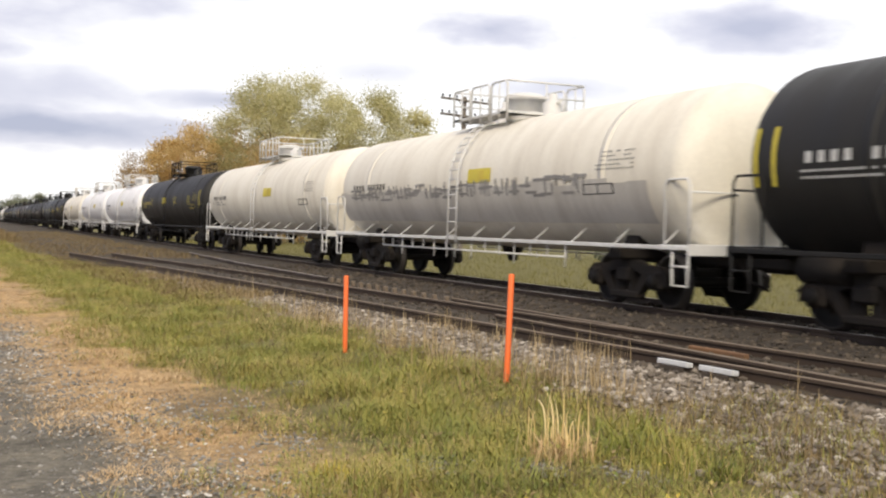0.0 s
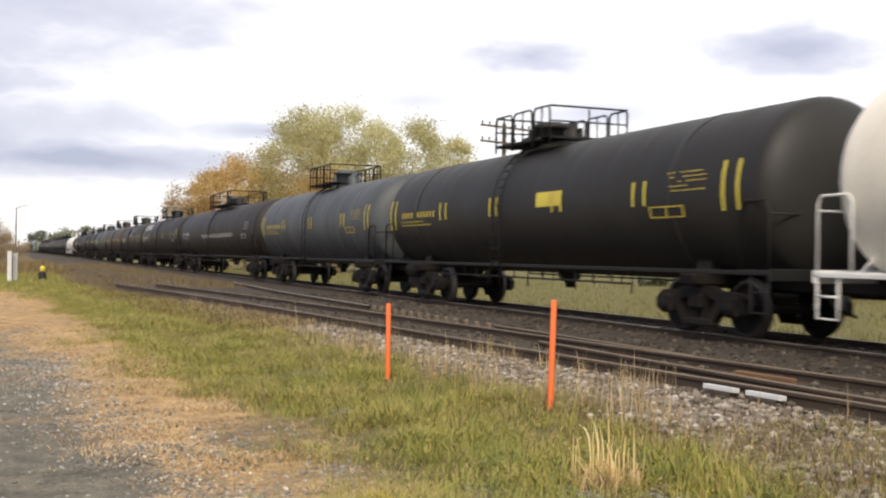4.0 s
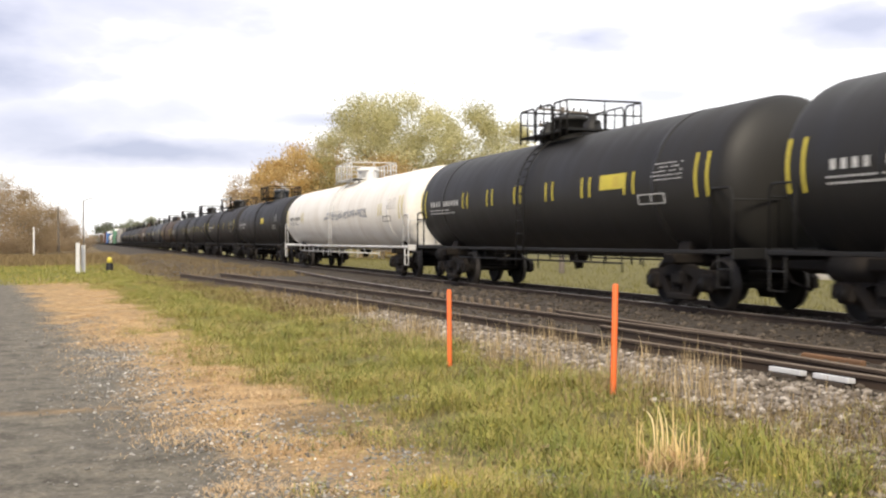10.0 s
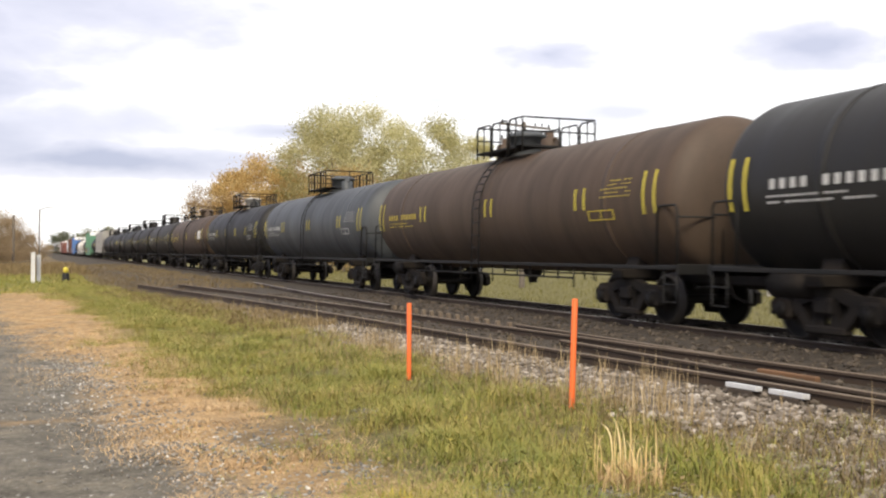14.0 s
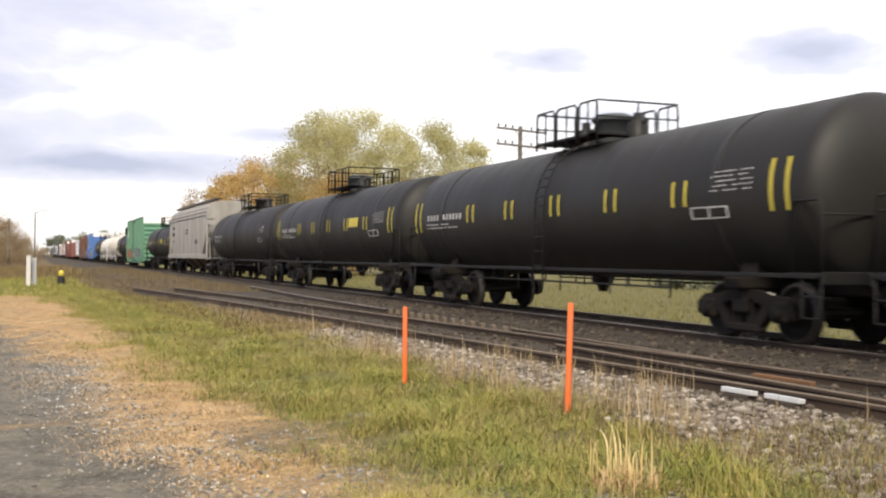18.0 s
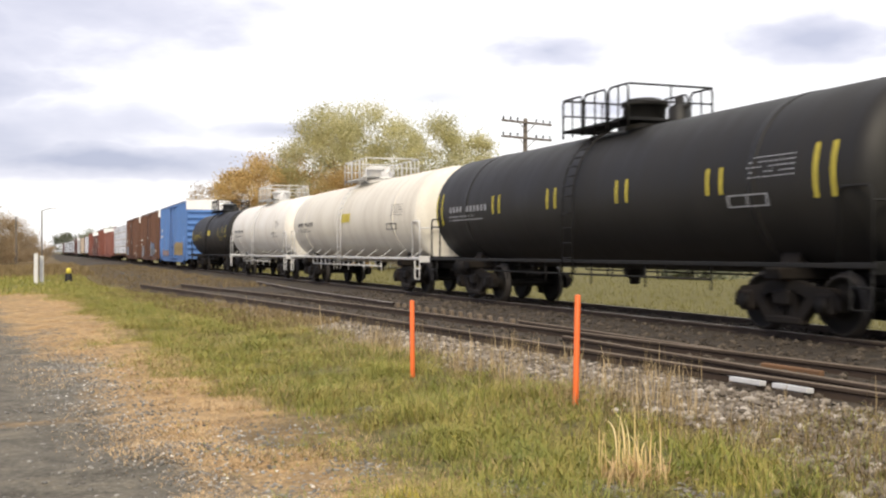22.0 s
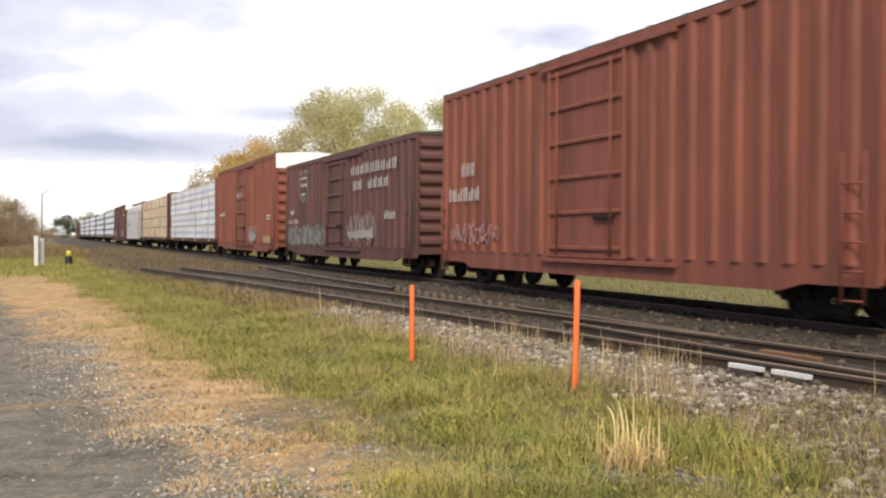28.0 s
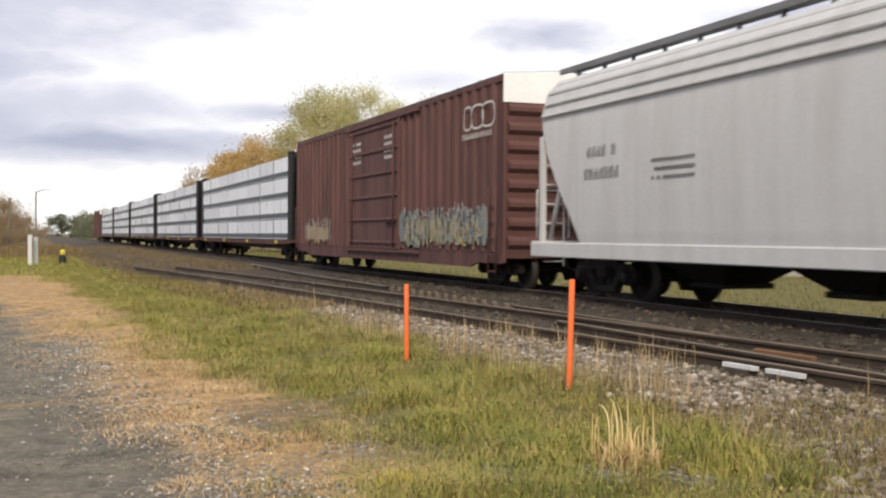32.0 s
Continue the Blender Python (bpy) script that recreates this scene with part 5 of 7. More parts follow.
    # yellow reflective bars
    if bars:
        ys = [(-h + 0.75, 72, 103)] + [(-h + 3.3 + i * (2 * h - 8.0) / (bars - 1), 80, 97) for i in range(bars)] + [(h - 0.95, 72, 105)]
        for y, a0, a1 in ys:
            for d in (0.0, 0.36):
                me = shared(("stripe", a0, a1), lambda: stripe_geo(a0, a1))
                part("reflector", me, YELLOW, shell, "yellow reflective stripe", at=pose(0, y + d, 0))
    if panel:
        g = Geo()
        curved(g, panel, panel + 1.1, 80, 92, RT + 0.012)
        part("placard", g, YELLOW, shell, "yellow warning panel")
        g = Geo()
        curved(g, panel + 0.3, panel + 0.55, 82, 90.5, RT + 0.016)
        part("placard_mark", g, GOLD, shell)
    if marks:
        g = Geo()
        yy = -h + 1.5 if True else 0
        for k, (w, a, hh, n) in enumerate(((2.5, 87, 6.0, 11), (1.7, 96.5, 1.3, 18), (2.2, 100, 1.4, 22))):
            for i in range(n):
                if (k == 0 and i == 6) or (k and rng.random() < 0.12):
                    continue
                y = h - 1.4 - w + i * w / n
                curved(g, y, y + w / n * (0.5 if k == 0 else 0.66), a, a + hh, RT + 0.014, -1, 1)
        for k in range(5):
            w = rng.uniform(0.9, 1.2)
            for i in range(9):
                y = -h + 1.6 + i * w / 9
                if rng.random() < 0.85:
                    curved(g, y, y + w / 9 * 0.5, 76 + 3.0 * k, 76.9 + 3.0 * k, RT + 0.014, -1, 1)
        tagged(part("lettering", g, marks, shell, "rows of small blurred lettering"), kind="stuff")
        g = Geo()
        y = -h + 2.2
        for a, b, c, d in ((y, y + 1.0, 98, 98.8), (y, y + 1.0, 105, 105.8), (y, y + 0.05, 98, 105.8), (y + 0.95, y + 1.0, 98, 105.8), (y + 0.48, y + 0.52, 98, 105.8)):
            curved(g, a, b, c, d, RT + 0.014, -1, 2)
        part("stencil", g, marks, shell, "boxed test stencil")
    if sign:
        # two broad sprayed hooks, one beside the other
        g = Geo()
        for dy in (0.5, -0.25):
            ring = [(math.cos(a) * 0.42 + dy - 0.2 * math.sin(a), math.sin(a) * 17) for a in np.linspace(0.7, 5.6, 12)]
            for k, ((ya, aa), (yb, ab)) in enumerate(zip(ring, ring[1:])):
                v = []
                for y, a, s in ((ya, aa, 0.62), (ya, aa, 1.0), (yb, ab, 1.0), (yb, ab, 0.62)):
                    t = radians(sign[1] - a * s)
                    v.append((-(RT + 0.016 + 0.0005 * k) * math.sin(t), sign[0] + dy + (y - dy) * s, ZT + (RT + 0.016 + 0.0005 * k) * math.cos(t)))
                g.add(v, [(0, 1, 2, 3)], True)
        part("sprayed_sign", g, GRAFW, shell, "large white sprayed hooks")
    if repaint:
        g = Geo()
        curved(g, repaint[0], repaint[1], repaint[2], repaint[3], RT + 0.013, -1, 5)
        part("repaint_patch", g, PALE, shell, "pale repainted square")
    if lower:
        # the lower side painted over in dull grey, with an uneven upper edge
        g = Geo()
        n = 26
        for i in range(n):
            ya, yb = lower[0] + (lower[1] - lower[0]) * i / n, lower[0] + (lower[1] - lower[0]) * (i + 1) / n
            curved(g, ya, yb + 0.003, lower[2] + rng.uniform(-2.5, 2.5), lower[3], RT + 0.0125 + 0.0003 * (i % 2), -1, 5)
        part("paint_over", g, DULLFOOT, shell, "dull grey painted-over foot of the tank")
    if blocks:
        # a row of broad outlined blocks
        by0, by1, a0, a1, n = blocks
        g = Geo()
        w = (by1 - by0) / n
        for i in range(n):
            y = by0 + i * w
            for c, d, e, f in ((0.04, 0.2, a0, a1), (0.66, 0.82, a0, a1), (0.2, 0.66, a0, a0 + (a1 - a0) * 0.22), (0.2, 0.66, a1 - (a1 - a0) * 0.22, a1)):
                curved(g, y + c * w, y + d * w, e, f, RT + 0.016, -1, 3)
        part("painted_mark", g, BRIGHT, shell, "broad white outlined blocks")
    if graffiti:
        col, gy0, gy1, a0, a1 = graffiti
        g = Geo()
        n = max(3, int((gy1 - gy0) / 0.7))
        for i in range(n):
            cy, w = gy0 + (i + 0.5) * (gy1 - gy0) / n, (gy1 - gy0) / n
            for _ in range(7):
                y = cy + rng.uniform(-0.5, 0.5) * w
                a = rng.uniform(a0, a1)
                if rng.random() < 0.5:
                    curved(g, y, y + 0.07, max(a0, a - 7), min(a1, a + 7), RT + 0.016 + 0.001 * rng.random())
                else:
                    curved(g, y - 0.22, y + 0.22, a, a + 2.2, RT + 0.016 + 0.001 * rng.random(), -1, 1)
        tagged(part("graffiti", g, col, shell, "sprayed graffiti strokes"), kind="stuff")
    return car


# ---- box car ----
def side_sheet(a, b, z0, z1, n):
    """A pressed side sheet with upright ribs between a and b."""
    w = (b - a) / n
    pts = []
    for i in range(n):
        y = a + i * w
        pts += [(y, 0.0), (y + w * 0.58, 0.0), (y + w * 0.68, -0.075), (y + w * 0.92, -0.075)]
    pts.append((b, 0.0))
    v = [(x, y, z) for y, x in pts for z in (z0, z1)]
    m = len(pts)
    v += [(0.05, a, z0), (0.05, a, z1), (0.05, b, z0), (0.05, b, z1)]
    f = [(2 * i, 2 * i + 1, 2 * i + 3, 2 * i + 2) for i in range(m - 1)]
    return Geo().add(v, f + [(2 * m, 2 * m + 2, 2 * m + 3, 2 * m + 1), (0, 2 * m, 2 * m + 1, 1), (2 * m - 2, 2 * m - 1, 2 * m + 3, 2 * m + 2)])


def box_car(y0, y1, paint_of, label, seed, hi=True, ribs=26, door=(-1.6, 1.5), cap=True, smear=(), letters=(), bars=False, shield=None, rings=()):
    rng = random.Random(seed)
    half = (y1 - y0) / 2
    car = new_car("box_car", label, "box car", y0)
    zb, zt = 0.62, (4.85 if hi else 4.12)
    hw, hb = 1.58, half - 1.15
    key = (round(hb, 1), hi, ribs, door)
    hb = key[0]
    sheets = []
    for k, (a, b) in enumerate(((-hb, door[0]), (door[1], hb))):
        n = max(2, int(round(ribs * (b - a) / (2 * hb))))
        side = shared(("side", k) + key, lambda: side_sheet(a, b, zb + 0.25, zt - 0.14, n))
        sheets.append(part("side_wall", side, paint_of, car, at=pose(-hw, 0, 0)))
        part("side_wall", side, paint_of, car, at=pose(hw, 0, 0, 0, 0, 180))
    near = sheets[0]

    def sill():
        g = Geo()
        v = [(-hb, 0.25), (hb, 0.25), (hb, -0.02), (hb - 1.4, -0.02), (hb - 1.9, -0.14), (-hb + 1.9, -0.14), (-hb + 1.4, -0.02), (-hb, -0.02)]
        vv = [(x, y, zb + z) for x in (-0.03, 0.05) for y, z in v]
        n = len(v)
        g.add(vv, [tuple(range(n)), tuple(range(2 * n - 1, n - 1, -1))] + [(i, n + i, n + (i + 1) % n, (i + 1) % n) for i in range(n)])
        return g
    sm = shared(("side_sill",) + key, sill)
    part("side_sill", sm, paint_of, car, at=pose(-hw, 0, 0))
    part("side_sill", sm, paint_of, car, at=pose(hw, 0, 0, 0, 0, 180))

    def plate():
        return Geo().box(-0.05, 0.05, -hb, hb, zt - 0.14, zt, 0.015)
    pm = shared(("top_plate",) + key, plate)
    part("top_plate", pm, paint_of, car, at=pose(-hw, 0, 0))
    part("top_plate", pm, paint_of, car, at=pose(hw, 0, 0))

    d0, d1 = door
    dm = shared(("door",) + key, lambda: Geo().box(-0.07, -0.01, d0, d1, zb + 0.2, zt - 0.16, 0.01))
    dr = part("door", dm, paint_of, car, at=pose(-hw, 0, 0))
    for i in range(6):
        z = zb + 0.35 + i * (zt - zb - 0.75) / 5
        part("door_rib", shared(("door_rib", door), lambda: Geo().box(-0.12, -0.06, d0 + 0.1, d1 - 0.1, 0, 0.09, 0.02)), paint_of, dr, at=pose(0, 0, z))
    for y in (d0, d1 - 0.1):
        part("door_edge", shared(("door_edge", hi), lambda: Geo().box(-0.125, -0.05, 0, 0.1, zb + 0.2, zt - 0.16, 0.02)), paint_of, dr, at=pose(0, y, 0))
    for y in (d0 + 0.45, d1 - 0.5):
        part("lock_rod", shared(("lock_rod", hi), lambda: Geo().bar((-0.14, 0, zb + 0.25), (-0.14, 0, zt - 0.3), 0.024)), paint_of, dr, at=pose(0, y, 0))
    part("lock_bar", shared(("lock", door), lambda: Geo().box(-0.15, -0.11, door[0] + 0.35, door[0] + 1.1, 1.55, 1.63, 0.01)), STEEL, dr)
    part("door", dm, paint_of, car, at=pose(hw, 0, 0, 0, 0, 180))
    for z, nm in ((zb + 0.13, "door_track"), (zt - 0.2, "door_track")):
        part(nm, shared(("door_track",) + key, lambda: Geo().box(-0.13, -0.04, door[0] - 1.6, door[1] + 0.3, -0.03, 0.05, 0.01)), paint_of, car, at=pose(-hw, 0, z))

    em = shared(("end",) + key, lambda: Geo().box(-hw + 0.01, hw - 0.01, -0.05, 0.0, zb + 0.1, zt))

    def end_rib():
        pr = [(0.0, -0.15), (0.09, -0.05), (0.09, 0.05), (0.0, 0.15)]
        v = [(x, p, q) for x in (-hw + 0.12, hw - 0.12) for p, q in pr]
        return Geo().add(v, [(i2, i2 + 4, i2 + 5, i2 + 1) for i2 in range(3)] + [(0, 1, 2, 3), (7, 6, 5, 4), (0, 3, 7, 4)])
    e1 = part("end_wall", em, paint_of, car, at=pose(0, hb, 0))
    e2 = part("end_wall", em, paint_of, car, at=pose(0, -hb, 0, 0, 0, 180))
    k = 8 if hi else 9
    for e in (e1, e2):
        for i in range(k):
            z = zb + 0.45 + i * (zt - (0.75 if hi else 0.3) - zb - 0.45) / (k - 1)
            part("end_rib", shared(("end_rib",), end_rib), paint_of, e, at=pose(0, 0.001, z))
        for x in (-hw, hw - 0.09):
            part("corner_post", shared(("corner_post", hi), lambda: Geo().box(0, 0.09, -0.06, 0.03, zb, zt, 0.015)), paint_of, e, at=pose(x, 0, 0))
    if cap:
        for e in (e1, e2):
            part("end_band", shared(("band", hi), lambda: Geo().box(-hw + 0.012, hw + 0.012, 0.032, 0.044, zt - 0.6, zt + 0.03).add([(-hw - 0.03, 0.043, zt + 0.031), (-0.4, 0.043, zt + 0.134), (0.4, 0.043, zt + 0.134), (hw + 0.03, 0.043, zt + 0.031)], [(0, 1, 2, 3)])), CAP, e, "white band painted across the end's top")

    def roof():
        pts = [(-hw - 0.04, zt - 0.02), (-hw - 0.04, zt + 0.03), (-0.4, zt + 0.13), (0.4, zt + 0.13), (hw + 0.04, zt + 0.03), (hw + 0.04, zt - 0.02)]
        g = Geo()
        v = [(x, y, z) for y in (-hb - 0.03, hb + 0.03) for x, z in pts]
        n = len(pts)
        g.add(v, [(i, i + 1, n + i + 1, n + i) for i in range(n - 1)] + [tuple(range(n - 1, -1, -1)), tuple(range(n, 2 * n)), (0, n, 2 * n - 1, n - 1)])
        k = 14
        for i in range(k + 1):
            y = -hb + i * 2 * hb / k
            g.add([(x, y + d, z + 0.03) for d in (-0.04, 0.04) for x, z in pts[1:5]], [(i2, i2 + 1, i2 + 5, i2 + 4) for i2 in range(3)])
        return g
    part("roof", shared(("roof",) + key, roof), ROOF, car)
    part("underframe", shared(("under",) + key, lambda: Geo().box(-0.3, 0.3, -hb - 0.75, hb + 0.75, 0.72, 1.05).box(-hw + 0.05, hw - 0.05, -hb, hb, 1.0, 1.12)), STEEL, car)

    rail = shared(("ladder_rail", hi), lambda: Geo().bar((-0.12, 0, zb - 0.25), (-0.12, 0, 2.35), 0.018))
    rung = shared(("ladder_rung",), lambda: Geo().bar((-0.12, 0, 0), (-0.12, 0.42, 0), 0.016, 5))
    for m in (pose(-hw, -hb + 0.12, 0), pose(hw, hb - 0.12, 0, 0, 0, 180), pose(-hw, hb - 0.54, 0)):
        lad = part("ladder", rail, paint_of, car, at=m)
        part("ladder_rail", rail, paint_of, lad, at=pose(0, 0.42, 0))
        for i in range(11):
            if zb - 0.2 + i * 0.38 < 2.3:
                part("rung", rung, paint_of, lad, at=pose(0, 0, zb - 0.2 + i * 0.38))
    add_ends(car, half)
    add_truck(car, half - 2.6)
    add_truck(car, -half + 2.6)
    for i, (kind, col, a, b, c, d) in enumerate(smear):
        x = -hw - 0.084
        g = daub(rng, x, a, b, c, d) if kind == "patch" else blobs(rng, x, a, b, c, d) if kind == "fill" else scrawl(rng, x, a, b, c, d, max(4, int((b - a) / 0.27)), 0.027)
        tagged(part("graffiti" if kind != "patch" else "paint_patch", g, col, near, at=pose(hw, 0, 0)), kind="stuff" if kind != "patch" else "")
    g = Geo()
    for a, z, w, hh, n in letters:
        dashes(g, -hw - 0.083, a, z, w, hh, n, rng)
    if letters:
        tagged(part("lettering", g, LETTER, near, "rows of faded white lettering", at=pose(hw, 0, 0)), kind="stuff")
    if shield:
        # a plain painted shield outline
        cy, cz, sy, sz = shield
        out = [(-1, 0.75), (-0.5, 0.9), (0, 0.75), (0.5, 0.9), (1, 0.75), (0.9, 0.1), (0.95, -0.3), (0.6, -0.75), (0, -1), (-0.6, -0.75), (-0.95, -0.3), (-0.9, 0.1)]
        g = Geo()
        x = -hw - 0.084
        n = len(out)
        for k0, k1 in ((0.84, 0.865), (0.975, 1.0)):
            v = [(x, cy + a * sy * k, cz + b * sz * k) for k in (k0, k1) for a, b in out]
            g.add(v, [(i, (i + 1) % n, n + (i + 1) % n, n + i) for i in range(n)])
        part("shield_outline", g, LETTER, near, "white outlined shield", at=pose(hw, 0, 0))
    if rings:
        # a mark of plain rounded outlines
        g = Geo()
        x = -hw - 0.084
        turn = [(math.copysign(abs(math.cos(a)) ** 0.6, math.cos(a)), math.copysign(abs(math.sin(a)) ** 0.6, math.sin(a))) for a in np.linspace(0, 2 * math.pi, 20, endpoint=False)]
        n = len(turn)
        for cy, cz, ry, rz in rings:
            v = [(x, cy + a * (ry - d), cz + b * (rz - d)) for d in (0.0, 0.05) for a, b in turn]
            g.add(v, [(i, (i + 1) % n, n + (i + 1) % n, n + i) for i in range(n)])
        part("painted_mark", g, LETTER, near, "white rounded outlines", at=pose(hw, 0, 0))
    if bars:
        for y in (-hb + 0.5, -hb + 3.2, hb - 4.0, hb - 0.8):
            part("reflector", Geo().box(-0.088, -0.08, y, y + 0.12, zb + 0.3, zb + 0.75), YELLOW, near)
    return car


# ---- centre-beam lumber car ----
def wrap_material(name, base, tint, dirty):
    m, n, l, p = shader(name)
    k = noise_node(n, l, 2.2, 6, 0.7)
    f = noise_node(n, l, 9, 4, 0.7)
    i = n.new("ShaderNodeObjectInfo")
    c = mix(n, l, k.outputs["Fac"], base, tint)
    v = n.new("ShaderNodeMapRange")
    v.inputs["To Min"].default_value, v.inputs["To Max"].default_value = 0.9, 1.08
    l.new(i.outputs["Random"], v.inputs["Value"])
    h = n.new("ShaderNodeHueSaturation")
    l.new(c, h.inputs["Color"])
    l.new(v.outputs["Result"], h.inputs["Value"])
    l.new(h.outputs["Color"], p.inputs["Base Color"])
    p.inputs["Roughness"].default_value = 0.45
    b = n.new("ShaderNodeBump")
    b.inputs["Strength"].default_value, b.inputs["Distance"].default_value = 0.5, 0.03
    l.new(f.outputs["Fac"], b.inputs["Height"])
    l.new(b.outputs["Normal"], p.inputs["Normal"])
    return m


WRAP = wrap_material("white_lumber_wrap", (0.90, 0.93, 0.98), (0.72, 0.77, 0.85), 0.3)
WRAPMARK = paint("grey_teal_wrap_print", (0.17, 0.225, 0.285), (0.5, 0.53, 0.56), 0.6, 0.5, False)
WRAPDOT = paint("dark_blue_wrap_print", (0.07, 0.10, 0.16), (0.25, 0.28, 0.33), 0.4, 0.5, False)
WRAPTAN = paint("tan_wrap_print", (0.66, 0.61, 0.50), (0.72, 0.71, 0.69), 0.7, 0.5, False)
TIMBER = wrap_material("bare_sawn_lumber", (0.84, 0.665, 0.44), (0.66, 0.50, 0.31), 0.3)
TAG = paint("white_bundle_tag", (0.80, 0.77, 0.70), (0.6, 0.55, 0.46), 0.4, 0.6, False)
BOARDGAP = paint("shadowed_board_joint", (0.30, 0.215, 0.125), (0.2, 0.14, 0.08), 0.5, 0.8, False)
WRAPGREEN = paint("dark_blue_grey_wrap_print", (0.075, 0.10, 0.115), (0.16, 0.18, 0.2), 0.4, 0.5, False)


DIRTYDECK = paint("dirty_maroon_deck", (0.10, 0.04, 0.032), (0.035, 0.024, 0.02), 0.7, 0.7)


def bundle_geo(kind, w, hgt, variant=0):
    """A bundle whose outer face is laid out in cells of print, strap and wrap; bare ones show their boards."""
    rng = random.Random(int(w * 100) * 7 + variant)
    c = 0.022
    straps, marks, tans = [], [], []
    if kind in ("print", "dots"):
        straps = [w * 0.2, w * 0.2 + 0.03, w * 0.5, w * 0.5 + 0.025, w * 0.8, w * 0.8 + 0.03]
    if kind == "print":
        for i in range(6):
            y = (i + 0.5) * w / 6 + rng.uniform(-0.03, 0.03)
            h0 = hgt * (0.33 + rng.uniform(-0.02, 0.03))
            # a clump of three upright dabs
            for d0, d1, hh in ((-0.13, -0.08, 0.17), (-0.07, 0.0, 0.29), (0.01, 0.07, 0.22), (0.08, 0.12, 0.13)):
                marks.append((y + d0, y + d1, h0, h0 + hgt * (hh + rng.uniform(-0.05, 0.04))))
        tans.append((c, w - c, hgt * 0.82, hgt * 0.95))
    elif kind == "dots":
        for i in range(6):
            y = (i + 0.5) * w / 6 + rng.uniform(-0.02, 0.02)
            marks.append((y - 0.055, y + 0.055, hgt * 0.36, hgt * 0.52))
            marks.append((y - 0.03, y + 0.03, hgt * 0.52, hgt * 0.6))
        tans.append((c, w - c, hgt * 0.04, hgt * 0.1))
    elif kind == "stripe":
        marks.append((c, w - c, hgt * 0.06, hgt * 0.3))
        straps = [w * 0.5, w * 0.5 + 0.03]
    elif kind == "bare":
        for k in range(1, 15):
            a = c if rng.random() < 0.4 else rng.uniform(0.1, 0.5) * w
            b = w - c if rng.random() < 0.4 else a + rng.uniform(0.3, 0.5) * (w - a)
            z = hgt * (k + rng.uniform(-0.3, 0.3)) / 15
            if rng.random() < 0.75:
                marks.append((a, b, z - 0.004, z + 0.004))
        n = max(2, int(round(w / 0.62)))
        for i in range(n):
            y = (i + 0.5 + rng.uniform(-0.3, 0.3)) * w / n
            straps += [y, y + rng.choice((0.016, 0.022, 0.034))]
        if rng.random() < 0.7:
            y = w * rng.uniform(0.05, 0.3)
            for d in (0.0, 0.24):
                tans.append((y + d, y + d + 0.19, hgt * 0.62, hgt * 0.82))
    ys = sorted({c, w - c, *[y for m in marks + tans for y in m[:2]], *straps})
    zs = sorted({c, hgt - c, *[z for m in marks + tans for z in m[2:]]})
    g = Geo()
    grid = {}
    verts = []
    for i, y in enumerate(ys):
        for j, z in enumerate(zs):
            grid[i, j] = len(verts)
            verts.append((-0.6, y, z))
    n, m = len(ys) - 1, len(zs) - 1
    faces, slots = [], []
    for i in range(n):
        for j in range(m):
            y, z = (ys[i] + ys[i + 1]) / 2, (zs[j] + zs[j + 1]) / 2
            slot = 0
            if any(a < y < b and e < z < f for a, b, e, f in tans):
                slot = 3
            if any(a < y < b and e < z < f for a, b, e, f in marks):
                slot = 1
            if kind in ("bare", "stripe") and j % 11 != variant and any(a < y < b for a, b in zip(straps[::2], straps[1::2])):
                slot = 2
            faces.append((grid[i, j], grid[i, j + 1], grid[i + 1, j + 1], grid[i + 1, j]))
            slots.append(slot)
    k = len(verts)
    verts += [(-0.6 + c, 0.004, 0.0), (-0.6 + c, w - 0.004, 0.0), (-0.6 + c, w - 0.004, hgt), (-0.6 + c, 0.004, hgt), (0.6, 0.004, 0.0), (0.6, w - 0.004, 0.0), (0.6, w - 0.004, hgt), (0.6, 0.004, hgt)]
    low = [grid[i, 0] for i in range(n + 1)]
    high = [grid[i, m] for i in range(n + 1)]
    lef = [grid[0, j] for j in range(m + 1)]
    rig = [grid[n, j] for j in range(m + 1)]
    faces += [tuple(low + [k + 1, k]), tuple(high[::-1] + [k + 3, k + 2]), tuple(lef[::-1] + [k, k + 3]), tuple(rig + [k + 2, k + 1]),
              (k, k + 1, k + 5, k + 4), (k + 3, k + 7, k + 6, k + 2), (k, k + 4, k + 7, k + 3), (k + 1, k + 2, k + 6, k + 5), (k + 4, k + 5, k + 6, k + 7)]
    # the bevels are black: shade of the gaps between packs, painted on
    slots += [2, 2, 2, 2, 0, 0, 0, 0, 0]
    g.add(verts, faces)
    g.m = slots
    return g


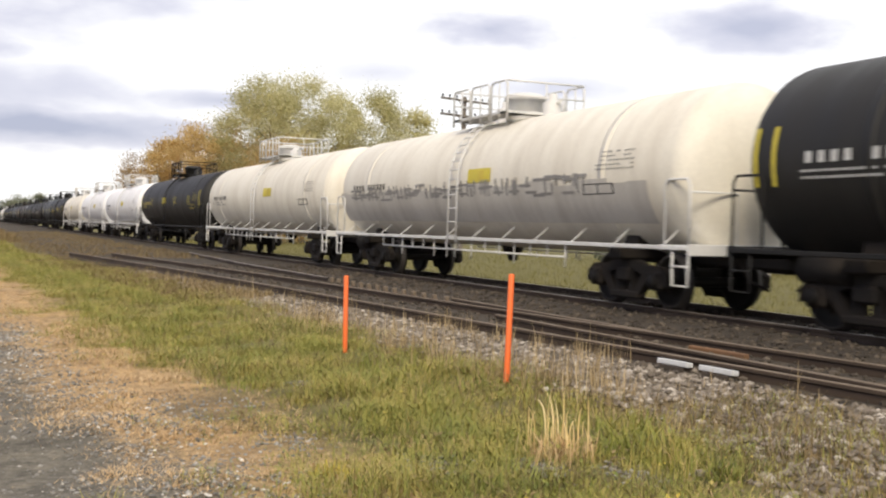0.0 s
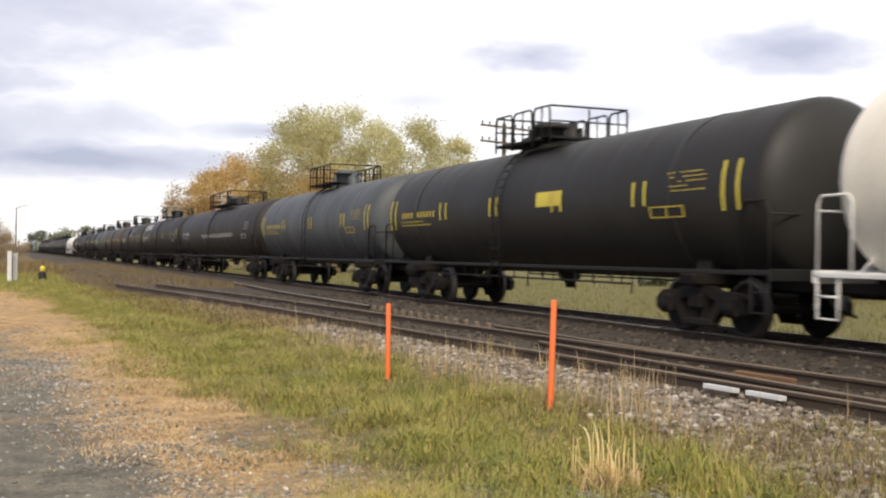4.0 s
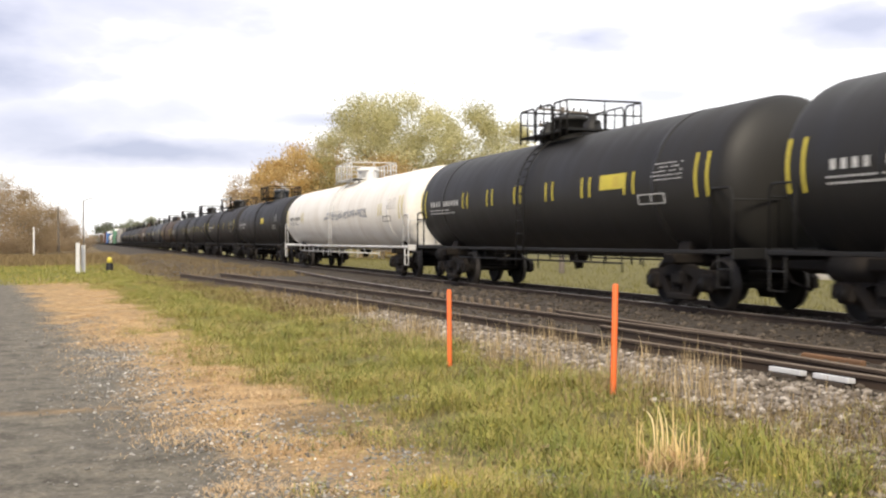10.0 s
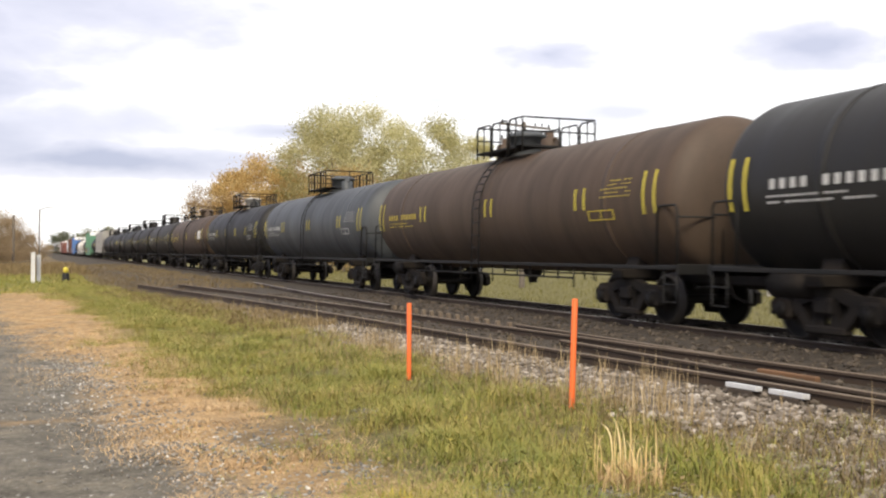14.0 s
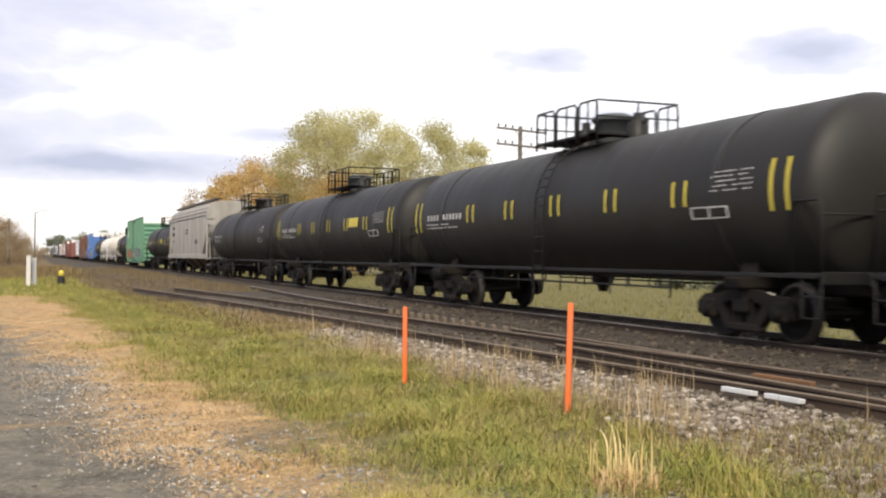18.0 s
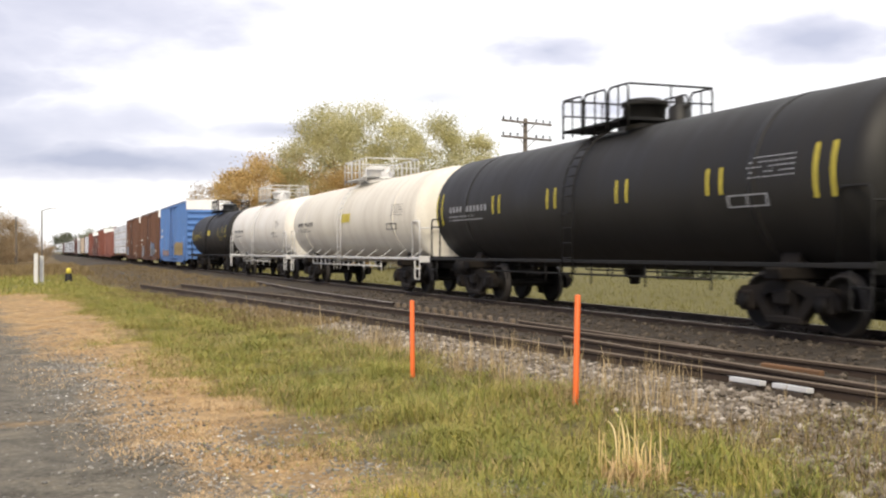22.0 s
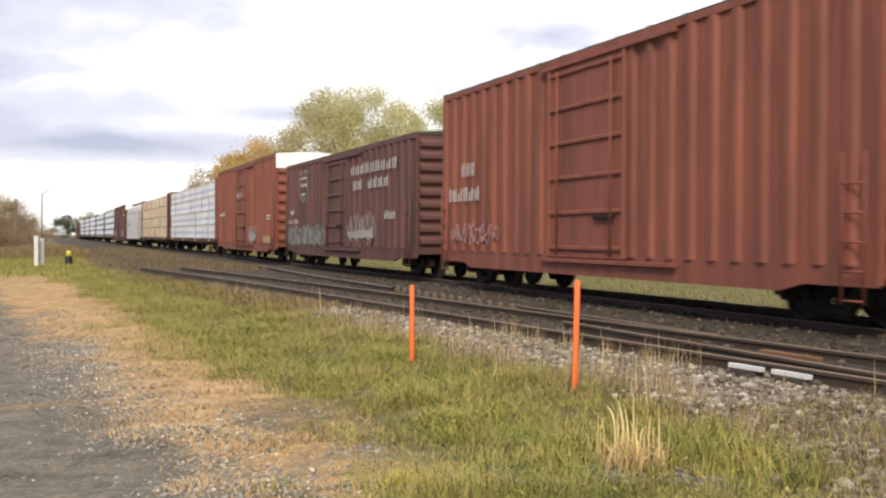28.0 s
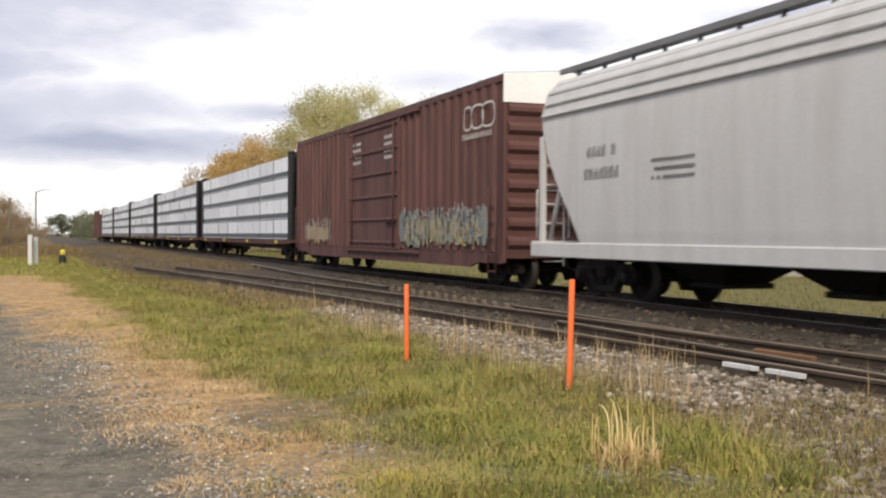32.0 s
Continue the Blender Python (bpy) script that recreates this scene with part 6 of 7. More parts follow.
def lumber_car(y0, y1, kind, frame_paint, label, seed):
    rng = random.Random(seed)
    half = (y1 - y0) / 2
    car = new_car("centerbeam_flat_car", label, "flat car", y0)
    hb = round(half - 0.75, 1)
    zd = 1.02

    def deck():
        g = Geo().box(-1.42, 1.42, -hb, hb, zd - 0.12, zd, 0.02)
        for x in (-1.44, 1.36):
            v = [(-hb, 0), (hb, 0), (hb, -0.15), (hb - 3.4, -0.21), (-hb + 3.4, -0.21), (-hb, -0.15)]
            vv = [(x + d, y, zd + z) for d in (0, 0.08) for y, z in v]
            n = len(v)
            g.add(vv, [tuple(range(n)), tuple(range(2 * n - 1, n - 1, -1))] + [(i, n + i, n + (i + 1) % n, (i + 1) % n) for i in range(n)])
        g.box(-0.3, 0.3, -hb, hb, 0.55, zd - 0.1)
        return g
    part("deck", shared(("deck", hb), deck), DIRTYDECK, car, "dirty dark maroon deck and sills")

    for sgn in (1, -1):
        bh = part("bulkhead", shared(("bulkhead",), lambda: Geo().box(-1.4, 1.4, -0.12, 0.0, zd, 4.72, 0.02)), frame_paint, car, at=pose(0, sgn * (hb - 0.55), 0, 0, 0, 0 if sgn > 0 else 180))
        for i in range(6):
            part("bulkhead_rib", shared(("bulkhead_rib",), lambda: Geo().box(-1.4, 1.4, 0.0, 0.1, -0.07, 0.07, 0.02)), frame_paint, bh, at=pose(0, 0, zd + 0.42 + i * 0.62))
        for x in (-1.34, 1.34):
            part("bulkhead_post", shared(("bulkhead_post",), lambda: Geo().box(-0.06, 0.06, -0.2, 0.55, zd, 4.73, 0.02)), frame_paint, bh, at=pose(x, 0, 0))

    def beam():
        g = Geo().box(-0.09, 0.09, -hb + 0.6, hb - 0.6, 4.5, 4.72, 0.02)
        n = 9
        for i in range(n):
            y = -hb + 1.2 + i * (2 * hb - 2.4) / (n - 1)
            g.box(-0.07, 0.07, y - 0.09, y + 0.09, zd, 4.5)
        return g
    part("centre_beam", shared(("beam", hb), beam), frame_paint, car)
    tiers = 4
    span = 2 * (hb - 0.72)
    hgt = 0.885
    mats = {"print": [WRAP, WRAPMARK, DARK, WRAPTAN], "dots": [WRAP, WRAPDOT, DARK, WRAPTAN], "bare": [TIMBER, BOARDGAP, DARK, TAG], "stripe": [WRAP, WRAPGREEN, DARK, DARK]}[kind]
    # lengths of the bundles from front to rear; bare lumber comes in unequal lengths
    if kind == "bare":
        lengths = [0.055, 0.15, 0.10, 0.155, 0.05, 0.145, 0.16, 0.05, 0.085, 0.05]
    else:
        lengths = [0.125] * 8
    for side in (-1, 1):
        for k in range(tiers):
            order = lengths[:] if k % 2 == 0 or kind != "bare" else lengths[2:] + lengths[:2]
            y = -span / 2
            for i, share in enumerate(order):
                w = round(share * span, 2)
                v = (i * 3 + k) % 3
                me = shared(("bundle", kind, w, v), lambda: bundle_geo(kind, w, hgt, v))
                d = rng.uniform(-0.015, 0.015)
                m = pose(-0.76 + rng.uniform(-0.03, 0.012), y + d, zd + k * hgt) if side < 0 else pose(0.76, y + w, zd + k * hgt, 0, 0, 180)
                part("lumber_pack", me, mats, car, at=m)
                y += share * span
    for i in range(4):
        y = -hb + 2.5 + i * (2 * hb - 5) / 3
        part("reflector", Geo().box(-1.452, -1.445, y, y + 0.55, zd - 0.17, zd - 0.03), YELLOW, car)
    add_ends(car, half)
    add_truck(car, half - 2.9)
    add_truck(car, -half + 2.9)
    return car


# ---- covered hopper ----
def hopper_car(y0, y1, paint_of, label, seed, round_side=False, zb=1.32):
    rng = random.Random(seed)
    half = (y1 - y0) / 2
    car = new_car("hopper_car", label, "hopper car", y0)
    hb = round(half - 0.75, 1)
    zt, hw = 4.5, 1.55
    inset = 1.9

    def body():
        g = Geo()
        pr = [(-0.45, zt + 0.12), (-1.15, zt - 0.02), (-1.42, zt - 0.3), (-hw, zt - 0.75), (-hw - (0.05 if round_side else 0), 2.6), (-hw, zb), (-hw + 0.05, zb - 0.13)]
        if round_side:
            pr[4:5] = [(-hw - 0.03, 3.3), (-hw - 0.05, 2.9), (-hw - 0.05, 2.5), (-hw - 0.05, 2.1), (-hw - 0.03, 1.7), (-hw - 0.02, 1.35)]
        pr = pr + [(-x, z) for x, z in pr[::-1]]
        n = len(pr)

        def ring(y0e):
            out = []
            for x, z in pr:
                f = max(0.0, min(1.0, (3.7 - z) / 2.5)) ** 1.35 if round_side else max(0.0, min(1.0, (2.75 - z) / 1.5))
                out.append((x, math.copysign(abs(y0e) - inset * f * 0.9, y0e), z))
            return out
        v = ring(-hb) + ring(hb)
        g.add(v, [(i, n + i, n + i + 1, i + 1) for i in range(n - 1)], True)
        g.add(ring(-hb), [tuple(range(n))])
        g.add(ring(hb), [tuple(range(n - 1, -1, -1))])
        return g
    b = part("body", shared(("hopper_body", hb, round_side, zb), body), paint_of, car)

    def ribs(y):
        return Geo().box(-hw - 0.05, -hw + 0.02, y - 0.06, y + 0.06, zb, zt - 0.8, 0.015)
    if not round_side:
        for i in range(9):
            y = -hb + 0.9 + i * (2 * hb - 1.8) / 8
            if abs(y) < hb - 1.0:
                part("side_post", shared(("side_post", zb), lambda: Geo().box(-hw - 0.014, -hw + 0.02, -0.05, 0.05, zb, zt - 0.8)), paint_of, b, at=pose(0, y, 0))
    if not round_side:
        part("top_rib", Geo().box(-hw - 0.05, -hw + 0.04, -hb + 0.1, hb - 0.1, zt - 0.82, zt - 0.72, 0.02), paint_of, b)
    part("top_rib", Geo().box(-1.46, -1.38, -hb + 0.1, hb - 0.1, zt - 0.36, zt - 0.28, 0.02), paint_of, b)
    for x, z in ((-1.24, zt - 0.14), (-1.52, zt - 0.56), (-1.585, zt - 0.8)):
        if round_side or z > zt - 0.7:
            part("top_rib", Geo().box(x - 0.035, x + 0.05, -hb + 0.1, hb - 0.1, z - 0.03, z + 0.03, 0.015), paint_of, b)

    def sill():
        return Geo().box(-0.05, 0.05, -hb - 0.4, hb + 0.4, zb - 0.28, zb + 0.02, 0.02)
    part("side_sill", shared(("hop_sill", hb, zb), sill), paint_of, car, at=pose(-hw, 0, 0))
    part("side_sill", shared(("hop_sill", hb, zb), sill), paint_of, car, at=pose(hw, 0, 0))
    bays = 3

    def bay():
        w = 1.75
        v = [(-1.35, -w, 1.25), (1.35, -w, 1.25), (1.35, w, 1.25), (-1.35, w, 1.25), (-0.45, -0.4, 0.42), (0.45, -0.4, 0.42), (0.45, 0.4, 0.42), (-0.45, 0.4, 0.42)]
        g = Geo().add(v, [(0, 4, 5, 1), (1, 5, 6, 2), (2, 6, 7, 3), (3, 7, 4, 0), (4, 7, 6, 5)])
        return g.box(-0.55, 0.55, -0.5, 0.5, 0.34, 0.44, 0.02)
    bmsh = shared(("bay",), bay)
    # shade beneath the car is put into the bays' dark colours
    for i in range(bays):
        part("hopper_bay", bmsh, STEEL if round_side else RUSTY, car, at=pose(0, (i - 1) * 3.5, 0))

    slope = shared(("slope_strut",), lambda: Geo().bar((0, 0.1, 1.1), (0, -0.75, 3.1), 0.05))
    post = shared(("end_post",), lambda: Geo().box(-0.05, 0.05, -0.05, 0.1, 0.95, 3.3, 0.01))
    stile = shared(("hopper_stile",), lambda: Geo().bar((0, -0.05, 0.6), (0, -0.05, 3.6), 0.022))
    rung = shared(("hopper_rung",), lambda: Geo().bar((-0.225, -0.05, 0), (0.225, -0.05, 0), 0.02, 5))
    rail = shared(("hopper_rail",), lambda: Geo().path([(-0.375, 0.3, 1.2), (-0.375, 0.3, 2.2), (0.375, 0.3, 2.2), (0.375, 0.3, 1.2)], 0.02))
    for y, turn in ((hb, 0), (-hb, 180)):
        fr = part("end_platform", shared(("hop_platform",), lambda: Geo().box(-1.5, 1.5, -0.1, 0.55, 1.05, 1.13, 0.01)), paint_of, car, at=pose(0, y, 0, 0, 0, turn))
        part("draft_sill", shared(("draft_sill",), lambda: Geo().box(-0.4, 0.4, -1.8, 0.5, 0.72, 1.046, 0.02)), STEEL, fr)
        for x in (-1.3, -0.5, 0.5, 1.3):
            part("slope_strut", slope, paint_of, fr, at=pose(x, 0, 0))
        for x in (-1.5, 1.5):
            part("end_post", post, paint_of, fr, at=pose(x, 0, 0))
            part("handrail", rail, paint_of, fr, at=pose(x * 0.75, 0, 0))
            part("ladder_stile", stile, paint_of, fr, at=pose(x * 0.7, 0, 0))
            for k in range(8):
                part("rung", rung, paint_of, fr, at=pose(x * 0.85, 0, 0.7 + k * 0.4))

    def walkway():
        g = Geo()
        for x in (-1.0, 0.62):
            g.box(x, x + 0.38, -hb - 0.15, hb + 0.15, zt + 0.2, zt + 0.24)
        n = 15
        for i in range(n):
            y = -hb + 0.3 + i * (2 * hb - 0.6) / (n - 1)
            for x in (-0.85, 0.85):
                g.box(x - 0.03, x + 0.03, y - 0.03, y + 0.03, zt - 0.05, zt + 0.2)
        g.box(-1.06, -1.0, -hb - 0.15, hb + 0.15, zt + 0.14, zt + 0.25)
        return g
    part("roof_walkway", shared(("roofwalk", hb), walkway), GALV if round_side else GREY, car)
    for i in range(5):
        part("hatch", shared(("hatch",), lambda: Geo().box(-0.4, 0.4, -1.1, 1.1, zt + 0.1, zt + 0.22, 0.04)), paint_of, car, at=pose(0, (i - 2) * 2.7, 0))
    g = Geo()
    rows = ((hb - 3.1, 2.72, 1.1, 0.22, 6), (hb - 3.4, 2.3, 1.5, 0.24, 8), (hb - 5.6, 2.5, 1.3, 0.07, 14), (hb - 5.6, 2.35, 1.2, 0.07, 14), (hb - 5.6, 2.2, 1.3, 0.07, 14)) if round_side else (
        (hb - 3.0, 3.1, 1.0, 0.3, 5), (hb - 3.2, 2.65, 1.6, 0.3, 8), (hb - 3.0, 2.2, 1.0, 0.1, 9), (-1.2, 2.9, 1.6, 0.1, 12), (-1.2, 2.7, 1.6, 0.1, 12), (-hb + 3.6, 2.0, 1.2, 0.3, 7))
    for a, z, w, hh, n in rows:
        dashes(g, -hw - 0.056 if round_side else -hw - 0.018, a, z, w, hh, n, rng)
    tagged(part("lettering", g, INK, b, "small dark lettering"), kind="stuff")
    add_ends(car, half)
    add_truck(car, half - 2.5)
    add_truck(car, -half + 2.5)
    return car


# ---- the train, from the head backwards: where each car's front and back couplers stand at the start ----
JOINTS = [-6.2, 12.8, 30.5, 48.9, 68.8, 87.0, 105.4, 123.9, 141.8, 158.8, 182.6, 204.1, 221.9, 240.0, 258.2, 276.1, 294.3, 312.4, 335.1, 352.8, 370.7, 388.7, 406.6, 424.6, 442.5, 460.5, 479.0, 496.8, 514.9, 532.8, 550.7, 568.6, 588.1, 606.5, 626.0, 643.5, 660.8, 676.0, 692.1, 710.8, 729.7, 748.1, 774.5, 793.0, 810.6, 829.4, 847.8, 873.8, 899.0, 916.2, 938.4, 965.3, 991.5, 1017.5, 1043.0, 1068.5, 1086.5]
GRAF = paint("pale_blue_graffiti", (0.30, 0.37, 0.50), (0.3, 0.28, 0.28), 0.5, 0.6, False)
GRAFW = paint("white_graffiti", (0.40, 0.38, 0.36), (0.25, 0.22, 0.2), 0.5, 0.6, False)
GRAFB = paint("bright_blue_graffiti", (0.12, 0.27, 0.50), (0.2, 0.25, 0.35), 0.4, 0.6, False)
GRAFG = paint("grey_graffiti", (0.24, 0.23, 0.22), (0.35, 0.34, 0.32), 0.5, 0.6, False)
DULLFOOT = paint("dull_grey_overpaint", (0.58, 0.555, 0.51), (0.36, 0.33, 0.29), 0.6, 0.6)
BRIGHT = paint("bright_white_marking", (0.78, 0.78, 0.77), (0.5, 0.5, 0.48), 0.3, 0.5, False)
GRAFD = paint("dark_graffiti", (0.05, 0.06, 0.065), (0.12, 0.12, 0.1), 0.4, 0.6, False)
GRAFY = paint("dull_yellow_graffiti", (0.45, 0.36, 0.15), (0.35, 0.3, 0.2), 0.5, 0.6, False)
GRAFP = paint("faded_pink_graffiti", (0.42, 0.22, 0.22), (0.4, 0.3, 0.3), 0.5, 0.6, False)
TANPATCH = paint("tan_repaint", (0.40, 0.29, 0.14), (0.3, 0.24, 0.15), 0.5, 0.7, False)
RUSTPATCH = paint("rust_repaint", (0.30, 0.13, 0.07), (0.2, 0.12, 0.08), 0.5, 0.7, False)
TEALG = paint("grey_green_graffiti", (0.16, 0.21, 0.20), (0.3, 0.33, 0.3), 0.5, 0.6, False)


def tank(i, paint_of, trim, marks, label, **k):
    return tank_car(JOINTS[i], JOINTS[i + 1], paint_of, trim, marks, label, 100 + i, **k)


def box(i, paint_of, label, **k):
    return box_car(JOINTS[i], JOINTS[i + 1], paint_of, label, 100 + i, **k)


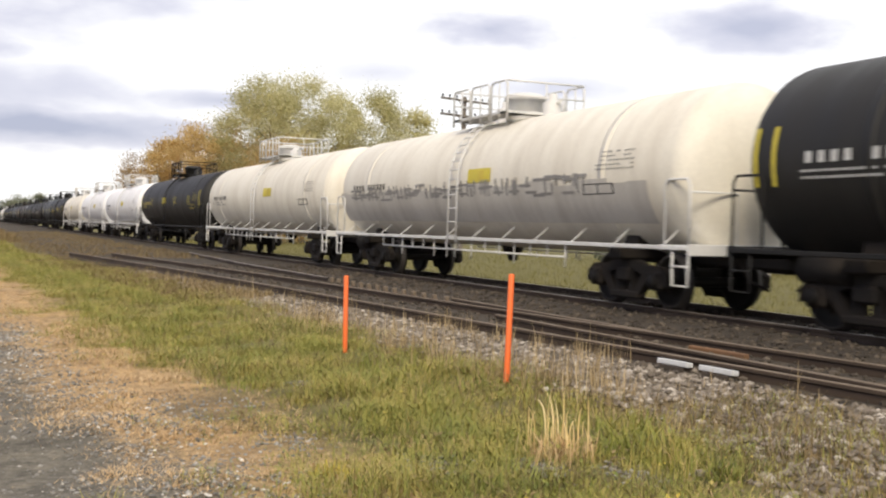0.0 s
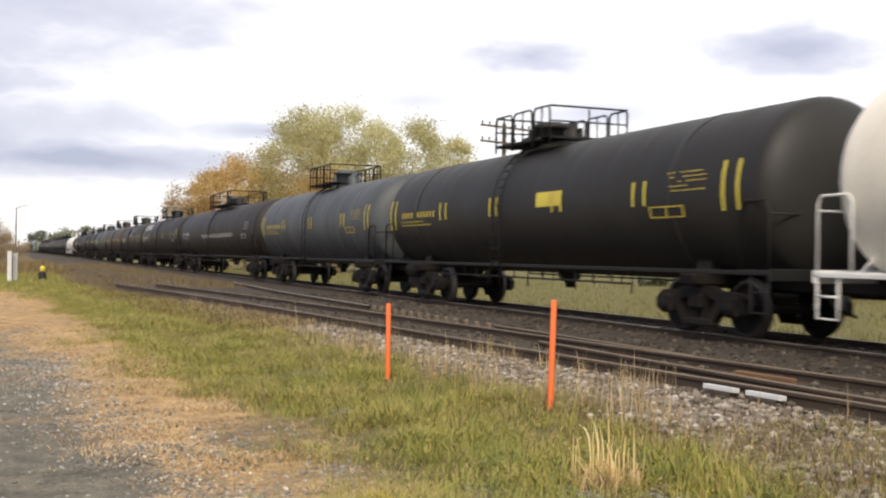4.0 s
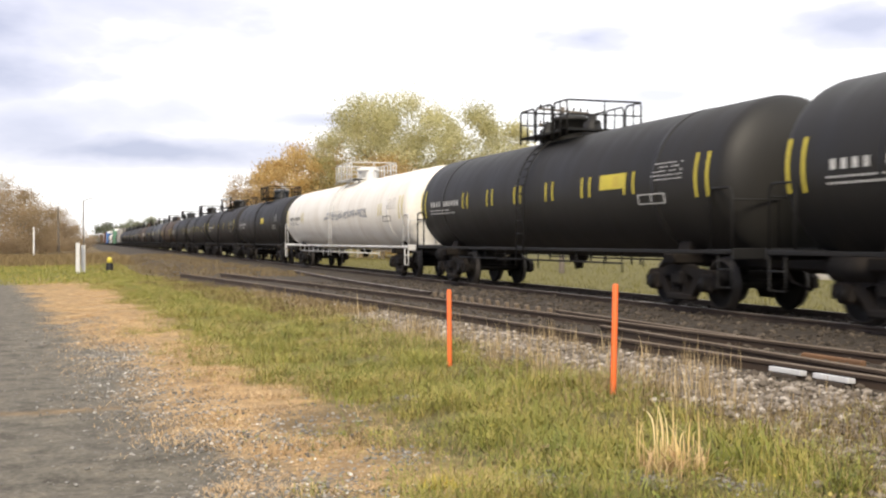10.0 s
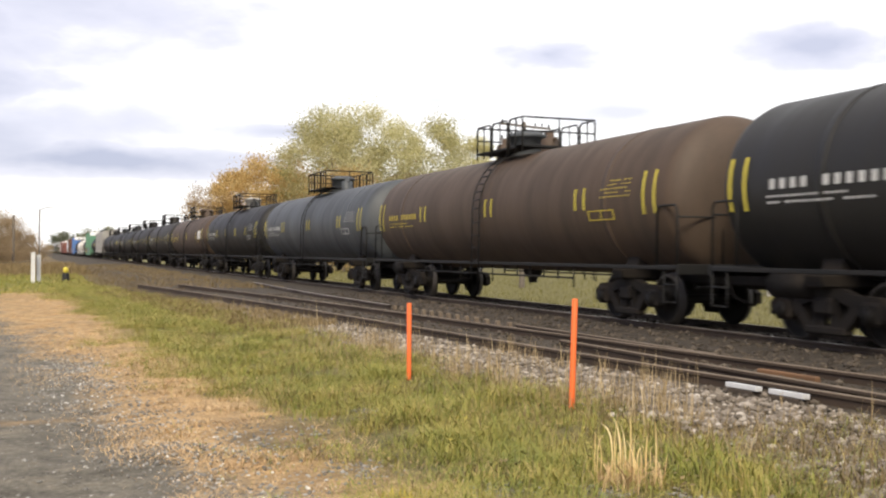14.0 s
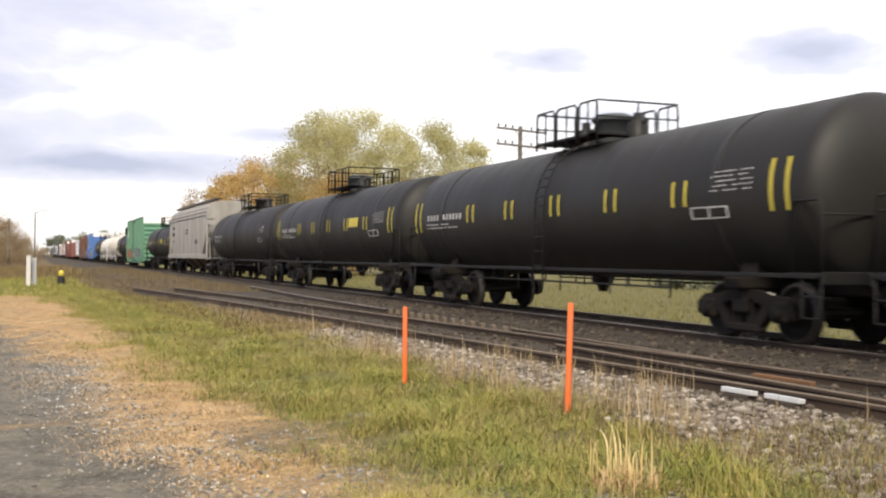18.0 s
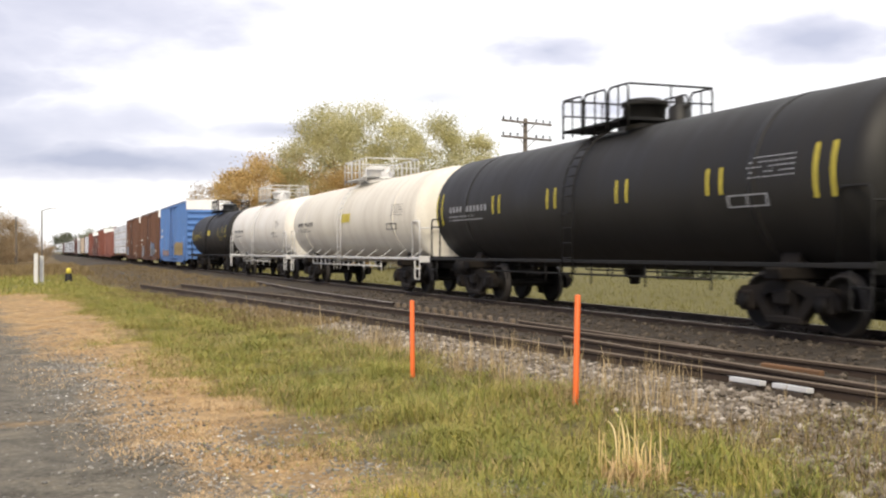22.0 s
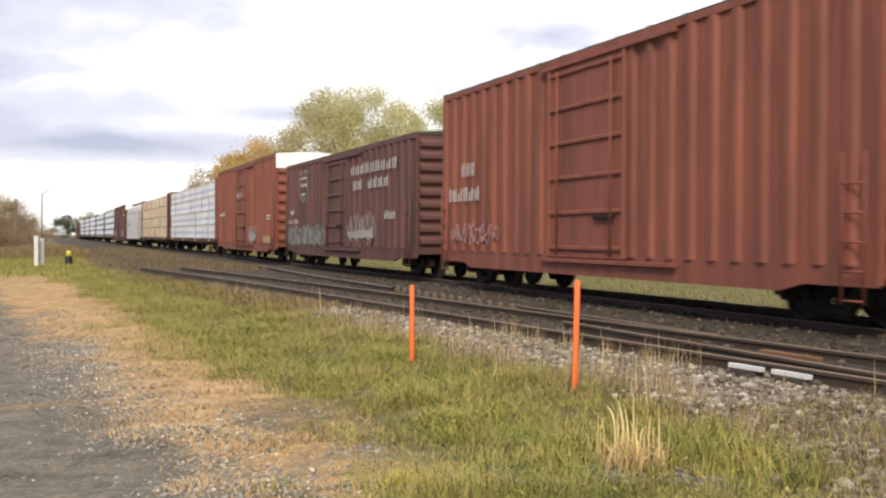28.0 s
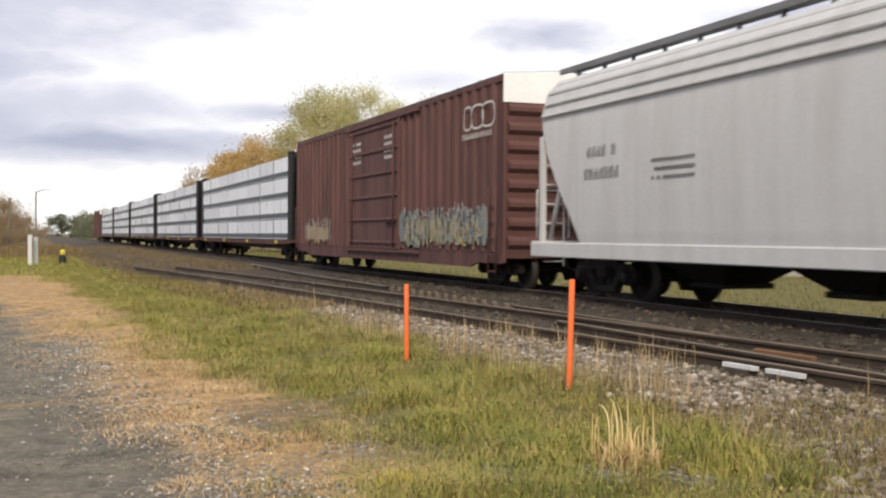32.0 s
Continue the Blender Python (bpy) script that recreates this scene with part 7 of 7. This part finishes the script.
TRAIN = [
    tank(0, BLACK, DARK, LETTER, "black tank car with yellow stripes and white lettering", bars=5),
    tank(1, CREAM, PALE, INK, "dirty white tank car with graffiti along its foot", panel=-1.6, graffiti=(GRAFG, -5.5, 7.0, 90, 104), lower=(-7.2, 8.0, 96, 128)),
    tank(2, CREAM, PALE, INK, "cream white tank car with a yellow warning panel", panel=-2.2),
    tank(3, BLACK, DARK, GOLD, "black tank car with yellow lettering and stripes", panel=0.2, bars=4),
    tank(4, WHITE, PALE, INK, "bright white tank car with pale fittings", panel=-1.8),
    tank(5, WHITE, PALE, INK, "white tank car with black lettering", panel=-3.2),
    tank(6, CREAM, PALE, INK, "cream tank car stained about its dome", panel=-1.0),
    tank(7, BLACK, DARK, GOLD, "black tank car with yellow lettering and panel", panel=-2.2, bars=4, dome=0.6),
    tank(8, GREY, DARK, GOLD, "dusty grey tank car", bars=3),
    tank(9, SOOT, DARK, LETTER, "dark tank car with a long top walkway", long_walk=True, graffiti=(GRAFW, -6, 3, 93, 101)),
    tank(10, BLACK, DARK, LETTER, "black tank car with large white graffiti", bars=4, blocks=(5.2, 9.4, 46, 64, 6)),
    tank(11, DUSTY, DARK, LETTER, "dusty dark tank car with a large white sprayed sign", bars=4, sign=(-0.4, 66), dome=0.8),
    tank(12, BROWN, DARK, LETTER, "brown dusty tank car with yellow stripes", bars=5),
    tank(13, GREY, DARK, LETTER, "grey-black tank car with a pale patch at its end", bars=5),
    tank(14, SOOT, DARK, LETTER, "black tank car with yellow stripes", panel=-4.8, bars=4),
    tank(15, BLACK, DARK, LETTER, "black tank car with white lettering", bars=4),
    tank(16, BLACK, DARK, LETTER, "black tank car with many pairs of yellow stripes", bars=6, panel=-5.0),
    tank(17, WARM, PALE, INK, "long white tank car with graffiti on its side", graffiti=(FADED, -5.5, 1.5, 84, 96), bars=2),
    tank(18, BLACK, DARK, LETTER, "plain black tank car", panel=-2.5),
    tank(19, SOOT, DARK, LETTER, "black tank car with a broad top platform", bars=4, long_walk=True),
    tank(20, BLACK, DARK, LETTER, "black tank car with yellow stripes", bars=5),
    tank(21, BLACK, DARK, LETTER, "black tank car with white lettering", bars=2),
    tank(22, RUSTY, DARK, GOLD, "rusty brown tank car", bars=3),
    tank(23, GREY, DARK, LETTER, "dusty grey tank car", bars=3),
    tank(24, BLACK, DARK, LETTER, "black tank car with yellow stripes", bars=4),
    tank(25, RUSTY, DARK, GOLD, "brown dusty tank car with a pale repainted patch", bars=3, repaint=(-7.3, -6.0, 76, 98)),
    tank(26, DUSTY, DARK, LETTER, "dusty dark grey tank car with yellow stripes", bars=5),
    tank(27, SOOT, DARK, LETTER, "black tank car with yellow stripes", bars=5),
    tank(28, BLACK, DARK, LETTER, "black tank car with yellow stripes", bars=5),
    tank(29, BLACK, DARK, LETTER, "black tank car with yellow stripes", bars=5, panel=-4.2),
    tank(30, SOOT, DARK, LETTER, "plain sooty black tank car"),
    hopper_car(JOINTS[31], JOINTS[32], HOPGREY, "dirty beige-grey covered hopper car with three bays", 131),
    tank(32, BLACK, DARK, LETTER, "glossy black tank car with yellow stripes", bars=6, panel=-3.6),
    box(33, GREEN, "green box car with a white-topped end and graffiti", smear=(("patch", RUSTPATCH, 2.7, 7.6, 0.9, 1.9), ("patch", GRAFP, -0.8, 2.6, 0.9, 1.6), ("fill", GRAFW, -6.4, -1.4, 0.85, 2.1), ("scrawl", GRAFD, -6.3, -1.4, 0.9, 2.1), ("scrawl", GRAF, -6.3, -1.5, 0.9, 2.2)), letters=((6.2, 3.0, 0.8, 0.9, 3),), bars=True, door=(-1.0, 2.4)),
    tank(34, BLACK, DARK, FADED, "black tank car with dim yellow stripes", bars=4),
    tank(35, CREAM, PALE, INK, "cream white tank car stained about its dome", panel=-1.0),
    tank(36, WARM, PALE, INK, "short white tank car"),
    tank(37, BLACK, DARK, GOLD, "short black tank car with yellow lettering", panel=-1.0, bars=2),
    box(38, BLUE, "blue box car with a tan repainted patch", smear=(("patch", TANPATCH, -6.8, -1.4, 0.95, 2.0), ("fill", GRAFP, 1.5, 6.4, 0.85, 1.5), ("scrawl", GRAFY, -6.6, -1.6, 1.0, 1.9), ("scrawl", GRAFW, 1.5, 6.3, 0.85, 1.5)), door=(-1.6, 1.4), letters=((6.3, 2.9, 0.9, 0.2, 5), (5.9, 2.4, 1.6, 0.2, 8))),
    box(39, OXIDE, "brown box car with pale blue graffiti", smear=(("fill", GRAF, -5.8, -1.75, 0.75, 2.15), ("scrawl", GRAFB, -5.8, -2.6, 1.2, 2.2), ("scrawl", GRAFW, -5.6, -1.8, 0.8, 2.0), ("scrawl", GRAFD, -5.4, -2.0, 0.9, 1.9), ("fill", GRAFW, 4.3, 6.2, 0.6, 2.0), ("scrawl", GRAF, 4.2, 6.4, 0.7, 2.0)), door=(-1.55, 1.55), letters=((5.4, 2.3, 1.9, 0.21, 11), (5.9, 1.95, 1.2, 0.07, 16), (5.9, 1.8, 1.2, 0.07, 16), (-1.2, 2.5, 1.9, 0.09, 14), (-7.2, 1.2, 1.0, 0.28, 4))),
    box(40, OXIDE, "brown box car with blue and white graffiti", smear=(("fill", GRAF, 4.4, 8.0, 0.7, 2.0), ("scrawl", GRAFW, 4.4, 8.0, 0.8, 2.1), ("scrawl", GRAFB, 4.5, 7.9, 0.85, 1.95), ("scrawl", GRAFW, 0.6, 1.7, 3.9, 4.3), ("scrawl", GRAFW, -6.6, -5.2, 1.7, 2.0)), door=(-1.4, 2.1), letters=((5.0, 2.35, 3.0, 0.2, 11), (-1.2, 2.2, 2.2, 0.1, 12), (-4.4, 0.95, 1.0, 0.3, 5), (-6.8, 0.85, 1.6, 0.1, 9))),
    lumber_car(JOINTS[41], JOINTS[42], "dots", RED, "centre-beam flat car loaded with white-wrapped printed lumber", 141),
    box(42, PINK, "faded pinkish red box car", hi=False, cap=False, door=(-2.6, 1.2), ribs=22),
    box(43, RED, "tall red box car with a white-topped end", letters=((5.2, 2.7, 1.2, 0.35, 4), (5.2, 2.1, 2.2, 0.35, 6)), smear=(("scrawl", GRAFP, 4.0, 7.0, 1.0, 1.6),)),
    box(44, MAROON, "maroon box car with pale lettering and graffiti", hi=False, cap=False, door=(-1.3, 1.5), letters=((-6.7, 3.25, 5.0, 0.34, 9), (-5.9, 2.75, 3.9, 0.34, 7), (6.6, 2.1, 0.9, 0.19, 4), (5.9, 1.72, 1.8, 0.19, 7), (4.5, 3.45, 1.0, 0.1, 8), (4.45, 3.15, 1.1, 0.16, 8), (4.7, 2.8, 0.6, 0.12, 4), (-6.6, 1.75, 1.1, 0.26, 4)), smear=(("scrawl", GRAFW, -4.6, -1.5, 0.85, 2.1), ("fill", GRAFW, -4.4, -1.7, 1.1, 1.55), ("scrawl", TEALG, 1.7, 7.8, 0.75, 1.75), ("scrawl", GRAFW, 1.7, 7.6, 0.75, 1.7)), shield=(5.0, 3.2, 0.82, 0.68)),
    box(45, RED, "tall rust-red box car with small graffiti", door=(-1.4, 1.9), letters=((5.0, 2.3, 2.2, 0.2, 8), (0.2, 3.2, 1.3, 0.24, 4), (-7.3, 2.1, 1.0, 0.07, 12), (-7.3, 1.95, 1.0, 0.07, 12)), smear=(("fill", GRAFW, -3.6, -2.2, 0.8, 1.7), ("scrawl", GRAFW, -4.0, -1.8, 0.85, 1.8), ("patch", TANPATCH, -7.4, -5.6, 0.85, 1.3))),
    lumber_car(JOINTS[46], JOINTS[47], "print", RED, "centre-beam flat car loaded with white and blue printed lumber wraps", 146),
    lumber_car(JOINTS[47], JOINTS[48], "bare", MAROON, "centre-beam flat car loaded with bare tan sawn lumber", 147),
    hopper_car(JOINTS[48], JOINTS[49], HOPWHITE, "light grey covered hopper car with a smooth curved side", 148, True, 1.08),
    box(49, MAROON, "tall maroon double-door box car with graffiti along its foot", door=(-2.9, 2.3), smear=(("fill", TEALG, -9.2, -3.1, 0.85, 2.1), ("scrawl", GRAFW, -9.2, -3.2, 0.9, 2.1), ("scrawl", GRAFD, -9.0, -3.2, 0.9, 2.0), ("scrawl", GRAFY, -8.8, -3.4, 0.9, 1.8), ("fill", TANPATCH, 5.0, 8.2, 0.9, 1.7), ("scrawl", GRAFW, 4.6, 8.4, 0.9, 1.9)), letters=((-9.6, 3.55, 2.0, 0.15, 11),) + tuple((y, 3.5 + 0.2 * k, 0.9, 0.11, 5) for y in (1.0, -2.3) for k in range(4)), rings=((-9.25, 4.05, 0.38, 0.3), (-8.6, 4.05, 0.38, 0.3), (-8.0, 4.05, 0.26, 0.3)), ribs=34),
] + [lumber_car(JOINTS[i], JOINTS[i + 1], "stripe", DARK, "dark centre-beam flat car loaded with white lumber wraps striped blue-grey", 100 + i) for i in range(50, 55)] + [
    box(55, MAROON, "dark box car far back in the train"),
]


def motions():
    """The whole train rolls past at one speed."""
    for car, a, b in zip(TRAIN, JOINTS, JOINTS[1:]):
        y = (a + b) / 2
        walk(car, [(t, pose(MAIN, y - SPEED * t, RAIL)) for t in (0, 8, 16, 24, 32)])


motions()
